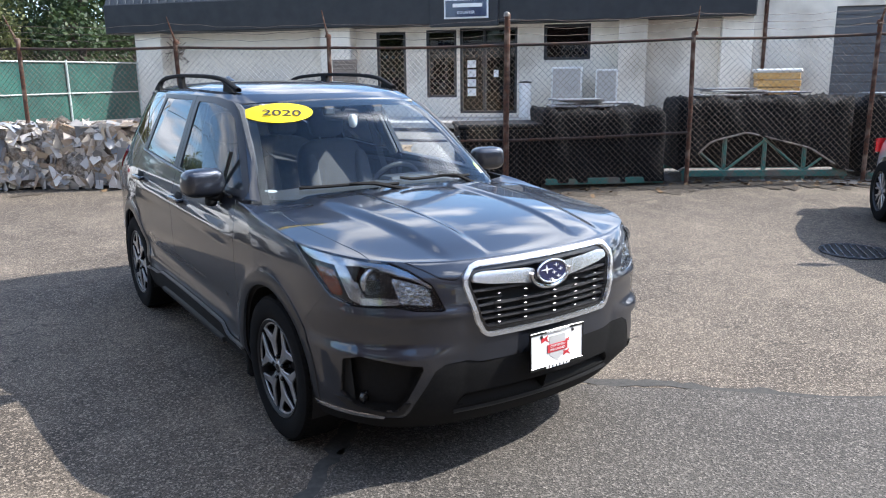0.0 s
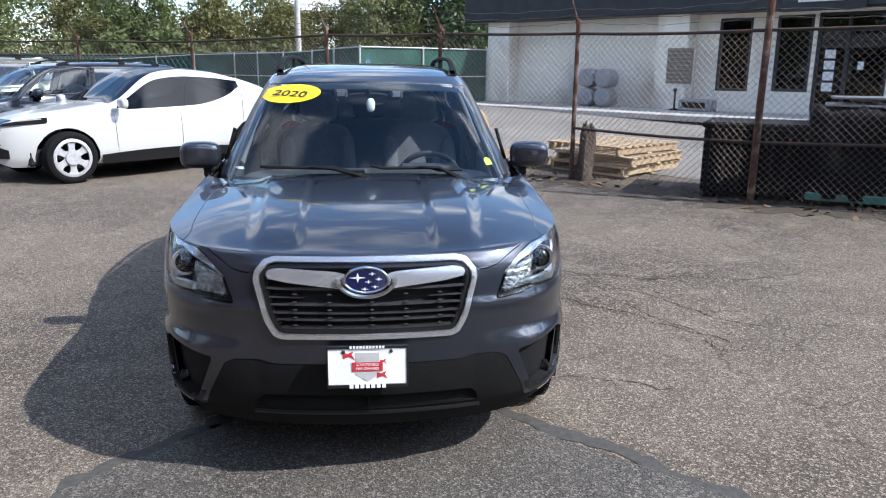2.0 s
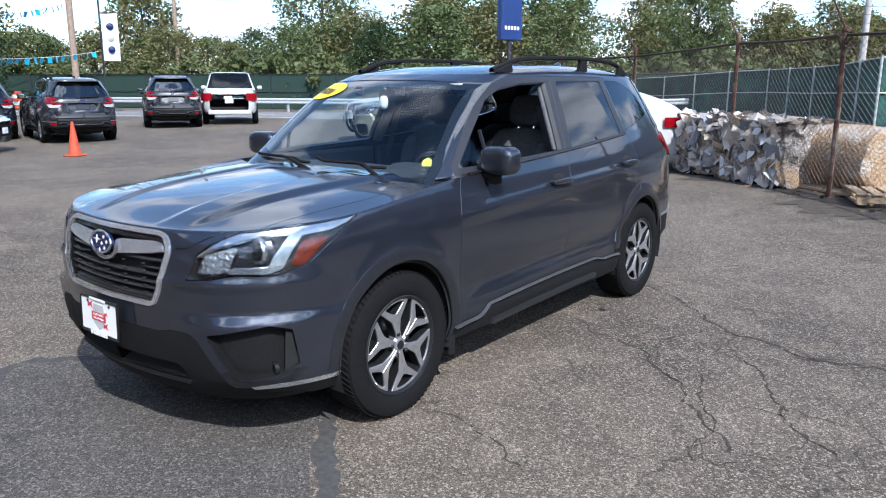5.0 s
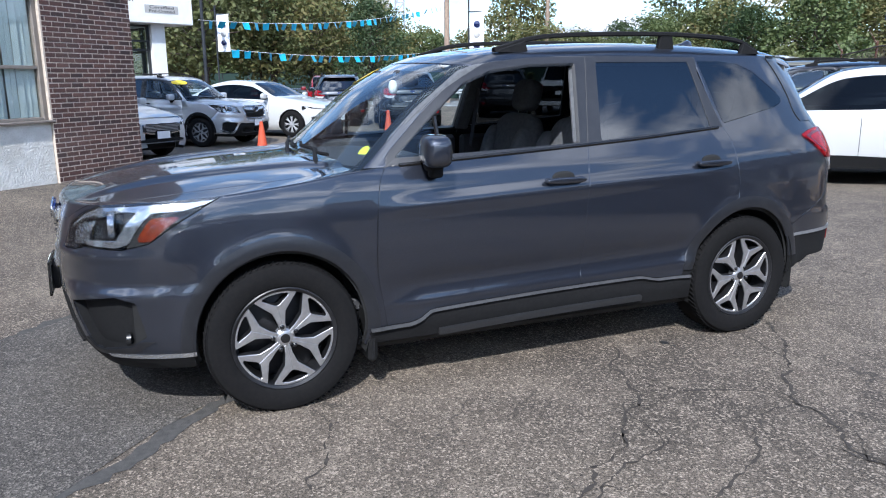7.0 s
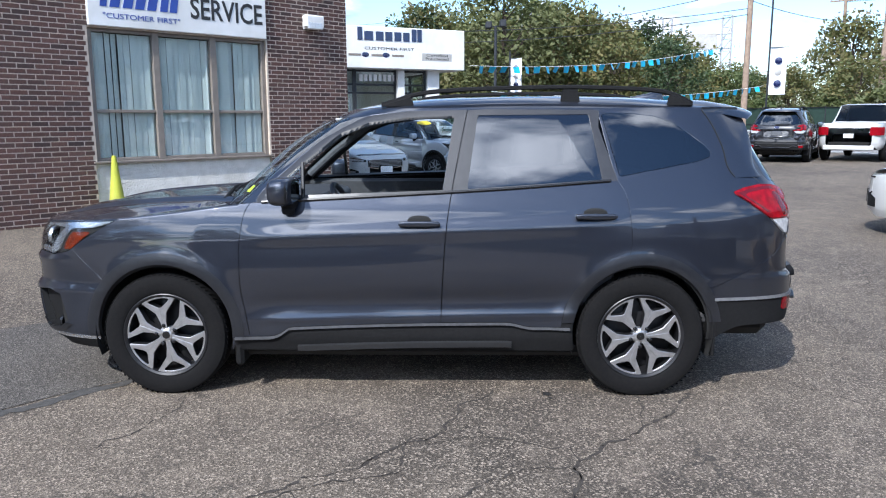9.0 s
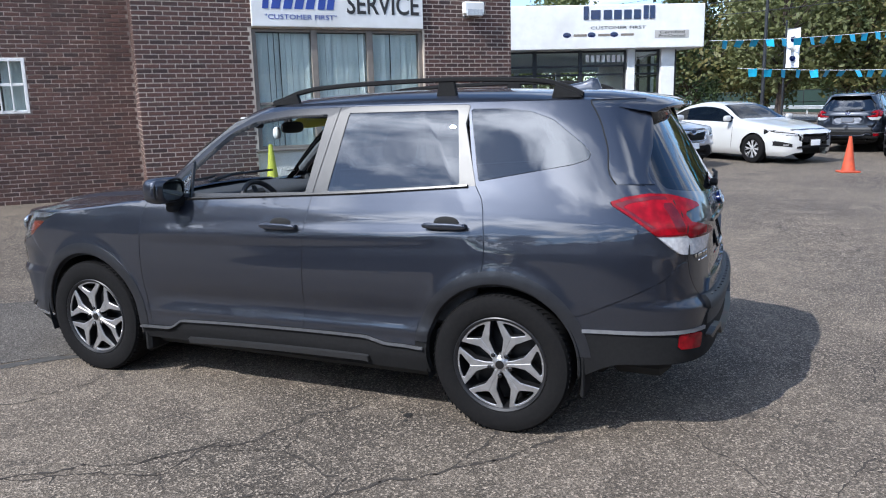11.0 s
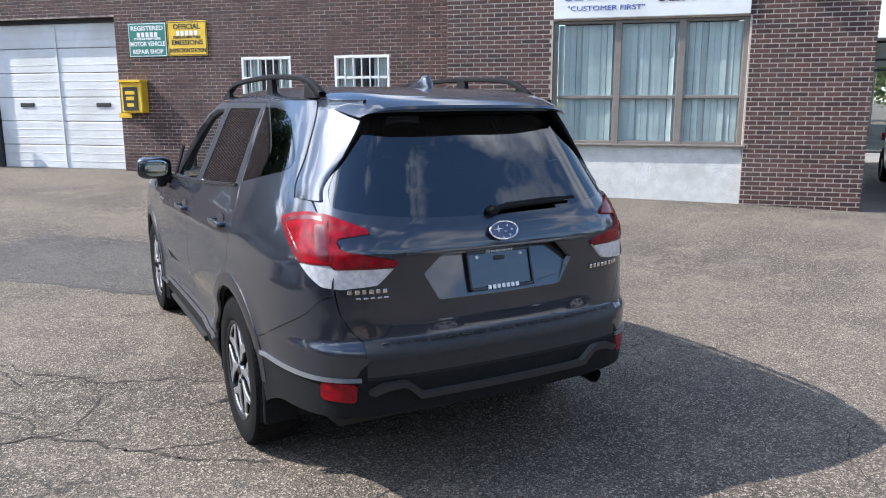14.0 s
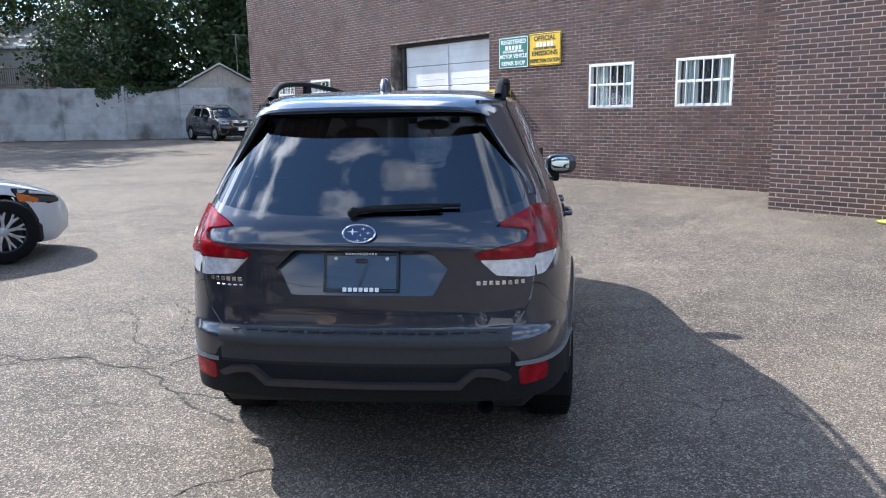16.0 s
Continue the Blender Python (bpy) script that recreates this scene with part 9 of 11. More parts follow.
def tarp_stack(a, b, depth, h, seed, gap, label):
    """A rack heaped with boards under a black sheet; gap lifts the sheet's front foot to show the rack."""
    cx, cy, L, an = run(a, b)
    d = Vector((b[0] - a[0], b[1] - a[1])).normalized()
    inn = Vector((-d.y, d.x)) * (depth / 2)
    if inn.dot(Vector((cx, cy))) < 0:
        inn = -inn
    t = thing("tarp_covered_rack", pose(cx + inn.x, cy + inn.y, gz(cx, cy), 0, 0, an if d.cross(inn) > 0 else an + 180), label, "covered rack", "covered racks")
    z0 = 0.42 if gap else 0.08
    g = Geo(); grid_box(g, L, depth, h - z0, 13, 0.09)
    rq = random.Random(seed)
    ph = [rq.uniform(0, 6.28) for _ in range(8)]
    for i, (x, y, z) in enumerate(g.v):
        hang = 1 - z / (h - z0)
        fold = math.sin(x * 9 + ph[0] + 1.5 * math.sin(x * 3.1 + ph[1])) + 0.6 * math.sin(x * 21 + ph[2] + z * 3) + 0.8 * math.sin((x + z) * 6 + ph[3])
        crumple = math.sin(x * 13 + ph[4] + 2 * math.sin(y * 9)) * math.sin(y * 11 + ph[5]) + 0.7 * math.sin(x * 29 + y * 17 + ph[6])
        g.v[i] = (x + 0.010 * math.sin(z * 8 + ph[7]), y + (0.012 + 0.022 * hang) * fold, z + (0.045 * crumple * (1 - hang) if hang < 0.25 else 0.0))
    if gap:
        for i, (x, y, z) in enumerate(g.v):
            k = min(1.0, max(0.0, (h - z0 - z) / (h - z0)))
            lift = 0.26 * max(0.0, 1 - abs(x + L * 0.12) / (L * 0.42)) - 0.30 * smoothstep(L * 0.22, L * 0.5, x) - 0.30 * smoothstep(-L * 0.30, -L * 0.5, x)
            g.v[i] = (x, y - 0.05 * k, z + lift * k)
        hem = []
        for k in range(31):
            x = -L / 2 + L * k / 30
            lift = 0.26 * max(0.0, 1 - abs(x + L * 0.12) / (L * 0.42)) - 0.30 * smoothstep(L * 0.22, L * 0.5, x) - 0.30 * smoothstep(-L * 0.30, -L * 0.5, x)
            hem.append((x, -depth / 2 - 0.075, z0 + lift + 0.015))
        gh = Geo(); tube(gh, hem, 0.014, 6); part("hem", gh, M_GALV, t, "pale frayed hem")
    part("tarpaulin", g, M_TARP, t, "black woven plastic sheet with creases", m=pose(0, 0, z0), smooth=60)
    g = Geo(); cbox(g, (0, -depth / 2 + 0.02, 0.10), (L * 0.96, 0.06, 0.09), 0.008); part("beam", g, M_TEAL, t)
    g = Geo(); cbox(g, (0, depth / 2 - 0.06, 0.10), (L * 0.96, 0.06, 0.09), 0.008); part("beam", g, M_TEAL, t)
    for k in range(5 if gap else 0):
        x = -L * 0.46 + L * 0.92 * k / 4
        g = Geo(); cbox(g, (x, -depth / 2 + 0.04, 0.30), (0.05, 0.05, 0.62), 0.006); part("upright", g, M_TEAL, t)
    for k in range(4 if gap else 0):
        x = -L * 0.46 + L * 0.92 * k / 4
        g = Geo(); tube(g, [(x, -depth / 2 + 0.03, 0.12 if k % 2 else 0.58), (x + L * 0.23, -depth / 2 + 0.03, 0.58 if k % 2 else 0.12)], 0.018, 6); part("brace", g, M_TEAL, t)
    g = Geo(); cbox(g, (0, 0.06, 0.46), (L * 0.9, depth * 0.72, 0.6), 0.03); part("load", g, M_TARP, t)
    rq = random.Random(seed + 3)
    for k in range(5):
        g2 = Geo(); cbox(g2, (rq.uniform(-0.2, 0.2) * L, rq.uniform(-0.15, 0.15), h + 0.02 + 0.028 * k), (L * rq.uniform(0.28, 0.5), depth * 0.6, 0.024), 0.004, Matrix.Rotation(rq.uniform(-0.05, 0.05), 4, "Z")); part("plank", g2, M_SHEETGREY if k % 2 else M_STRIP, t)
    return t


tarp_stack((5.06, 3.30), (6.60, 2.40), 1.1, 1.10, 5, False, "black tarpaulin draped over a low stack of boards")
tarp_stack((6.85, 2.40), (8.80, 0.90), 1.1, 1.16, 9, True, "black tarpaulin lifted off a teal steel rack")
tarp_stack((8.95, 0.80), (11.0, -0.75), 1.1, 1.18, 14, True, "black tarpaulin over a further teal steel rack")

# broken stump beside a post
g = Geo()
rq = random.Random(8)
prof = [(0, 0.15), (0.1, 0.12), (0.3, 0.10), (0.5, 0.115), (0.68, 0.10), (0.78, 0.06)]
for z, r in prof:
    for k in range(16):
        a = k * math.pi / 8
        rr = r * (1 + 0.22 * math.sin(3 * a + z * 5) + rq.uniform(-0.12, 0.12))
        g.v.append((rr * math.cos(a) + 0.05 * z, rr * math.sin(a), z + (rq.uniform(-0.06, 0.10) if z > 0.6 else 0)))
for i in range(len(prof) - 1):
    for k in range(16):
        g.f.append((i * 16 + k, i * 16 + (k + 1) % 16, (i + 1) * 16 + (k + 1) % 16, (i + 1) * 16 + k))
g.f.append(tuple((len(prof) - 1) * 16 + k for k in range(16)))
tagged(part("stump", g, M_BARK, m=pose(3.02, 5.42, gz(3, 5.4) - 0.02)), "dark split tree stump grown against a fence post", "stump")

# stack of pallets
cx, cy = 3.75, 6.25
base = pallet("pallet", pose(cx, cy, gz(cx, cy), 0, 0, 38), "weathered pale wooden pallet in a low stack", wd=1.5, ln=1.35, n=9)
for k, (dx, dy, a) in enumerate(((0.05, -0.03, 41), (-0.04, 0.05, 36))):
    copy_thing(base, pose(cx + dx, cy + dy, gz(cx, cy) + 0.142 * (k + 1), 0, 0, a))
copy_thing(base, pose(2.0, 6.95, gz(2, 7), 0, 0, 20))

# paper bales
M_BALE = surface("baled_paper", (0.42, 0.38, 0.34), (0.14, 0.12, 0.10), 16, 0.85, bump=1.0, bscale=30, bdist=0.05, stain=(0.36, 0.25, 0.15), sscale=2.2)
M_CARD = surface("baled_cardboard", (0.42, 0.29, 0.17), (0.30, 0.20, 0.12), 12, 0.85, bump=1.0, bscale=26, bdist=0.04, stain=(0.55, 0.50, 0.44), sscale=2.6)


def bale(name, x, y, an, L, W, H, seed, mat, label):
    t = thing(name, pose(x, y, gz(x, y) + 0.02, 0, 0, an), label, "paper bale", "paper bales")
    g = Geo(); grid_box(g, L, W, H, 20, 0.10); rumple(g, 0.10, seed)
    part("bale", g, mat, t, smooth=20)
    rq = random.Random(seed)
    sc = Geo()
    for k in range(int(190 * L * H)):
        f = rq.random()
        if f < 0.6:
            p = Vector((rq.uniform(-L / 2, L / 2), -W / 2 - 0.01, rq.uniform(0.02, H))); m = Matrix.Translation(p) @ Matrix.Rotation(rq.gauss(0, 0.5), 4, "Z") @ Matrix.Rotation(rq.gauss(0, 0.45), 4, "X") @ Matrix.Rotation(rq.uniform(0, 6.28), 4, "Y")
        else:
            p = Vector((rq.uniform(-L / 2, L / 2), rq.uniform(-W / 2, W / 2), H + 0.01)); m = Matrix.Translation(p) @ Matrix.Rotation(1.57 + rq.gauss(0, 0.5), 4, "X") @ Matrix.Rotation(rq.gauss(0, 0.5), 4, "Z") @ Matrix.Rotation(rq.uniform(0, 6.28), 4, "Y")
        a, b = rq.uniform(0.04, 0.17), rq.uniform(0.03, 0.12)
        sc.add([(-a, 0.0, -b), (a, 0.012, -b), (a * 0.8, 0.0, b), (-a * 0.9, 0.02, b)], [(0, 1, 2, 3)], m)
    s = part("paper_litter", sc, M_SCRAP, t, smooth=0)
    s["kind"] = "stuff"
    for k in range(4):
        xx = -L * 0.38 + L * 0.76 * k / 3
        g = Geo(); tube(g, [(xx, -W / 2 - 0.035, 0.02), (xx + 0.01, -W / 2 - 0.04, H * 0.5), (xx, -W / 2 - 0.02, H + 0.025), (xx, W / 2, H + 0.03)], 0.004, 5); part("baling_wire", g, M_GALV, t)
    return t


def island_mat(name, cols, rough=0.8, trans=0.0, coarse=None):
    """Many loose pieces, each with its own tone out of a short row of colours."""
    mt, nd, lk, bs = mat_base(name)
    ge = nd.new("ShaderNodeNewGeometry")
    rp = nd.new("ShaderNodeValToRGB")
    rp.color_ramp.elements[0].color, rp.color_ramp.elements[-1].color = (*cols[0], 1), (*cols[-1], 1)
    for k, c in enumerate(cols[1:-1]):
        e = rp.color_ramp.elements.new((k + 1) / (len(cols) - 1)); e.color = (*c, 1)
    lk.new(ge.outputs["Random Per Island"], rp.inputs[0])
    colour = rp.outputs[0]
    oi = nd.new("ShaderNodeObjectInfo")
    if coarse:
        mx = nd.new("ShaderNodeMix"); mx.data_type = "RGBA"
        mr = nd.new("ShaderNodeMapRange"); mr.inputs["To Max"].default_value = 0.6
        lk.new(oi.outputs["Random"], mr.inputs["Value"]); lk.new(mr.outputs[0], mx.inputs["Factor"])
        lk.new(colour, mx.inputs["A"]); mx.inputs["B"].default_value = (*coarse, 1)
        colour = mx.outputs["Result"]
    lk.new(colour, bs.inputs["Base Color"])
    bs.inputs["Roughness"].default_value = rough
    if trans:
        tb = nd.new("ShaderNodeBsdfTranslucent"); lk.new(colour, tb.inputs[0])
        ms = nd.new("ShaderNodeMixShader"); ms.inputs[0].default_value = trans
        lk.new(bs.outputs[0], ms.inputs[1]); lk.new(tb.outputs[0], ms.inputs[2]); lk.new(ms.outputs[0], nd["Material Output"].inputs[0])
    return mt


M_SCRAP = island_mat("paper_scraps", [(0.08, 0.065, 0.055), (0.46, 0.43, 0.40), (0.72, 0.69, 0.65), (0.36, 0.25, 0.16), (0.55, 0.51, 0.47), (0.20, 0.22, 0.25), (0.60, 0.49, 0.36), (0.14, 0.11, 0.09)])
bale("paper_bale", -0.95, 8.55, -38, 1.3, 0.95, 0.86, 3, M_BALE, "bale of crushed white and brown paper bound with wire")
bale("paper_bale", 0.12, 7.75, -37, 1.25, 0.95, 0.84, 7, M_BALE, "bale of crumpled grey and white paper waste")
rt = thing("cardboard_roll", pose(1.22, 7.42, gz(1.2, 7.4), 0, 0, 52), "round bale of brown cardboard lying on a pallet", "paper bale", "paper bales")
g = Geo(); lathe(g, [(0.36, -0.62), (0.42, -0.58), (0.435, -0.2), (0.43, 0.3), (0.42, 0.58), (0.36, 0.62)], 40, pose(0, 0, 0.44, 0, 0, 90)); rumple(g, 0.03, 31); part("roll", g, M_CARD, rt)
g = Geo(); cbox(g, (0, 0, 0.02), (1.0, 1.2, 0.04), 0.005); part("base_board", g, M_WOOD, rt)


# ---- the supply house across the yard ----
FE = Vector((0.655, -0.755)).normalized()
FM = pose(4.4, 22.6, 0, 0, 0, math.degrees(math.atan2(FE.y, FE.x)))
shop = thing("supply_house", FM, "cream block shop with a dark ribbed metal mansard", "building")
FZ = 0.42


def wall_strips(s0, s1, z0, z1, holes, d0=0.0, d1=0.25):
    """A wall from s0 to s1 with openings (a, b, za, zb) right through it."""
    xs = sorted({s0, s1, *[h[0] for h in holes], *[h[1] for h in holes]})
    for a, b in zip(xs[:-1], xs[1:]):
        cuts = sorted([(h[2], h[3]) for h in holes if h[0] <= a + 1e-6 and h[1] >= b - 1e-6])
        z = z0
        for c0, c1 in cuts + [(z1, z1)]:
            if c0 - z > 1e-4:
                g = Geo(); cbox(g, ((a + b) / 2, (d0 + d1) / 2, (z + c0) / 2), (b - a, d1 - d0, c0 - z)); part("wall", g, M_CREAMWALL, shop, smooth=0)
            z = max(z, c1)


F_HOLES = [(8.35, 9.30, 1.08, 3.08), (9.95, 10.90, 1.10, 3.10), (11.0, 12.75, 0.62, 3.13), (13.53, 14.88, 2.16, 3.17), (21.3, 25.5, FZ, 3.42)]
wall_strips(0.3, 34, 0.2, 4.4, F_HOLES)
g = Geo(); cbox(g, (0.42, 7.0, 2.2), (0.25, 14, 4.4)); part("wall", g, M_CREAMWALL, shop)
g = Geo(); cbox(g, (34.1, 7.0, 2.2), (0.25, 14, 4.4)); part("wall", g, M_CREAMWALL, shop)
g = Geo(); cbox(g, (17.2, 14.1, 2.2), (33.8, 0.25, 4.4)); part("wall", g, M_CREAMWALL, shop)
g = Geo(); cbox(g, (17.2, 7.1, 4.5), (34.2, 14.3, 0.2)); part("roof", g, M_SHEETGREY, shop)
for a, b in ((0.16, 1.12), (6.7, 7.7), (15.67, 16.46), (18.4, 19.2)):
    g = Geo(); cbox(g, ((a + b) / 2, -0.28, 1.8), (b - a, 0.52, 3.1), 0.02); part("pillar", g, M_CREAMWALL, shop)
g = Geo(); cbox(g, (9.27, -0.42, 3.66), (19.86, 0.9, 0.92), 0.03); part("fascia", g, M_AWNING, shop, "dark metal fascia band")
g = Geo()
for k in range(66):
    s = -0.63 + k * 0.30
    cbox(g, (s + 0.10, 0, 0), (0.16, 0.05, 1.55), 0.02, pose(0, -0.50, 4.78, -24, 0, 0))
cbox(g, (9.27, 0.03, 0), (19.86, 0.03, 1.55), 0, pose(0, -0.50, 4.78, -24, 0, 0))
M_RIB = surface("grey_ribbed_metal", (0.10, 0.105, 0.112), (0.075, 0.08, 0.086), 4, 0.5, 0.4, bump=0)
part("mansard", g, M_RIB, shop, "grey ribbed metal mansard roof", smooth=0)
for a, b, z0, z1 in F_HOLES[:4]:
    g = Geo()
    for x in (a + 0.04, b - 0.04):
        cbox(g, (x, 0.08, (z0 + z1) / 2), (0.08, 0.10, z1 - z0), 0.005)
    for z in (z0 + 0.04, z1 - 0.04):
        cbox(g, ((a + b) / 2, 0.08, z), (b - a - 0.16, 0.10, 0.08), 0.005)
    if b - a > 1.5:
        cbox(g, (a + 0.75, 0.08, (z0 + z1) / 2), (0.09, 0.10, z1 - z0 - 0.16), 0.005)
        cbox(g, ((a + b) / 2, 0.085, z1 - 0.45), (b - a - 0.16, 0.08, 0.06), 0.005)
    fr = part("window_frame", g, M_AWNING, shop)
    g = Geo(); cbox(g, ((a + b) / 2, 0.10, (z0 + z1) / 2), (b - a - 0.14, 0.012, z1 - z0 - 0.14)); p = part("pane", g, M_CARGLASS, fr); p.visible_shadow = False
# dark slab painted as the shop's dim inside
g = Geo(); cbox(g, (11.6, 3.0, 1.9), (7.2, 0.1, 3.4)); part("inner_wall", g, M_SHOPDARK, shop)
for k in range(4):
    g = Geo(); cbox(g, (11.35 + (k // 4) * 0.3, 0.085, 1.25 + 0.28 * k), (0.26, 0.004, 0.22)); part("notice", g, M_PAPER, shop)
g = Geo(); cbox(g, (12.1, 0.085, 1.8), (0.14, 0.004, 0.2)); part("notice", g, M_PAPER, shop)
g = Geo()
cbox(g, (23.4, 0.12, 1.92), (4.2, 0.05, 3.0))
for k in range(12):
    cbox(g, (23.4, 0.09, 0.55 + k * 0.25), (4.18, 0.03, 0.2), 0.012)
part("roller_door", g, surface("grey_roller_door", (0.13, 0.14, 0.15), (0.11, 0.115, 0.125), 5, 0.5, 0.2, bump=0.1), shop, "grey metal roller door")
g = Geo(); cbox(g, (11.345, -0.92, 3.535), (1.99, 0.14, 0.83), 0.01); part("sign_backing", g, M_AWNING, shop)
sb = Geo(); cbox(sb, (11.425, -1.01, 3.60), (1.29, 0.04, 0.54), 0.008); sgn = part("sign_border", sb, M_PAPER, shop)
g = Geo(); cbox(g, (11.425, -1.035, 3.60), (1.20, 0.016, 0.45), 0.004); part("sign_panel", g, M_BLUE, sgn, "dark blue sign panel")
g = Geo(); cbox(g, (11.47, -1.046, 3.69), (0.86, 0.006, 0.10)); part("brand_bar", g, M_PAPER, sgn)
text_mesh("COUNTER", 0.11, 0.52, M_PAPER, sgn, pose(11.425, -1.046, 3.49))
g = Geo(); cbox(g, (7.5, -0.56, 1.77), (0.8, 0.04, 1.0), 0.01)
for k in range(9):
    cbox(g, (7.5, -0.59, 1.33 + 0.11 * k), (0.72, 0.03, 0.05), 0.008)
part("louvre", g, M_TAUPE, shop)
g = Geo(); tube(g, [(19.55, -0.06, 0.5), (19.55, -0.06, 4.3)], 0.05, 8); part("downpipe", g, M_RUST, shop)
# paving before the shop
g = Geo(); cbox(g, (9.5, -1.5, FZ + 0.02), (19.5, 3.0, 0.16), 0.02); tagged(part("pavement", g, M_CONCRETE, m=FM), "pale concrete pavement in front of the shop", "pavement", kind="structure")
M_YARD = asphalt("pale_yard_asphalt", (0.125, 0.115, 0.102), (0.180, 0.165, 0.148), (0.30, 0.28, 0.25), (0.225, 0.205, 0.182))
def yard_xy(u, v):
    p = FM @ Vector((u, v, 0))
    return p.x, p.y


tagged(part("yard", drape(yard_xy, -3.0, 26.0, -11.3, -2.9, 1.0, 0.7, 0.010), M_YARD, smooth=180), "pale worn paving of the supply yard", "yard", kind="structure")
FP = FZ + 0.10


def on_shop(s, y, z=FP, rz=0):
    return FM @ pose(s, y, z, 0, 0, rz)


tank = thing("tank_set", on_shop(5.0, -0.9), "four grey plastic tanks stacked two by two", "tank")
M_GREYTANK = surface("grey_tank_plastic", (0.26, 0.27, 0.29), (0.21, 0.22, 0.24), 6, 0.5, bump=0.1)
for i in (-1, 1):
    for k in (0, 1):
        g = Geo(); lathe(g, [(0.0, -0.30), (0.22, -0.29), (0.28, -0.24), (0.29, 0), (0.28, 0.24), (0.22, 0.29), (0, 0.30)], 20, pose(i * 0.31, 0, 0.29 + k * 0.58, 0, 0, 90), cap=False); part("tank", g, M_GREYTANK, tank)
ash = thing("ash_bin", on_shop(7.6, -0.9), "slim dark ashtray post with a round foot", "ash bin")
g = Geo(); lathe(g, [(0.15, 0.0), (0.15, 0.03), (0.03, 0.07), (0.025, 0.5), (0.06, 0.56), (0.06, 0.62)], 16, pose(0, 0, 0, 0, -90, 0)); part("body", g, M_PLAST, ash)
crate = thing("grey_crate", on_shop(8.3, -0.9), "low grey machine box outside the shop", "box")
g = Geo(); cbox(g, (0, 0, 0.17), (0.95, 0.5, 0.34), 0.04); part("body", g, M_GREYTANK, crate)
# dark slab on the closed front imitates a shaded opening
g = Geo(); cbox(g, (0, -0.25, 0.18), (0.7, 0.03, 0.16), 0.01); part("opening", g, M_DARK, crate)
for s, z1, w in ((14.3, 0.95, 0.85), (15.4, 0.9, 0.6)):
    t = thing("white_appliance", on_shop(s, -0.7), "white metal appliance cabinet against the wall", "appliance", "appliances")
    g = Geo(); cbox(g, (0, 0, z1 * 0.75), (w, 0.5, z1 * 1.5), 0.02); part("body", g, M_WHITEMETAL, t)
    g = Geo(); cbox(g, (0, -0.256, z1 * 0.8), (w - 0.08, 0.02, z1 * 1.3), 0.006); part("door", g, M_SHEETGREY, t)
t = thing("water_heater", on_shop(13.1, -0.7), "white water heater with a dark top", "water heater")
g = Geo(); lathe(g, [(0.17, 0), (0.18, 0.02), (0.18, 0.95), (0.16, 1.0)], 20, pose(0, 0, 0, 0, -90, 0)); part("body", g, M_WHITEMETAL, t)
g = Geo(); lathe(g, [(0.19, 1.0), (0.19, 1.03), (0.02, 1.05)], 20, pose(0, 0, 0, 0, -90, 0)); part("lid", g, M_DARK, t)
t = thing("boxed_goods", on_shop(19.8, -0.9), "orange wrapped boxes stacked with a white sheet on top", "boxes")
for k in range(5):
    g = Geo(); cbox(g, (0.02 * (k % 2), 0, 0.35 + 0.19 * k), (1.05, 0.8, 0.17), 0.02); part("box", g, surface("orange_wrap", (0.55, 0.30, 0.08), (0.62, 0.40, 0.16), 6, 0.5, bump=0.1) if k == 0 else bpy.data.materials["orange_wrap"], t)
g = Geo(); cbox(g, (0, 0, 0.13), (1.1, 0.9, 0.26), 0.02); part("base", g, M_WOOD, t)
g = Geo(); cbox(g, (0, 0, 1.25), (1.12, 0.86, 0.10), 0.03); part("cover", g, M_WHITEMETAL, t)


# ---- green screened fence ----
M_PALEPIPE = surface("pale_pipe", (0.46, 0.50, 0.48), (0.36, 0.40, 0.38), 8, 0.5, 0.3, bump=0)
def screen_fence(name, pts, h, label, mat, group="", post=M_GALV, step=2.6, rails=True, behind=0.04):
    t = thing(name, pose(0, 0, 0), label, "fence", group)
    for a, b in zip(pts[:-1], pts[1:]):
        L = math.dist(a, b)
        n = max(1, round(L / step))
        for k in range(n):
            p = Vector(a).lerp(Vector(b), k / n); q = Vector(a).lerp(Vector(b), (k + 1) / n)
            zp, zq = gz(*p), gz(*q)
            g = Geo(); tube(g, [(p.x, p.y, zp), (p.x, p.y, zp + h + 0.08)], 0.035, 8); part("post", g, post, t)
            d = (q - p).normalized(); nn = Vector((-d.y, d.x)) * behind
            g = Geo()
            m = 8
            for i in range(m + 1):
                c = p.lerp(q, i / m); zc = zp + (zq - zp) * i / m
                w = 0.02 * math.sin(i * 2.1 + k) + 0.015 * math.sin(i * 0.9 + k * 3)
                for j, zz in enumerate((0.04, h * 0.35, h * 0.7, h)):
                    ww = w * (1 if j in (1, 2) else 0.2)
                    g.v.append((c.x + nn.x + d.y * ww, c.y + nn.y - d.x * ww, zc + zz))
                    if i and j:
                        o = i * 4 + j
                        g.f.append((o - 5, o - 1, o, o - 4))
            o = len(g.v)
            g.v += [(x - nn.x * 0.3, y - nn.y * 0.3, z) for x, y, z in g.v]
            g.f += [tuple(reversed([i + o for i in f])) for f in g.f]
            part("panel", g, mat, t)
            if rails:
                for zz in (h * 0.5, h + 0.02):
                    g = Geo(); tube(g, [(p.x, p.y, zp + zz), (q.x, q.y, zq + zz)], 0.022, 6); part("rail", g, post, t)
    return t


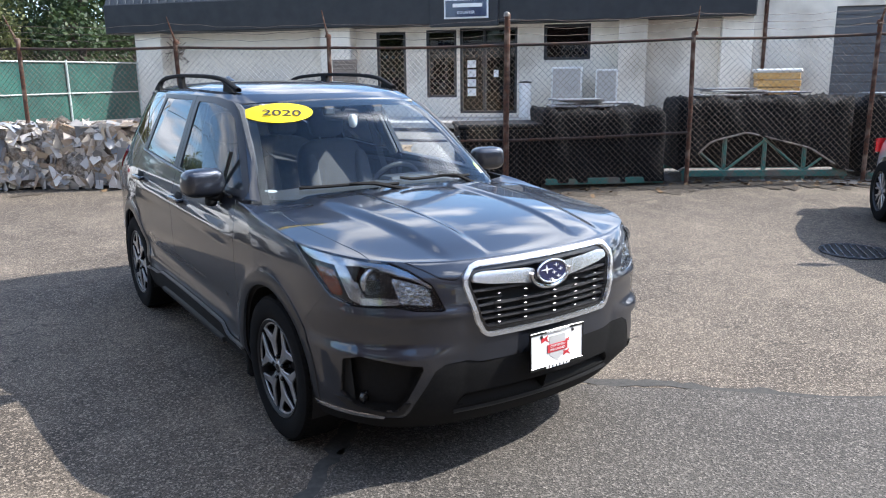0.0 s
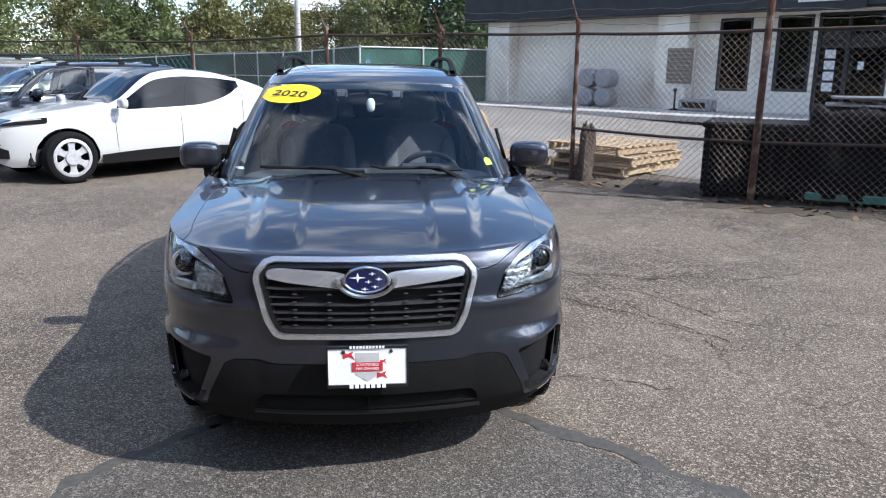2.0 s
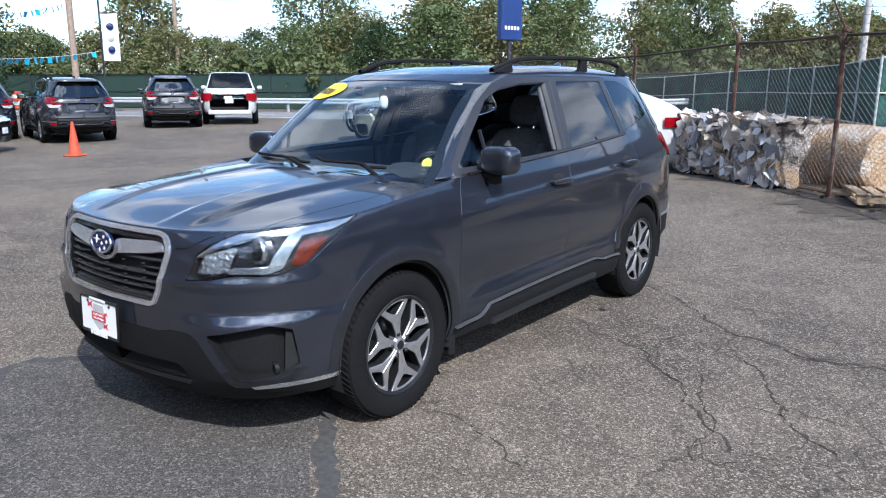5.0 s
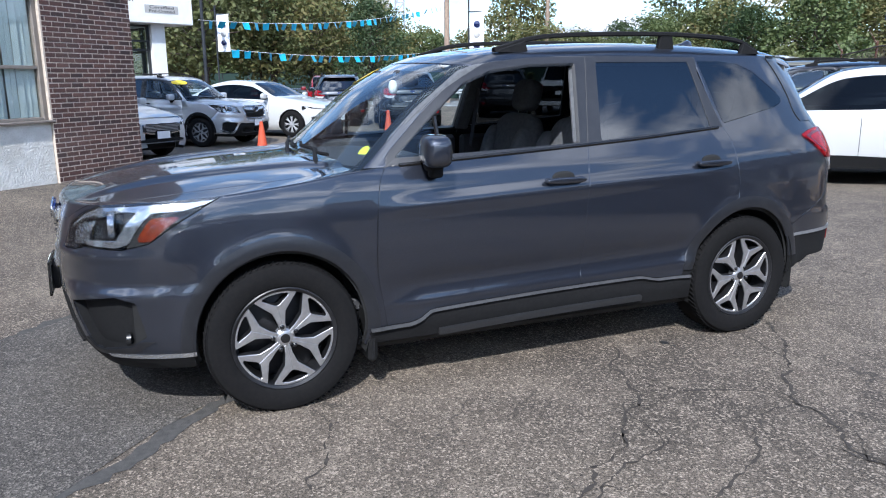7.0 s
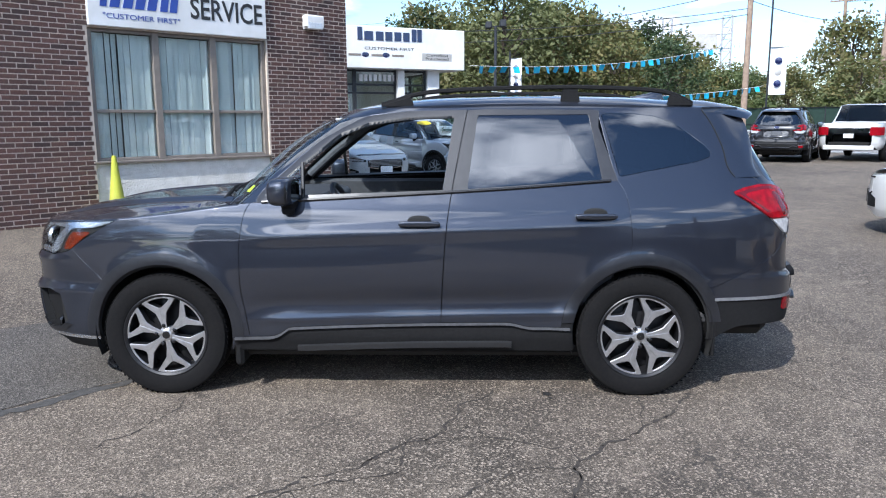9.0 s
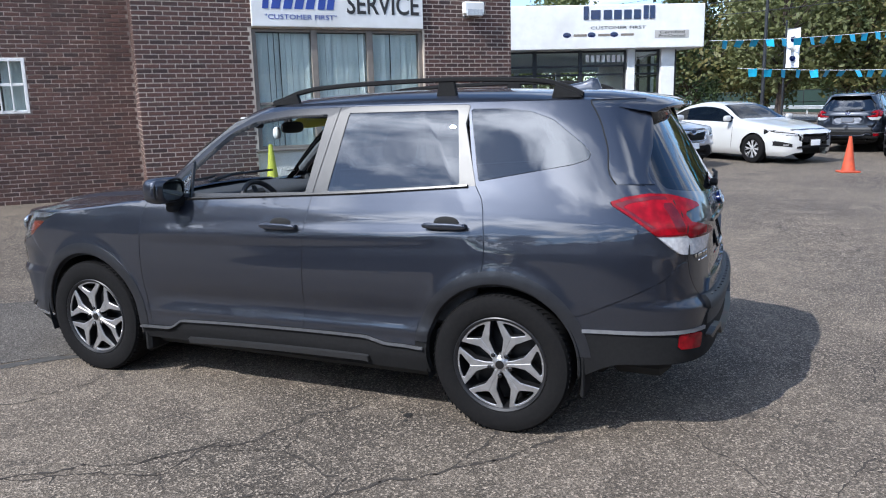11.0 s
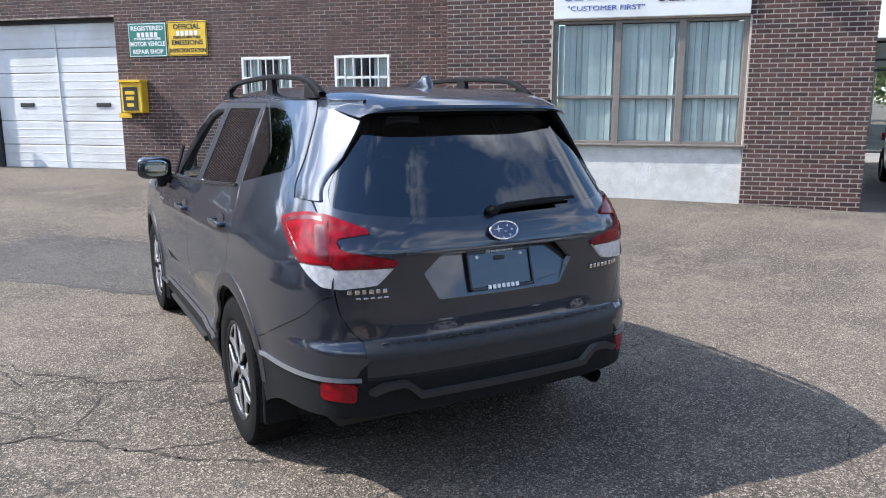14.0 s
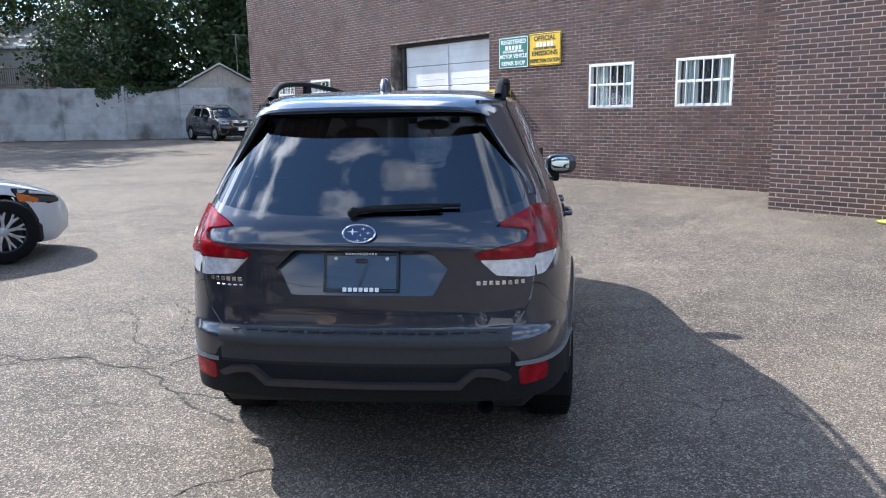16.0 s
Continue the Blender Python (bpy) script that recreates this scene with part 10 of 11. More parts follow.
screen_fence("green_fence", [(4.05, 21.9), (1.7, 20.4), (-0.35, 19.0), (-2.2, 24.0), (-6, 29.5), (-14, 34.5)], 1.78, "chain-link fence covered in green windscreen cloth", M_GREEN, post=M_PALEPIPE, step=2.2, behind=-0.05)

# ---- showroom ----
SE = Vector((-0.456, 0.89)).normalized()
SM = pose(-21.6, 0.43, 0, 0, 0, math.degrees(math.atan2(SE.y, SE.x)))
hall = thing("showroom", SM, "white car showroom with a deep fascia over tall glazing", "building")
g = Geo(); cbox(g, (-8, 0.6, 3.835), (16.0, 1.2, 1.33), 0.02); part("fascia", g, M_WHITEMETAL, hall, "white panelled fascia with dealer signs")
g = Geo(); cbox(g, (-8, 6.5, 4.35), (16, 10.8, 0.2)); part("roof", g, M_SHEETGREY, hall)
g = Geo(); cbox(g, (-8, 6.3, 3.25), (16, 10.5, 0.1)); part("soffit", g, M_BLIND, hall)
for z0, z1 in ((0.15, 0.7), (2.9, 3.25)):
    g = Geo(); cbox(g, (-8, 11.8, (z0 + z1) / 2), (16, 0.2, z1 - z0)); part("back_wall", g, M_BLIND, hall)
for k in range(9):
    g = Geo(); cbox(g, (-15.9 + 15.8 * k / 8, 11.8, 1.8), (0.2, 0.18, 2.2)); part("back_post", g, M_WHITEMETAL, hall)
g = Geo(); cbox(g, (-0.12, 8.0, 1.7), (0.2, 7.0, 3.1)); part("side_wall", g, M_WHITEMETAL, hall)
g = Geo(); cbox(g, (-8, 6.1, 0.03), (16, 11.6, 0.40)); part("floor", g, M_CONCRETE, hall)
for a, b in ((-7.0, -6.8), (-2.35, -2.1), (-1.25, -0.8), (-11.6, -11.3), (-15.9, -15.6)):
    g = Geo(); cbox(g, ((a + b) / 2, 0.55, 1.67), (b - a, 0.4, 3.0), 0.01); part("column", g, M_WHITEMETAL, hall)
for a, b in ((-15.6, -11.6), (-11.3, -7.0), (-6.8, -2.35), (-2.1, -1.25)):
    n = max(1, round((b - a) / 1.5))
    for k in range(n):
        x0, x1 = a + (b - a) * k / n, a + (b - a) * (k + 1) / n
        g = Geo()
        for x in (x0 + 0.03, x1 - 0.03):
            cbox(g, (x, 0.55, 1.67), (0.06, 0.10, 2.98), 0.004)
        for z in (0.26, 2.40, 2.67, 3.12):
            cbox(g, ((x0 + x1) / 2, 0.55, z), (x1 - x0 - 0.12, 0.09, 0.06), 0.004)
        w = part("window", g, M_AWNING, hall)
        g = Geo(); cbox(g, ((x0 + x1) / 2, 0.57, 1.68), (x1 - x0 - 0.08, 0.012, 2.9)); p = part("pane", g, M_WIN, w); p.visible_shadow = False
# side glazing round the corner
for k in range(3):
    g = Geo(); y0 = 0.9 + k * 1.25
    for y in (y0, y0 + 1.2):
        cbox(g, (-0.6, y, 1.67), (0.10, 0.06, 2.98), 0.004)
    for z in (0.26, 2.40, 3.12):
        cbox(g, (-0.6, y0 + 0.6, z), (0.09, 1.1, 0.06), 0.004)
    w = part("window", g, M_AWNING, hall)
    g = Geo(); cbox(g, (-0.6, y0 + 0.6, 1.68), (0.012, 1.14, 2.9)); p = part("pane", g, M_WIN, w); p.visible_shadow = False
# signs on the fascia: brand name as bars, readable words as lettering
for s, w in ((-3.80, 0.16), (-3.50, 0.30), (-3.12, 0.26), (-2.80, 0.24), (-2.48, 0.24), (-2.18, 0.22), (-1.90, 0.16), (-1.70, 0.16)):
    g = Geo(); cbox(g, (s, -0.012, 4.20 + (0.06 if w < 0.2 else 0)), (w, 0.024, 0.40 if w < 0.2 else 0.28), 0.004); part("brand_bar", g, M_BLUE, hall, "dark blue brand letter")
text_mesh("CUSTOMER FIRST", 0.13, 1.75, M_INK, hall, pose(-2.77, -0.006, 3.80))
for s, w in ((-4.4, 0.22), (-3.62, 0.22), (-2.9, 0.3)):
    g = Geo(); lathe(g, [(0.0, -0.01), (0.12, -0.008), (0.13, 0.0)], 20, pose(s, -0.002, 3.60) @ Matrix.Diagonal((1, 1, 0.6, 1)) @ Matrix.Rotation(radians(90), 4, "Z"), cap=False); part("badge", g, M_BLUE, hall)
    g = Geo(); cbox(g, (s + 0.42, -0.004, 3.59), (0.42, 0.008, 0.07)); part("brand_bars", g, M_TAUPE, hall)
g = Geo(); cbox(g, (-1.05, -0.004, 3.585), (1.1, 0.01, 0.24), 0.002); part("sign_box", g, M_SHEETGREY, hall)
text_mesh("Certified", 0.12, 0.80, M_INK, hall, pose(-1.05, -0.013, 3.64))
text_mesh("Pre-Owned", 0.12, 0.85, M_INK, hall, pose(-1.05, -0.013, 3.53))
for k in range(8):
    g = Geo(); cbox(g, (-3.6 + k * 0.17, 0.53, 2.90), (0.11, 0.006, 0.22), 0); part("number_bar", g, M_PAPER, hall)

# ---- road, rail, far fence ----
RD = Vector((0.894, 0.447)); RN = Vector((0.447, -0.894))
def road_pt(u, v, z):
    p = Vector((-30, 21)) + RD * u + RN * v
    return (p.x, p.y, gz(p.x, p.y) + z)
g = Geo()
for k in range(31):
    u = -120 + k * 6.0
    for v in (-1.0, 6.5):
        g.v.append(road_pt(u, v, 0.012))
    if k:
        g.f.append((2 * k - 2, 2 * k - 1, 2 * k + 1, 2 * k))
tagged(part("road", g, M_ROAD), "pale grey asphalt road past the lot", "road", kind="structure")
for v in (5.6, 2.4):
    g = Geo()
    for k in range(46):
        u = -118 + k * 3.6
        ln = 3.6 if v > 4 else 2.2
        o = len(g.v)
        g.v += [road_pt(u, v, 0.018), road_pt(u, v + 0.14, 0.018), road_pt(u + ln, v + 0.14, 0.018), road_pt(u + ln, v, 0.018)]
        g.f.append((o, o + 1, o + 2, o + 3))
    tagged(part("road_line", g, M_PAPER), "worn white painted line on the road", "road marking", kind="structure")
rail = thing("guard_rail", pose(0, 0, 0), "galvanised steel guard rail along the road", "guard rail")
M_RAILG = surface("guard_rail_steel", (0.52, 0.53, 0.53), (0.44, 0.45, 0.45), 5, 0.5, 0.5, bump=0)
for k in range(24):
    u0 = -70 + k * 4.0
    g = Geo()
    prof = [(0.0, 0.42), (0.05, 0.46), (0.05, 0.50), (0.0, 0.54), (0.0, 0.58), (0.05, 0.62), (0.05, 0.66), (0.0, 0.72)]
    for u in (u0, u0 + 3.99):
        for dv, z in prof:
            g.v.append(road_pt(u, -1.3 + dv, z))
    for j in range(7):
        g.f.append((j, j + 8, j + 9, j + 1))
    part("beam", g, M_RAILG, rail)
    p = road_pt(u0, -1.42, 0); g = Geo(); cbox(g, (p[0], p[1], p[2] + 0.33), (0.12, 0.12, 0.72), 0.01); part("post", g, M_RAILG, rail)
a, b = road_pt(-90, -5, 0), road_pt(32, -5, 0)
M_DKGREEN = surface("dark_green_mesh", (0.010, 0.028, 0.020), (0.014, 0.036, 0.026), 6, 0.8, bump=0.3, bscale=200)
screen_fence("far_fence", [a[:2], b[:2]], 2.0, "tall dark green mesh fence beyond the road", M_DKGREEN, step=4.0, post=M_AWNING)
for u, v in ((-1.0, -0.4), (8.0, -0.5), (-14.0, -0.5), (-30.0, -0.4)):
    p = road_pt(u, v, 0)
    t = thing("traffic_barrel", pose(*p), "orange and white banded traffic barrel", "traffic barrel", "traffic barrels")
    g = Geo(); lathe(g, [(0.36, 0), (0.36, 0.07), (0.30, 0.08)], 20, pose(0, 0, 0, 0, -90, 0)); part("base", g, M_PLAST, t)
    for k in range(5):
        g = Geo(); lathe(g, [(0.30 - 0.012 * k, 0.08 + 0.19 * k), (0.288 - 0.012 * k, 0.08 + 0.19 * (k + 1) - 0.003)], 20, pose(0, 0, 0, 0, -90, 0)); part("band", g, M_PAPER if k % 2 else M_CONE, t)


# ---- poles, signs, strings ----
def wire(a, b, sag, r=0.012, n=16):
    a, b = Vector(a), Vector(b)
    return [tuple(a.lerp(b, k / n) - Vector((0, 0, sag * 4 * (k / n) * (1 - k / n)))) for k in range(n + 1)]


def pole_thing(name, x, y, h, r, mat, label, arms=(), cat="utility pole"):
    t = thing(name, pose(x, y, gz(x, y)), label, cat)
    g = Geo(); tube(g, [(0, 0, -0.2), (0, 0, h * 0.5), (0, 0, h)], [r, r * 0.9, r * 0.72], 12); part("pole", g, mat, t)
    for z, w, an in arms:
        g = Geo(); cbox(g, (0, 0, z), (w, 0.10, 0.12), 0.01, Matrix.Rotation(radians(an), 4, "Z")); arm = part("crossarm", g, mat, t)
        for k in (-0.45, -0.2, 0.2, 0.45):
            g = Geo(); lathe(g, [(0.03, 0.06), (0.05, 0.10), (0.03, 0.14), (0.05, 0.18), (0.02, 0.22)], 8, Matrix.Rotation(radians(an), 4, "Z") @ pose(k * w, 0, z, 0, -90, 0)); part("insulator", g, M_GREYTANK, arm)
    return t


pole_thing("utility_pole", -36.3, 15.5, 11.5, 0.17, M_POLEWOOD, "tall brown wooden utility pole by the road", ((10.6, 2.4, 60),))
M_POLEGREY = surface("grey_pole", (0.42, 0.40, 0.37), (0.34, 0.32, 0.30), 5, 0.8, bump=0.2)
pole_thing("utility_pole", -3.9, 37.0, 10.5, 0.16, M_POLEGREY, "weathered grey utility pole behind the green fence", ((9.6, 2.2, 20), (8.9, 1.6, 20)))
pole_thing("utility_pole", -8.5, 52.0, 11.0, 0.16, M_POLEGREY, "distant grey utility pole among trees", ((10.2, 2.2, 20),))
pole_thing("utility_pole", -48, 29, 12, 0.17, M_POLEWOOD, "distant dark wooden utility pole", ((11.2, 2.4, 60),))
pole_thing("utility_pole", -62, 33, 12, 0.17, M_POLEWOOD, "far wooden utility pole over the trees", ((11.2, 2.4, 60),))
for (a, b, sg) in (((-36.3, 15.5, 10.8), (-3.9, 37, 9.8), 1.1), ((-36.3, 15.5, 10.3), (-3.9, 37, 9.2), 1.2), ((-36.3, 15.5, 8.2), (-3.9, 37, 7.6), 0.9), ((-36.3, 15.5, 7.6), (-48, 29, 8.0), 0.5),
                   ((-36.3, 15.5, 8.2), (-75, -12, 8.6), 0.8), ((-36.3, 15.5, 10.8), (-75, -12, 11), 0.9), ((-36.3, 15.5, 7.2), (-27, -8, 5.2), 0.5), ((-36.3, 15.5, 6.9), (-30, -9, 5.0), 0.6),
                   ((-3.9, 37, 9.8), (34, 58, 10), 1.0), ((-3.9, 37, 9.2), (34, 58, 9.4), 1.0), ((-3.9, 37, 7.6), (34, 58, 7.8), 0.9), ((-48, 29, 11.4), (-3.9, 37, 9.9), 1.0), ((-62, 33, 11.2), (-8.5, 52, 10.4), 1.2)):
    g = Geo(); tube(g, wire(a, b, sg), 0.018, 5)
    tagged(part("power_line", g, M_INK), "thin black overhead power line", "cable", "overhead lines")

lamp = thing("lamp_post", pose(-35.1, 2.1, gz(-35, 2)), "dark twin-headed lot lamp post with a small banner", "lamp post")
g = Geo(); tube(g, [(0, 0, 0), (0, 0, 6.2)], [0.09, 0.07], 10); part("pole", g, M_AWNING, lamp)
for s in (-1, 1):
    g = Geo(); cbox(g, (0.35 * s, 0.35 * s, 6.3), (0.5, 0.34, 0.36), 0.05, None); part("lamp_head", g, M_AWNING, lamp)
g = Geo(); cbox(g, (0, 0, 6.2), (0.06, 0.06, 0.1)); tube(g, [(-0.4, -0.4, 6.2), (0.4, 0.4, 6.2)], 0.03, 6); part("arm", g, M_AWNING, lamp)
M_BANNER = surface("white_banner", (0.72, 0.73, 0.74), (0.66, 0.67, 0.69), 2, 0.6, bump=0.1)


def banner(x, y, z0, z1, w, an, label, mat, pole_h):
    t = thing("banner", pose(x, y, gz(x, y), 0, 0, an), label, "banner", "banners")
    g = Geo(); tube(g, [(0, 0, 0), (0, 0, pole_h)], 0.045, 8); part("pole", g, M_AWNING, t)
    g = Geo(); n = 10
    for i in range(n + 1):
        for j in range(4):
            g.v.append((0.06 + w * j / 3, 0.05 * math.sin(i * 0.8 + j * 0.7), z0 + (z1 - z0) * i / n))
            if i and j:
                o = i * 4 + j
                g.f.append((o - 5, o - 4, o, o - 1))
    o = len(g.v); g.v += [(x_, y_ + 0.006, z_) for x_, y_, z_ in g.v]; g.f += [tuple(reversed([i + o for i in f])) for f in g.f]
    cloth = part("cloth", g, mat, t)
    for k in range(3):
        g = Geo(); lathe(g, [(0.0, -0.01), (w * 0.22, -0.005), (w * 0.23, 0.0)], 14, pose(0.06 + w / 2, -0.065, z1 - (0.28 + 0.24 * k) * (z1 - z0)) @ Matrix.Rotation(radians(90), 4, "Z"), cap=False); part("logo_disc", g, M_BLUE if k != 1 else M_SHEETGREY, cloth)
    for k in range(2):
        g = Geo(); cbox(g, (0.05 + w / 2, 0, z1 if k else z0), (w + 0.1, 0.03, 0.03)); part("bar", g, M_AWNING, t)
    return t


banner(-33.6, 15.6, 2.55, 4.85, 0.75, 70, "white vertical dealer banner on a dark pole", M_BANNER, 9.0)
banner(-37.5, 3.0, 2.9, 4.8, 0.6, 80, "small white dealer banner hung from a pole", M_BANNER, 5.2)
bs_t = thing("dealer_sign", pose(-17.1, 26.8, gz(-17, 26.8), 0, 0, 78), "tall dark blue dealer pylon sign on a steel pole", "sign")
g = Geo(); cbox(g, (0, 0, 5.0), (1.35, 0.35, 3.0), 0.04); part("panel", g, surface("navy_sign_face", (0.018, 0.040, 0.14), (0.014, 0.033, 0.12), 2, 0.3, bump=0), bs_t)
g = Geo(); tube(g, [(0, 0, 0), (0, 0, 3.6)], 0.11, 10); part("pole", g, M_AWNING, bs_t)
for k in range(5):
    g = Geo(); cbox(g, (-0.42 + 0.2 * k, -0.185, 4.05), (0.13, 0.02, 0.16), 0.004); part("brand_bar", g, M_PAPER, bs_t)

for a, b, n, sg, lab in (((-21.7, 0.6, 3.35), (-36.2, 15.3, 5.5), 34, 0.45, "string of cyan plastic pennants over the forecourt"), ((-22.6, 1.4, 2.5), (-33.6, 15.4, 3.1), 30, 0.35, "lower string of cyan plastic pennants")):
    t = thing("bunting", pose(0, 0, 0), lab, "bunting", "bunting strings")
    pts = wire(a, b, sg, n=n)
    g = Geo(); tube(g, pts, 0.008, 4); part("cord", g, M_PAPER, t)
    d = (Vector(b) - Vector(a)); d.z = 0; d.normalize()
    fm = Geo(); fm.add([(-0.14, 0, 0), (0.14, 0, 0), (0.13, 0.03, -0.26), (-0.12, 0.02, -0.25), (-0.14, 0.004, 0), (0.14, 0.004, 0), (0.13, 0.034, -0.26), (-0.12, 0.024, -0.25)], [(0, 1, 2, 3), (7, 6, 5, 4)])
    fme = fm.mesh("flag", M_CYAN, 0)
    rq = random.Random(n)
    for k in range(1, n):
        p = pts[k]
        part("flag", fme, None, t, m=pose(p[0], p[1], p[2], rq.uniform(-35, 35), rq.uniform(-8, 8), math.degrees(math.atan2(d.y, d.x)) + rq.uniform(-25, 25)))

gan = thing("sign_gantry", pose(-118, 37.5, 0, 0, 0, 70), "grey steel lattice sign gantry over a far highway", "gantry")
M_GANTRY = surface("gantry_steel", (0.40, 0.41, 0.42), (0.34, 0.35, 0.36), 1, 0.6, 0.3, bump=0)
for x0 in (-4.5, 4.5):
    for sx in (-0.7, 0.7):
        g = Geo(); tube(g, [(x0 + sx, 0, 0), (x0 + sx, 0, 17)], 0.16, 6); part("leg", g, M_GANTRY, gan)
    for k in range(9):
        g = Geo(); tube(g, [(x0 - 0.7, 0, 1 + k * 1.8), (x0 + 0.7, 0, 2.8 + k * 1.8)], 0.09, 5); tube(g, [(x0 - 0.7, 0, 2.8 + k * 1.8), (x0 + 0.7, 0, 2.8 + k * 1.8)], 0.09, 5); part("lattice_bar", g, M_GANTRY, gan)
for z in (12.2, 14.4):
    g = Geo(); tube(g, [(-5.2, 0, z), (5.2, 0, z)], 0.14, 6); part("chord", g, M_GANTRY, gan)
for k in range(8):
    g = Geo(); tube(g, [(-4.5 + k * 1.12, 0, 12.2 if k % 2 else 14.4), (-3.38 + k * 1.12, 0, 14.4 if k % 2 else 12.2)], 0.08, 5); part("lattice_bar", g, M_GANTRY, gan)
g = Geo(); cbox(g, (0.6, -0.3, 13.3), (5.0, 0.15, 2.4)); part("sign_panel", g, M_SHEETGREY, gan)


# ---- trees ----
M_LEAF = island_mat("green_leaves", [(0.052, 0.080, 0.026), (0.095, 0.135, 0.044), (0.140, 0.180, 0.060), (0.076, 0.110, 0.037), (0.175, 0.200, 0.075)], 0.6, 0.40, (0.160, 0.155, 0.060))
M_LEAFAUT = island_mat("autumn_leaves", [(0.150, 0.135, 0.046), (0.125, 0.145, 0.048), (0.205, 0.175, 0.060), (0.100, 0.125, 0.042), (0.180, 0.135, 0.050)], 0.6, 0.40)
M_LEAFDARK = island_mat("dark_leaves", [(0.026, 0.048, 0.018), (0.055, 0.088, 0.030), (0.036, 0.062, 0.022), (0.078, 0.108, 0.040)], 0.55, 0.36)


def tree(name, m, H, spread, seed, mat, label, leaves=3600, leaf=0.24, low=0.25, clumps=46, cat="tree", group="trees"):
    """A tapered trunk with limbs, each ending in clumps of many small leaves."""
    rq = random.Random(seed)
    t = thing(name, m, label, cat, group)
    g = Geo()
    lean = Vector((rq.uniform(-0.05, 0.05), rq.uniform(-0.05, 0.05), 1))
    spine = [Vector((lean.x * H * k / 6 + 0.12 * math.sin(k + seed), lean.y * H * k / 6 + 0.1 * math.cos(k * 1.3 + seed), H * 0.86 * k / 6)) for k in range(7)]
    r0 = 0.020 * H + 0.05
    tube(g, spine, [r0 * (1 - 0.13 * k) for k in range(7)], 9)
    tips = []
    for k in range(clumps):
        f = low + (1 - low) * (k + 0.5) / clumps
        a = k * 2.399 + rq.uniform(-0.4, 0.4)
        prof = math.sin(math.pi * min(1.0, 0.16 + 0.80 * (f - low) / (1 - low))) ** 0.75
        rad = spread * prof * rq.uniform(0.35, 1.08)
        j = min(5, int(f * 0.8 * 6))
        o = spine[j].lerp(spine[j + 1], rq.random())
        tip = Vector((o.x + rad * math.cos(a), o.y + rad * math.sin(a), H * f * rq.uniform(0.93, 1.05)))
        mid = o.lerp(tip, 0.5) + Vector((0, 0, 0.06 * H * rq.uniform(-0.2, 1)))
        rl = r0 * (0.42 - 0.3 * f)
        tube(g, [o, mid, tip], [rl, rl * 0.6, 0.012], 5, False)
        tips.append((tip, 0.10 * H * rq.uniform(0.55, 1.15) + 0.25 * spread * 0.4))
    trunk = part("trunk", g, M_BARK, t)
    V, F = [], []
    per = leaves // clumps
    for tip, cr in tips:
        n = int(per * rq.uniform(0.6, 1.4))
        for _ in range(n):
            d = Vector((rq.gauss(0, 1), rq.gauss(0, 1), rq.gauss(0, 0.75)))
            if d.length > 1e-4:
                d = d.normalized() * (rq.random() ** 0.45)
            p = tip + d * cr
            s = leaf * rq.uniform(0.6, 1.35)
            u = Vector((rq.gauss(0, 1), rq.gauss(0, 1), rq.gauss(0, 1))).normalized()
            w = u.orthogonal().normalized()
            if rq.random() < 0.5:
                w = u.cross(w)
            o = len(V)
            V += [tuple(p - u * s * 0.6), tuple(p + w * s * 0.32 + u * s * 0.06), tuple(p + u * s * 0.6), tuple(p - w * s * 0.32 - u * s * 0.03)]
            F.append((o, o + 1, o + 2, o + 3))
    g = Geo(); g.v, g.f = V, F
    crown = part("crown", g, mat, t, smooth=0)
    crown["kind"] = "stuff"
    return t


TALL = {}
stock = [tree("tree", pose(-44, 40, 0.2), 10.5, 4.0, 1, M_LEAF, "full green roadside tree in the far woods", 7500, 0.27),
         tree("tree", pose(-35, 44, 0.2), 9.5, 3.4, 2, M_LEAF, "tall green tree with an uneven crown", 6500, 0.27, 0.2),
         tree("tree", pose(-54, 30, 0.2), 8.5, 3.6, 3, M_LEAFAUT, "tree turning yellow and rust in autumn", 6000, 0.27, 0.22),
         tree("tree", pose(-28, 47, 0.2), 11.5, 3.6, 4, M_LEAFDARK, "dark green dense tree at the wood's edge", 7000, 0.29, 0.12),
         tree("tree", pose(-20, 50, 0.2), 8.0, 3.0, 5, M_LEAFAUT, "thin tree with sparse yellowing leaves", 3200, 0.27, 0.3, 30)]
for k, h in zip(stock, (10.5, 9.5, 8.5, 11.5, 8.0)):
    TALL[k] = h
bush = tree("bush", pose(-33, 30, 0.2), 2.8, 2.0, 11, M_LEAF, "leafy green bush at the foot of the woods", 2200, 0.26, 0.06, 26, "bush", "bushes")
rq = random.Random(77)


def put(kind, x, y, s=1.0, sz=None, rise=None, wide=1.0):
    if rise is not None:
        s = (1.4 + math.hypot(x - 4, y + 1) * math.tan(radians(rise))) / TALL[kind]
    m = pose(x, y, gz(x, y) - 0.1, 0, 0, rq.uniform(0, 360)) @ Matrix.Diagonal((s * wide, s * wide, sz or s, 1))
    return copy_thing(kind, m)


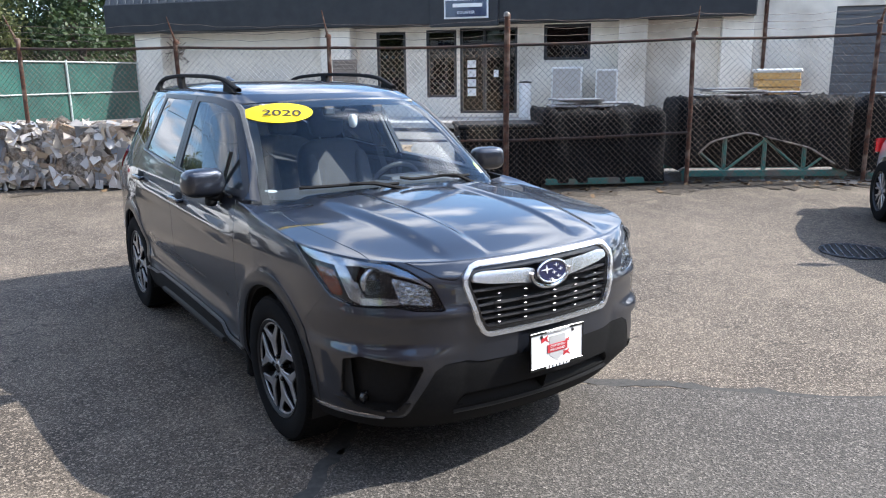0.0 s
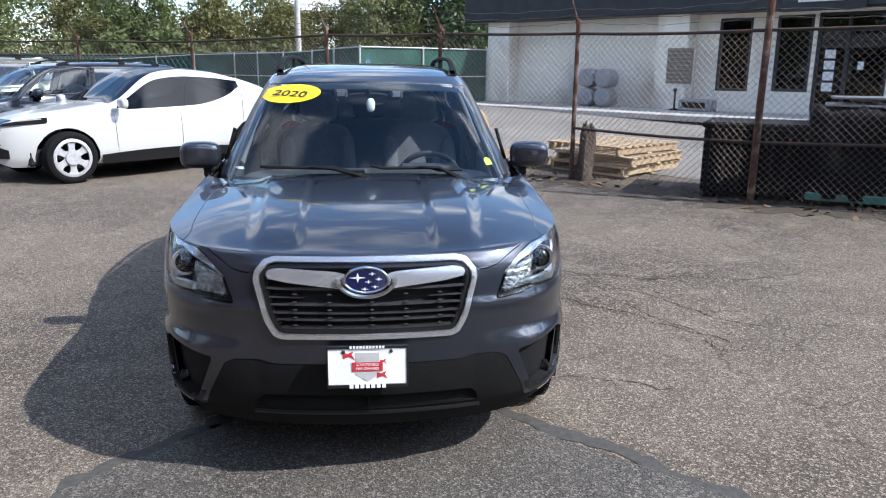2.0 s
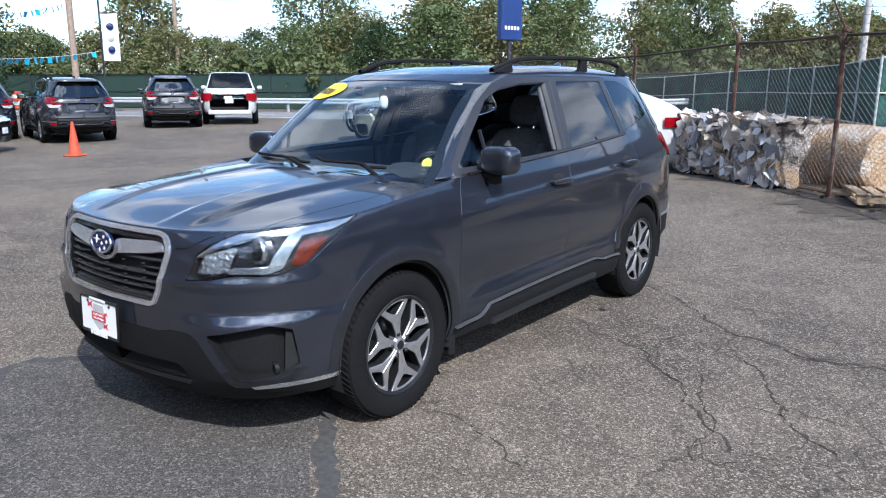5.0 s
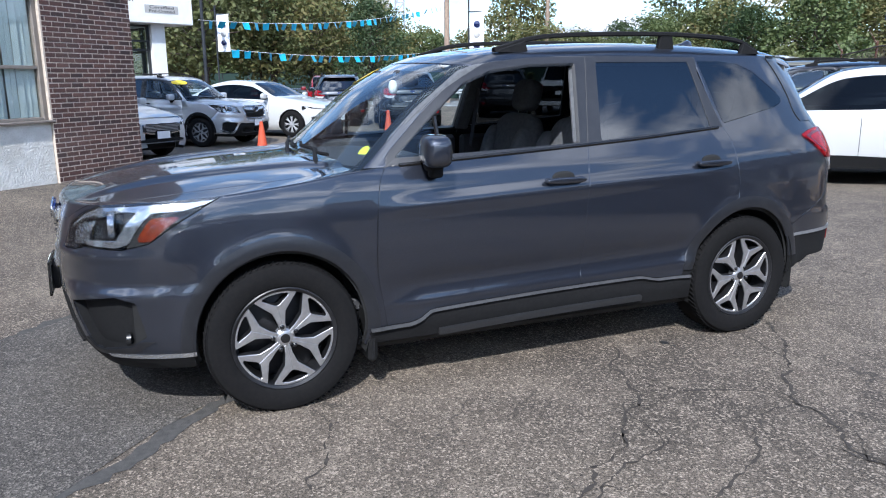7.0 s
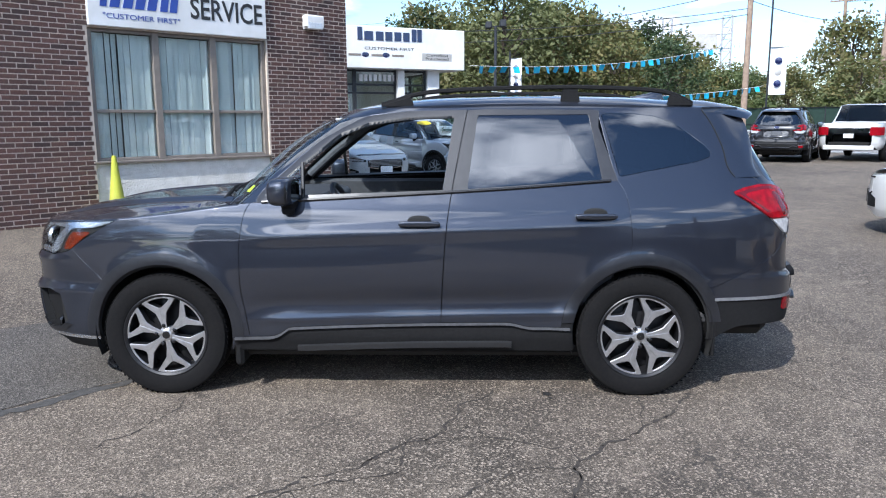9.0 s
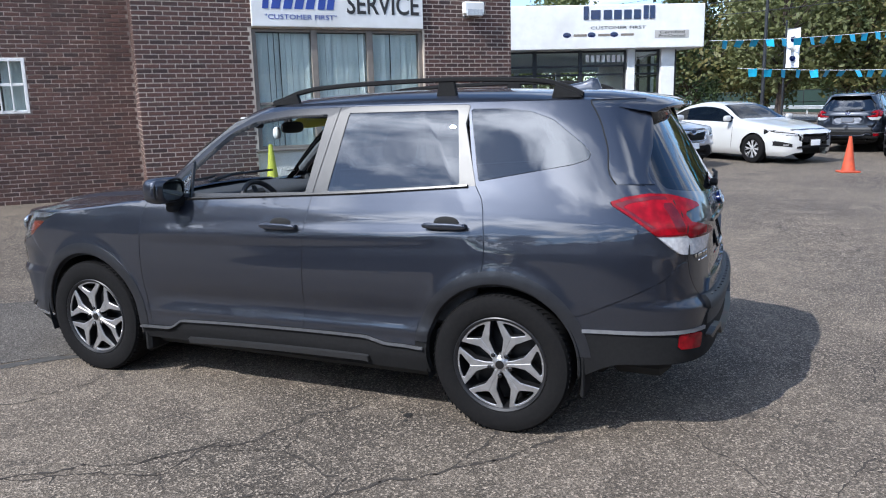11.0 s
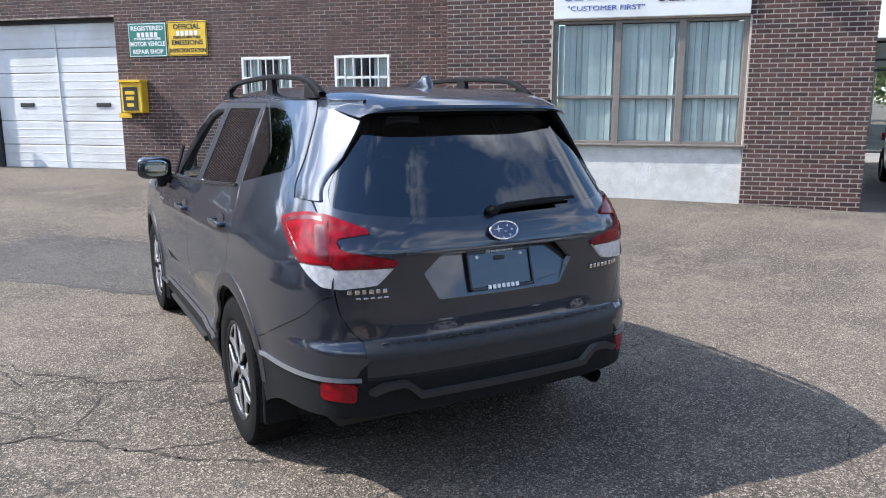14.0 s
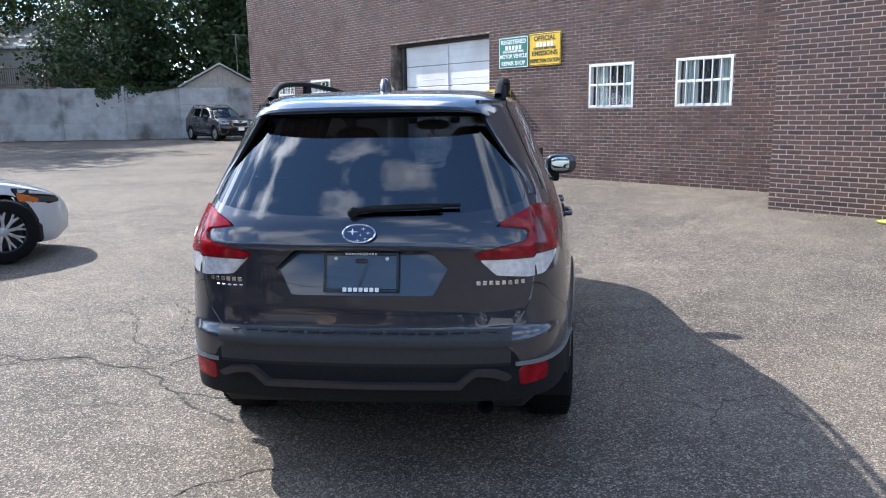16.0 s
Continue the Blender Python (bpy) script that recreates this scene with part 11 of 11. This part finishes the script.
# woods beyond the road, then round to the shop and the east side
for k in range(32):
    u = -94 + k * 4.4
    for row, v in ((0, -10.0), (1, -15.5)):
        x, y, z = road_pt(u + rq.uniform(-1.5, 1.5), v + rq.uniform(-2, 2), 0)
        an = math.degrees(math.atan2(y + 1, x - 4))
        top = interp([(90, 4.6), (118, 5.6), (126, 7.0), (136, 6.6), (140, 5.6), (146, 4.7), (152, 4.6), (157, 3.8), (161, 4.0), (165, 6.6), (172, 8.0), (180, 7.2)], an)
        put(stock[rq.choice((0, 1, 1, 2, 4, 3, 0, 4, 2))], x, y, rise=top * rq.uniform(0.72, 1.06) * (1 if row else 0.86), wide=1.22)
for k in range(48):
    u = -94 + k * 2.9
    x, y, z = road_pt(u, -7.5 + rq.uniform(-0.6, 0.6), 0)
    put(bush, x, y, rq.uniform(0.7, 1.25))
for k in range(18):
    f = k / 17
    x, y = -16 + 62 * f + rq.uniform(-1.5, 1.5), 47 + 8 * math.sin(f * 3) + rq.uniform(-2, 2)
    put(stock[(2, 0, 4, 1, 2, 3)[k % 6]], x, y, rise=rq.uniform(3.6, 5.4))
for x, y, kd, s in ((5.5, 40, 3, 0.80), (8.5, 42, 3, 0.9), (1.0, 41, 0, 0.62), (-9.5, 43, 2, 0.66), (12, 44, 1, 0.95), (3.4, 46, 3, 0.95), (-13.5, 41, 0, 0.7), (-5.5, 44, 2, 0.6)):
    put(stock[kd], x, y, s)
for k in range(12):
    f = k / 11
    put(stock[(0, 3, 1, 2, 0)[k % 5]], 38 + 8 * math.sin(f * 5) + rq.uniform(-1.5, 1.5), 34 - 74 * f, rq.uniform(0.75, 1.05))
for k in range(9):
    put(stock[(0, 1, 3, 2)[k % 4]], -46 - 4 * rq.random(), -30 + k * 4.6, rq.uniform(0.75, 1.0))
for x, y, kd, s in ((-46, 7.5, 2, 1.0), (-50, 11, 2, 0.95), (-44, 3, 0, 1.0), (-48, -2, 4, 1.1), (-52, 16, 2, 0.85), (-43, 13, 3, 0.55)):
    put(stock[kd], x, y, s)

# ---- back corner: board fence, big trees, shed, house ----
M_FENCEPANEL = surface("weathered_fence_panel", (0.40, 0.39, 0.375), (0.31, 0.305, 0.29), 2.2, 0.88, bump=0.4, bscale=40, stain=(0.13, 0.125, 0.115), sscale=0.9, rnd=0.12)
wallf = thing("board_fence", pose(0, 0, 0), "grey concrete panel fence along the back of the lot", "fence")
BF = [(45.0, -25.4), (25.24, -30.25), (19.33, -31.69), (16.9, -32.62), (10.0, -35.9)]
for a, b in zip(BF[:-1], BF[1:]):
    L = math.dist(a, b); n = max(1, round(L / 2.9)); an = math.degrees(math.atan2(b[1] - a[1], b[0] - a[0]))
    for k in range(n):
        x, y = a[0] + (b[0] - a[0]) * k / n, a[1] + (b[1] - a[1]) * k / n
        x2, y2 = a[0] + (b[0] - a[0]) * (k + 1) / n, a[1] + (b[1] - a[1]) * (k + 1) / n
        g = Geo(); cbox(g, (x, y, gz(x, y) + 1.33), (0.14, 0.17, 2.68), 0.02); part("post", g, M_FENCEPANEL, wallf)
        for zr in (0.872, 1.737):
            g = Geo(); cbox(g, (0, 0.02, zr), (L / n - 0.16, 0.10, 0.05), 0.008, pose((x + x2) / 2, (y + y2) / 2, gz((x + x2) / 2, (y + y2) / 2), 0, 0, an)); part("rail", g, M_FENCEPANEL, wallf)
        for j in range(3):
            g = Geo(); cbox(g, (0, 0, 0.44 + j * 0.865), (L / n - 0.16, 0.06, 0.845), 0.012, pose((x + x2) / 2, (y + y2) / 2, gz((x + x2) / 2, (y + y2) / 2), 0, 0, an)); part("panel", g, M_FENCEPANEL, wallf)
shed = thing("shed", pose(15.35, -34.6, 0.4, 0, 0, 200), "pale shed with a low gabled roof", "shed")
M_SHED = surface("shed_boards", (0.42, 0.37, 0.31), (0.35, 0.31, 0.26), 5, 0.85, bump=0.3, bscale=40)
g = Geo(); prism(g, [(-2.1, 0), (2.1, 0), (2.1, 2.62), (0, 3.80), (-2.1, 2.62)], -0.1, 5.0); part("wall", g, M_SHED, shed, smooth=0)
for k in range(17):
    g = Geo(); x = -2.0 + k * 0.25
    h = 2.62 + (2.1 - abs(x)) * 0.56
    cbox(g, (x, -0.12, h / 2), (0.22, 0.03, h), 0.006); part("board", g, M_SHED, shed)
for sx in (-1, 1):
    g = Geo(); cbox(g, (0, 2.4, 0), (2.75, 5.6, 0.09), 0.01, pose(sx * 1.16, 0, 3.25, 0, sx * 29.3, 0)); part("roof", g, M_CONCRETE, shed, "pale sloping roof")
ant = thing("antenna", pose(14.6, -35.2, 0.4), "thin metal television antenna on a mast", "antenna")
g = Geo(); tube(g, [(0, 0, 0), (0, 0, 5.5)], 0.025, 6); part("mast", g, M_GALV, ant)
g = Geo(); tube(g, [(-0.6, 0, 5.4), (0.6, 0, 5.5)], 0.018, 5); part("boom", g, M_GALV, ant)
for k in range(5):
    g = Geo(); tube(g, [(-0.5 + 0.25 * k, -0.3, 5.42), (-0.5 + 0.25 * k, 0.3, 5.44)], 0.010, 4); part("element", g, M_GALV, ant)
house = thing("house", pose(27.0, -36.6, 0.4, 0, 0, 188), "pale sided two-storey house with a wooden deck behind the fence", "house")
M_SIDING = surface("pale_siding", (0.60, 0.56, 0.50), (0.53, 0.50, 0.45), 3, 0.8, bump=0.2)
g = Geo(); cbox(g, (-2.5, 4.0, 2.6), (15.0, 7.9, 5.2), 0.02); part("wall", g, M_SIDING, house)
for k in range(24):
    g = Geo(); cbox(g, (-2.5, -0.0, 0.2 + k * 0.21), (15.0, 0.05, 0.20), 0.012, None); part("siding", g, M_SIDING, house)
for sy in (-1, 1):
    g = Geo(); cbox(g, (-2.5, 0, 0), (15.8, 4.9, 0.14), 0.01, pose(0, 4.0 + sy * 2.15, 6.1, -sy * 24, 0, 0)); part("roof", g, M_SHEETGREY, house)
g = Geo(); cbox(g, (-2.5, -0.42, 5.16), (15.8, 0.12, 0.16), 0.02); part("gutter", g, M_PAPER, house)
for x, z, w, h in ((0.55, 4.3, 0.62, 1.0), (-4.6, 4.3, 0.9, 1.1), (2.9, 3.75, 0.85, 1.9)):
    g = Geo(); cbox(g, (x, -0.05, z), (w, 0.10, h), 0.02); wd = part("window", g, M_PAPER, house)
    g = Geo(); cbox(g, (x, -0.105, z), (w - 0.16, 0.02, h - 0.16)); part("pane", g, M_GLOSSBLACK, wd)
    g = Geo(); cbox(g, (x, -0.118, z), (w - 0.16, 0.02, 0.05)); part("window_bar", g, M_PAPER, wd)
for x, z in ((1.35, 4.75), (1.35, 4.05)):
    g = Geo(); cbox(g, (x, -0.09, z), (0.16, 0.12, 0.10), 0.02); part("wall_light", g, M_WHITEMETAL, house)
M_DECK = surface("weathered_deck", (0.33, 0.26, 0.20), (0.25, 0.20, 0.155), 9, 0.9, bump=0.3, bscale=60, rnd=0.15)
g = Geo(); cbox(g, (1.6, -1.2, 2.82), (5.6, 2.3, 0.16), 0.01); part("deck_floor", g, M_DECK, house)
g = Geo(); cbox(g, (1.6, -2.37, 2.68), (5.7, 0.06, 0.30), 0.01); part("deck_fascia", g, M_DECK, house)
for z in (3.02, 3.86):
    g = Geo(); cbox(g, (1.6, -2.32, z), (5.6, 0.09, 0.06), 0.008); part("deck_rail", g, M_DECK, house)
for k in range(5):
    g = Geo(); cbox(g, (-1.15 + k * 1.375, -2.32, 1.95), (0.11, 0.11, 3.9), 0.01); part("deck_post", g, M_DECK, house)
for k in range(46):
    g = Geo(); cbox(g, (-1.1 + k * 0.12, -2.32, 3.44), (0.035, 0.035, 0.80)); part("baluster", g, M_DECK, house)
for x in (-1.25, -2.05):
    g = Geo(); cbox(g, (0, 0, 0), (0.07, 0.12, 3.6), 0.01, Matrix.Translation((x - 1.0, -1.9 + (x + 1.6) * 0.6, 2.6)) @ Matrix.Rotation(radians(38), 4, "Y")); part("stair_rail", g, M_PAPER, house)
big = tree("tree", pose(18.6, -40.5, 0.2), 14.5, 5.6, 21, M_LEAFDARK, "huge dark green tree behind the back fence", 20000, 0.34, 0.07, 100)
shade_tree = tree("tree", pose(29.0, -33.6, 0.2), 15.0, 5.2, 33, M_LEAF, "tall tree added to shade the back lot, its crown over the fence", 7000, 0.32, 0.56, 60)
# unseen copy off to the side, added only for the shadow it throws
copy_thing(shade_tree, pose(33.0, -27.0, 0.2, 0, 0, 70) @ Matrix.Diagonal((1.3, 1.3, 1.3, 1)))
for x, y, s in ((13.2, -42.0, 1.0), (22.3, -36.2, 0.66), (8.5, -41, 0.9), (35.5, -36.5, 0.85)):
    copy_thing(big, pose(x, y, 0.1, 0, 0, rq.uniform(0, 360)) @ Matrix.Diagonal((s, s, s, 1)))
vine = Geo()
for k in range(700):
    f = rq.random()
    x, y = 20.6 + (16.9 - 20.6) * f, -31.35 + (-32.62 + 31.35) * f
    p = Vector((x - 0.06, y + 0.10, 3.05 - abs(rq.gauss(0, 0.35)) * (1 - f)))
    u = Vector((rq.gauss(0, 1), rq.gauss(0, 1), rq.gauss(0, 1))).normalized() * 0.09; w = u.orthogonal().normalized() * 0.05
    vine.add([p - u, p + w, p + u, p - w], [(0, 1, 2, 3)])
tagged(part("creeper", vine, M_LEAFDARK, smooth=0), "leafy creeper hanging over the panel fence", "creeper", kind="stuff")


put(bush, 21.4, -34.3, 1.15)
put(stock[2], 41, -52, 0.8)

# ---- bricks: the nearest stretches laid one by one, the rest joined ----
def brick_mat():
    mt, nd, lk, bs = mat_base("brown_brick_face")
    co = nd.new("ShaderNodeTexCoord")
    ge, oi = nd.new("ShaderNodeNewGeometry"), nd.new("ShaderNodeObjectInfo")
    ad = nd.new("ShaderNodeMath"); ad.operation = "ADD"
    lk.new(ge.outputs["Random Per Island"], ad.inputs[0]); lk.new(oi.outputs["Random"], ad.inputs[1])
    fr = nd.new("ShaderNodeMath"); fr.operation = "FRACT"; lk.new(ad.outputs[0], fr.inputs[0])
    rp = nd.new("ShaderNodeValToRGB")
    tones = [(0.0, (0.032, 0.018, 0.016)), (0.2, (0.067, 0.032, 0.025)), (0.45, (0.085, 0.040, 0.031)), (0.65, (0.050, 0.026, 0.022)), (0.82, (0.101, 0.050, 0.039)), (1.0, (0.041, 0.024, 0.021))]
    rp.color_ramp.elements[0].color, rp.color_ramp.elements[1].color = (*tones[0][1], 1), (*tones[-1][1], 1)
    for p, c in tones[1:-1]:
        rp.color_ramp.elements.new(p).color = (*c, 1)
    lk.new(fr.outputs[0], rp.inputs[0])
    nz = nd.new("ShaderNodeTexNoise"); nz.inputs["Scale"].default_value, nz.inputs["Detail"].default_value = 55, 6
    lk.new(co.outputs["Object"], nz.inputs["Vector"])
    hs = nd.new("ShaderNodeHueSaturation"); lk.new(rp.outputs[0], hs.inputs["Color"])
    mr = nd.new("ShaderNodeMapRange"); mr.inputs["From Min"].default_value, mr.inputs["From Max"].default_value = 0.3, 0.7
    mr.inputs["To Min"].default_value, mr.inputs["To Max"].default_value = 0.72, 1.3
    lk.new(nz.outputs["Fac"], mr.inputs["Value"]); lk.new(mr.outputs[0], hs.inputs["Value"])
    n2 = nd.new("ShaderNodeTexNoise"); n2.inputs["Scale"].default_value, n2.inputs["Detail"].default_value = 0.9, 5
    lk.new(co.outputs["Object"], n2.inputs["Vector"])
    m2 = nd.new("ShaderNodeMapRange"); m2.inputs["From Min"].default_value, m2.inputs["From Max"].default_value, m2.inputs["To Max"].default_value = 0.52, 0.75, 0.35
    lk.new(n2.outputs["Fac"], m2.inputs["Value"])
    mx = nd.new("ShaderNodeMix"); mx.data_type = "RGBA"; mx.inputs["B"].default_value = (0.125, 0.085, 0.070, 1)
    lk.new(m2.outputs[0], mx.inputs["Factor"]); lk.new(hs.outputs[0], mx.inputs["A"]); lk.new(mx.outputs["Result"], bs.inputs["Base Color"])
    bs.inputs["Roughness"].default_value = 0.8
    bp = nd.new("ShaderNodeBump"); bp.inputs["Strength"].default_value, bp.inputs["Distance"].default_value = 0.5, 0.004
    lk.new(nz.outputs["Fac"], bp.inputs["Height"]); lk.new(bp.outputs[0], bs.inputs["Normal"])
    return mt


M_BRICKS = brick_mat()
BL, BH, BJ = 0.2135, 0.0667, 0.0135


def brick_rects(s0, s1, z0, z1, holes):
    out = []
    n = int((z1 - z0) / BH)
    for r in range(n):
        za, zb = z0 + r * BH, z0 + (r + 1) * BH - BJ
        off = BL / 2 if r % 2 else 0
        cuts = sorted([(h[0] - 0.004, h[1] + 0.004) for h in holes if h[2] < zb and h[3] > za])
        c = int((s1 - s0) / BL) + 2
        for k in range(-1, c):
            a, b = s0 + k * BL + off, s0 + (k + 1) * BL + off - BJ
            a, b = max(a, s0 + 0.001), min(b, s1 - 0.001)
            segs = [(a, b)]
            for h0, h1 in cuts:
                nxt = []
                for p, q in segs:
                    if h1 <= p or h0 >= q:
                        nxt.append((p, q))
                    else:
                        if p < h0: nxt.append((p, h0))
                        if q > h1: nxt.append((h1, q))
                segs = nxt
            out += [(p, q, za, zb) for p, q in segs if q - p > 0.03]
    return out


def brick_block(rq, p, q, za, zb, o=(0.0, 0.0)):
    f = -0.0045 + rq.uniform(-0.0015, 0.0015)
    t = rq.uniform(-0.0012, 0.0012)
    e = 0.003
    p, q, za, zb = p - o[0], q - o[0], za - o[1], zb - o[1]
    vs = [(p + e, f + t, za + e), (q - e, f - t, za + e), (q - e, f - t, zb - e), (p + e, f + t, zb - e),
          (p, f + 0.003, za), (q, f + 0.003, za), (q, f + 0.003, zb), (p, f + 0.003, zb), (p, 0.003, za), (q, 0.003, za), (q, 0.003, zb), (p, 0.003, zb)]
    fs = [(0, 1, 2, 3)] + [(4 + i, 4 + (i + 1) % 4, (i + 1) % 4, i) for i in range(4)] + [(8 + i, 8 + (i + 1) % 4, 4 + (i + 1) % 4, 4 + i) for i in range(4)]
    return vs, fs


def lay_bricks(wall, m, s0, s1, z0, z1, holes, near, seed):
    """near = (s0, s1, z0, z1): the stretch whose bricks are objects of their own."""
    rq = random.Random(seed)
    rest = Geo()
    shared = {}
    count = 0
    for p, q, za, zb in brick_rects(s0, s1, z0, z1, holes):
        if near and count < 300 and p >= near[0] and q <= near[1] and za >= near[2] and zb <= near[3]:
            key = (round(q - p, 4), rq.randrange(3))
            if key not in shared:
                vs, fs = brick_block(rq, p, q, za, zb, (p, za))
                g = Geo(); g.add(vs, fs)
                shared[key] = g.mesh("brick", M_BRICKS, 0)
            part("brick", shared[key], None, wall, m=m @ Matrix.Translation((p, 0, za)))
            count += 1
        else:
            vs, fs = brick_block(rq, p, q, za, zb)
            rest.add(vs, fs)
    ob = part("brickwork", rest, M_BRICKS, wall, smooth=0, m=m)
    ob["kind"] = "stuff"


lay_bricks(wall_main, WM, -20.05, -1.03, 0.0, 6.18, MAIN_HOLES, (-3.9, -1.02, 0.2, 2.6), 1)
lay_bricks(wall_service, WS, -1.02, 5.0, 0.0, 6.18, SVC_HOLES + [(0.60, 3.40, -0.2, 0.97), (0.60, 3.40, 0.9, 2.80)], (-1.03, 0.62, 0.1, 3.2), 2)
lay_bricks(wall_service, WS @ pose(-1.02, 1.69, 0, 0, 0, -90), 0.0, 1.69, 0.0, 6.18, [], None, 3)
lay_bricks(wall_service, WS @ pose(5.0, 0, 0, 0, 0, 90), 0.0, 7.0, 0.0, 6.18, [], None, 4)
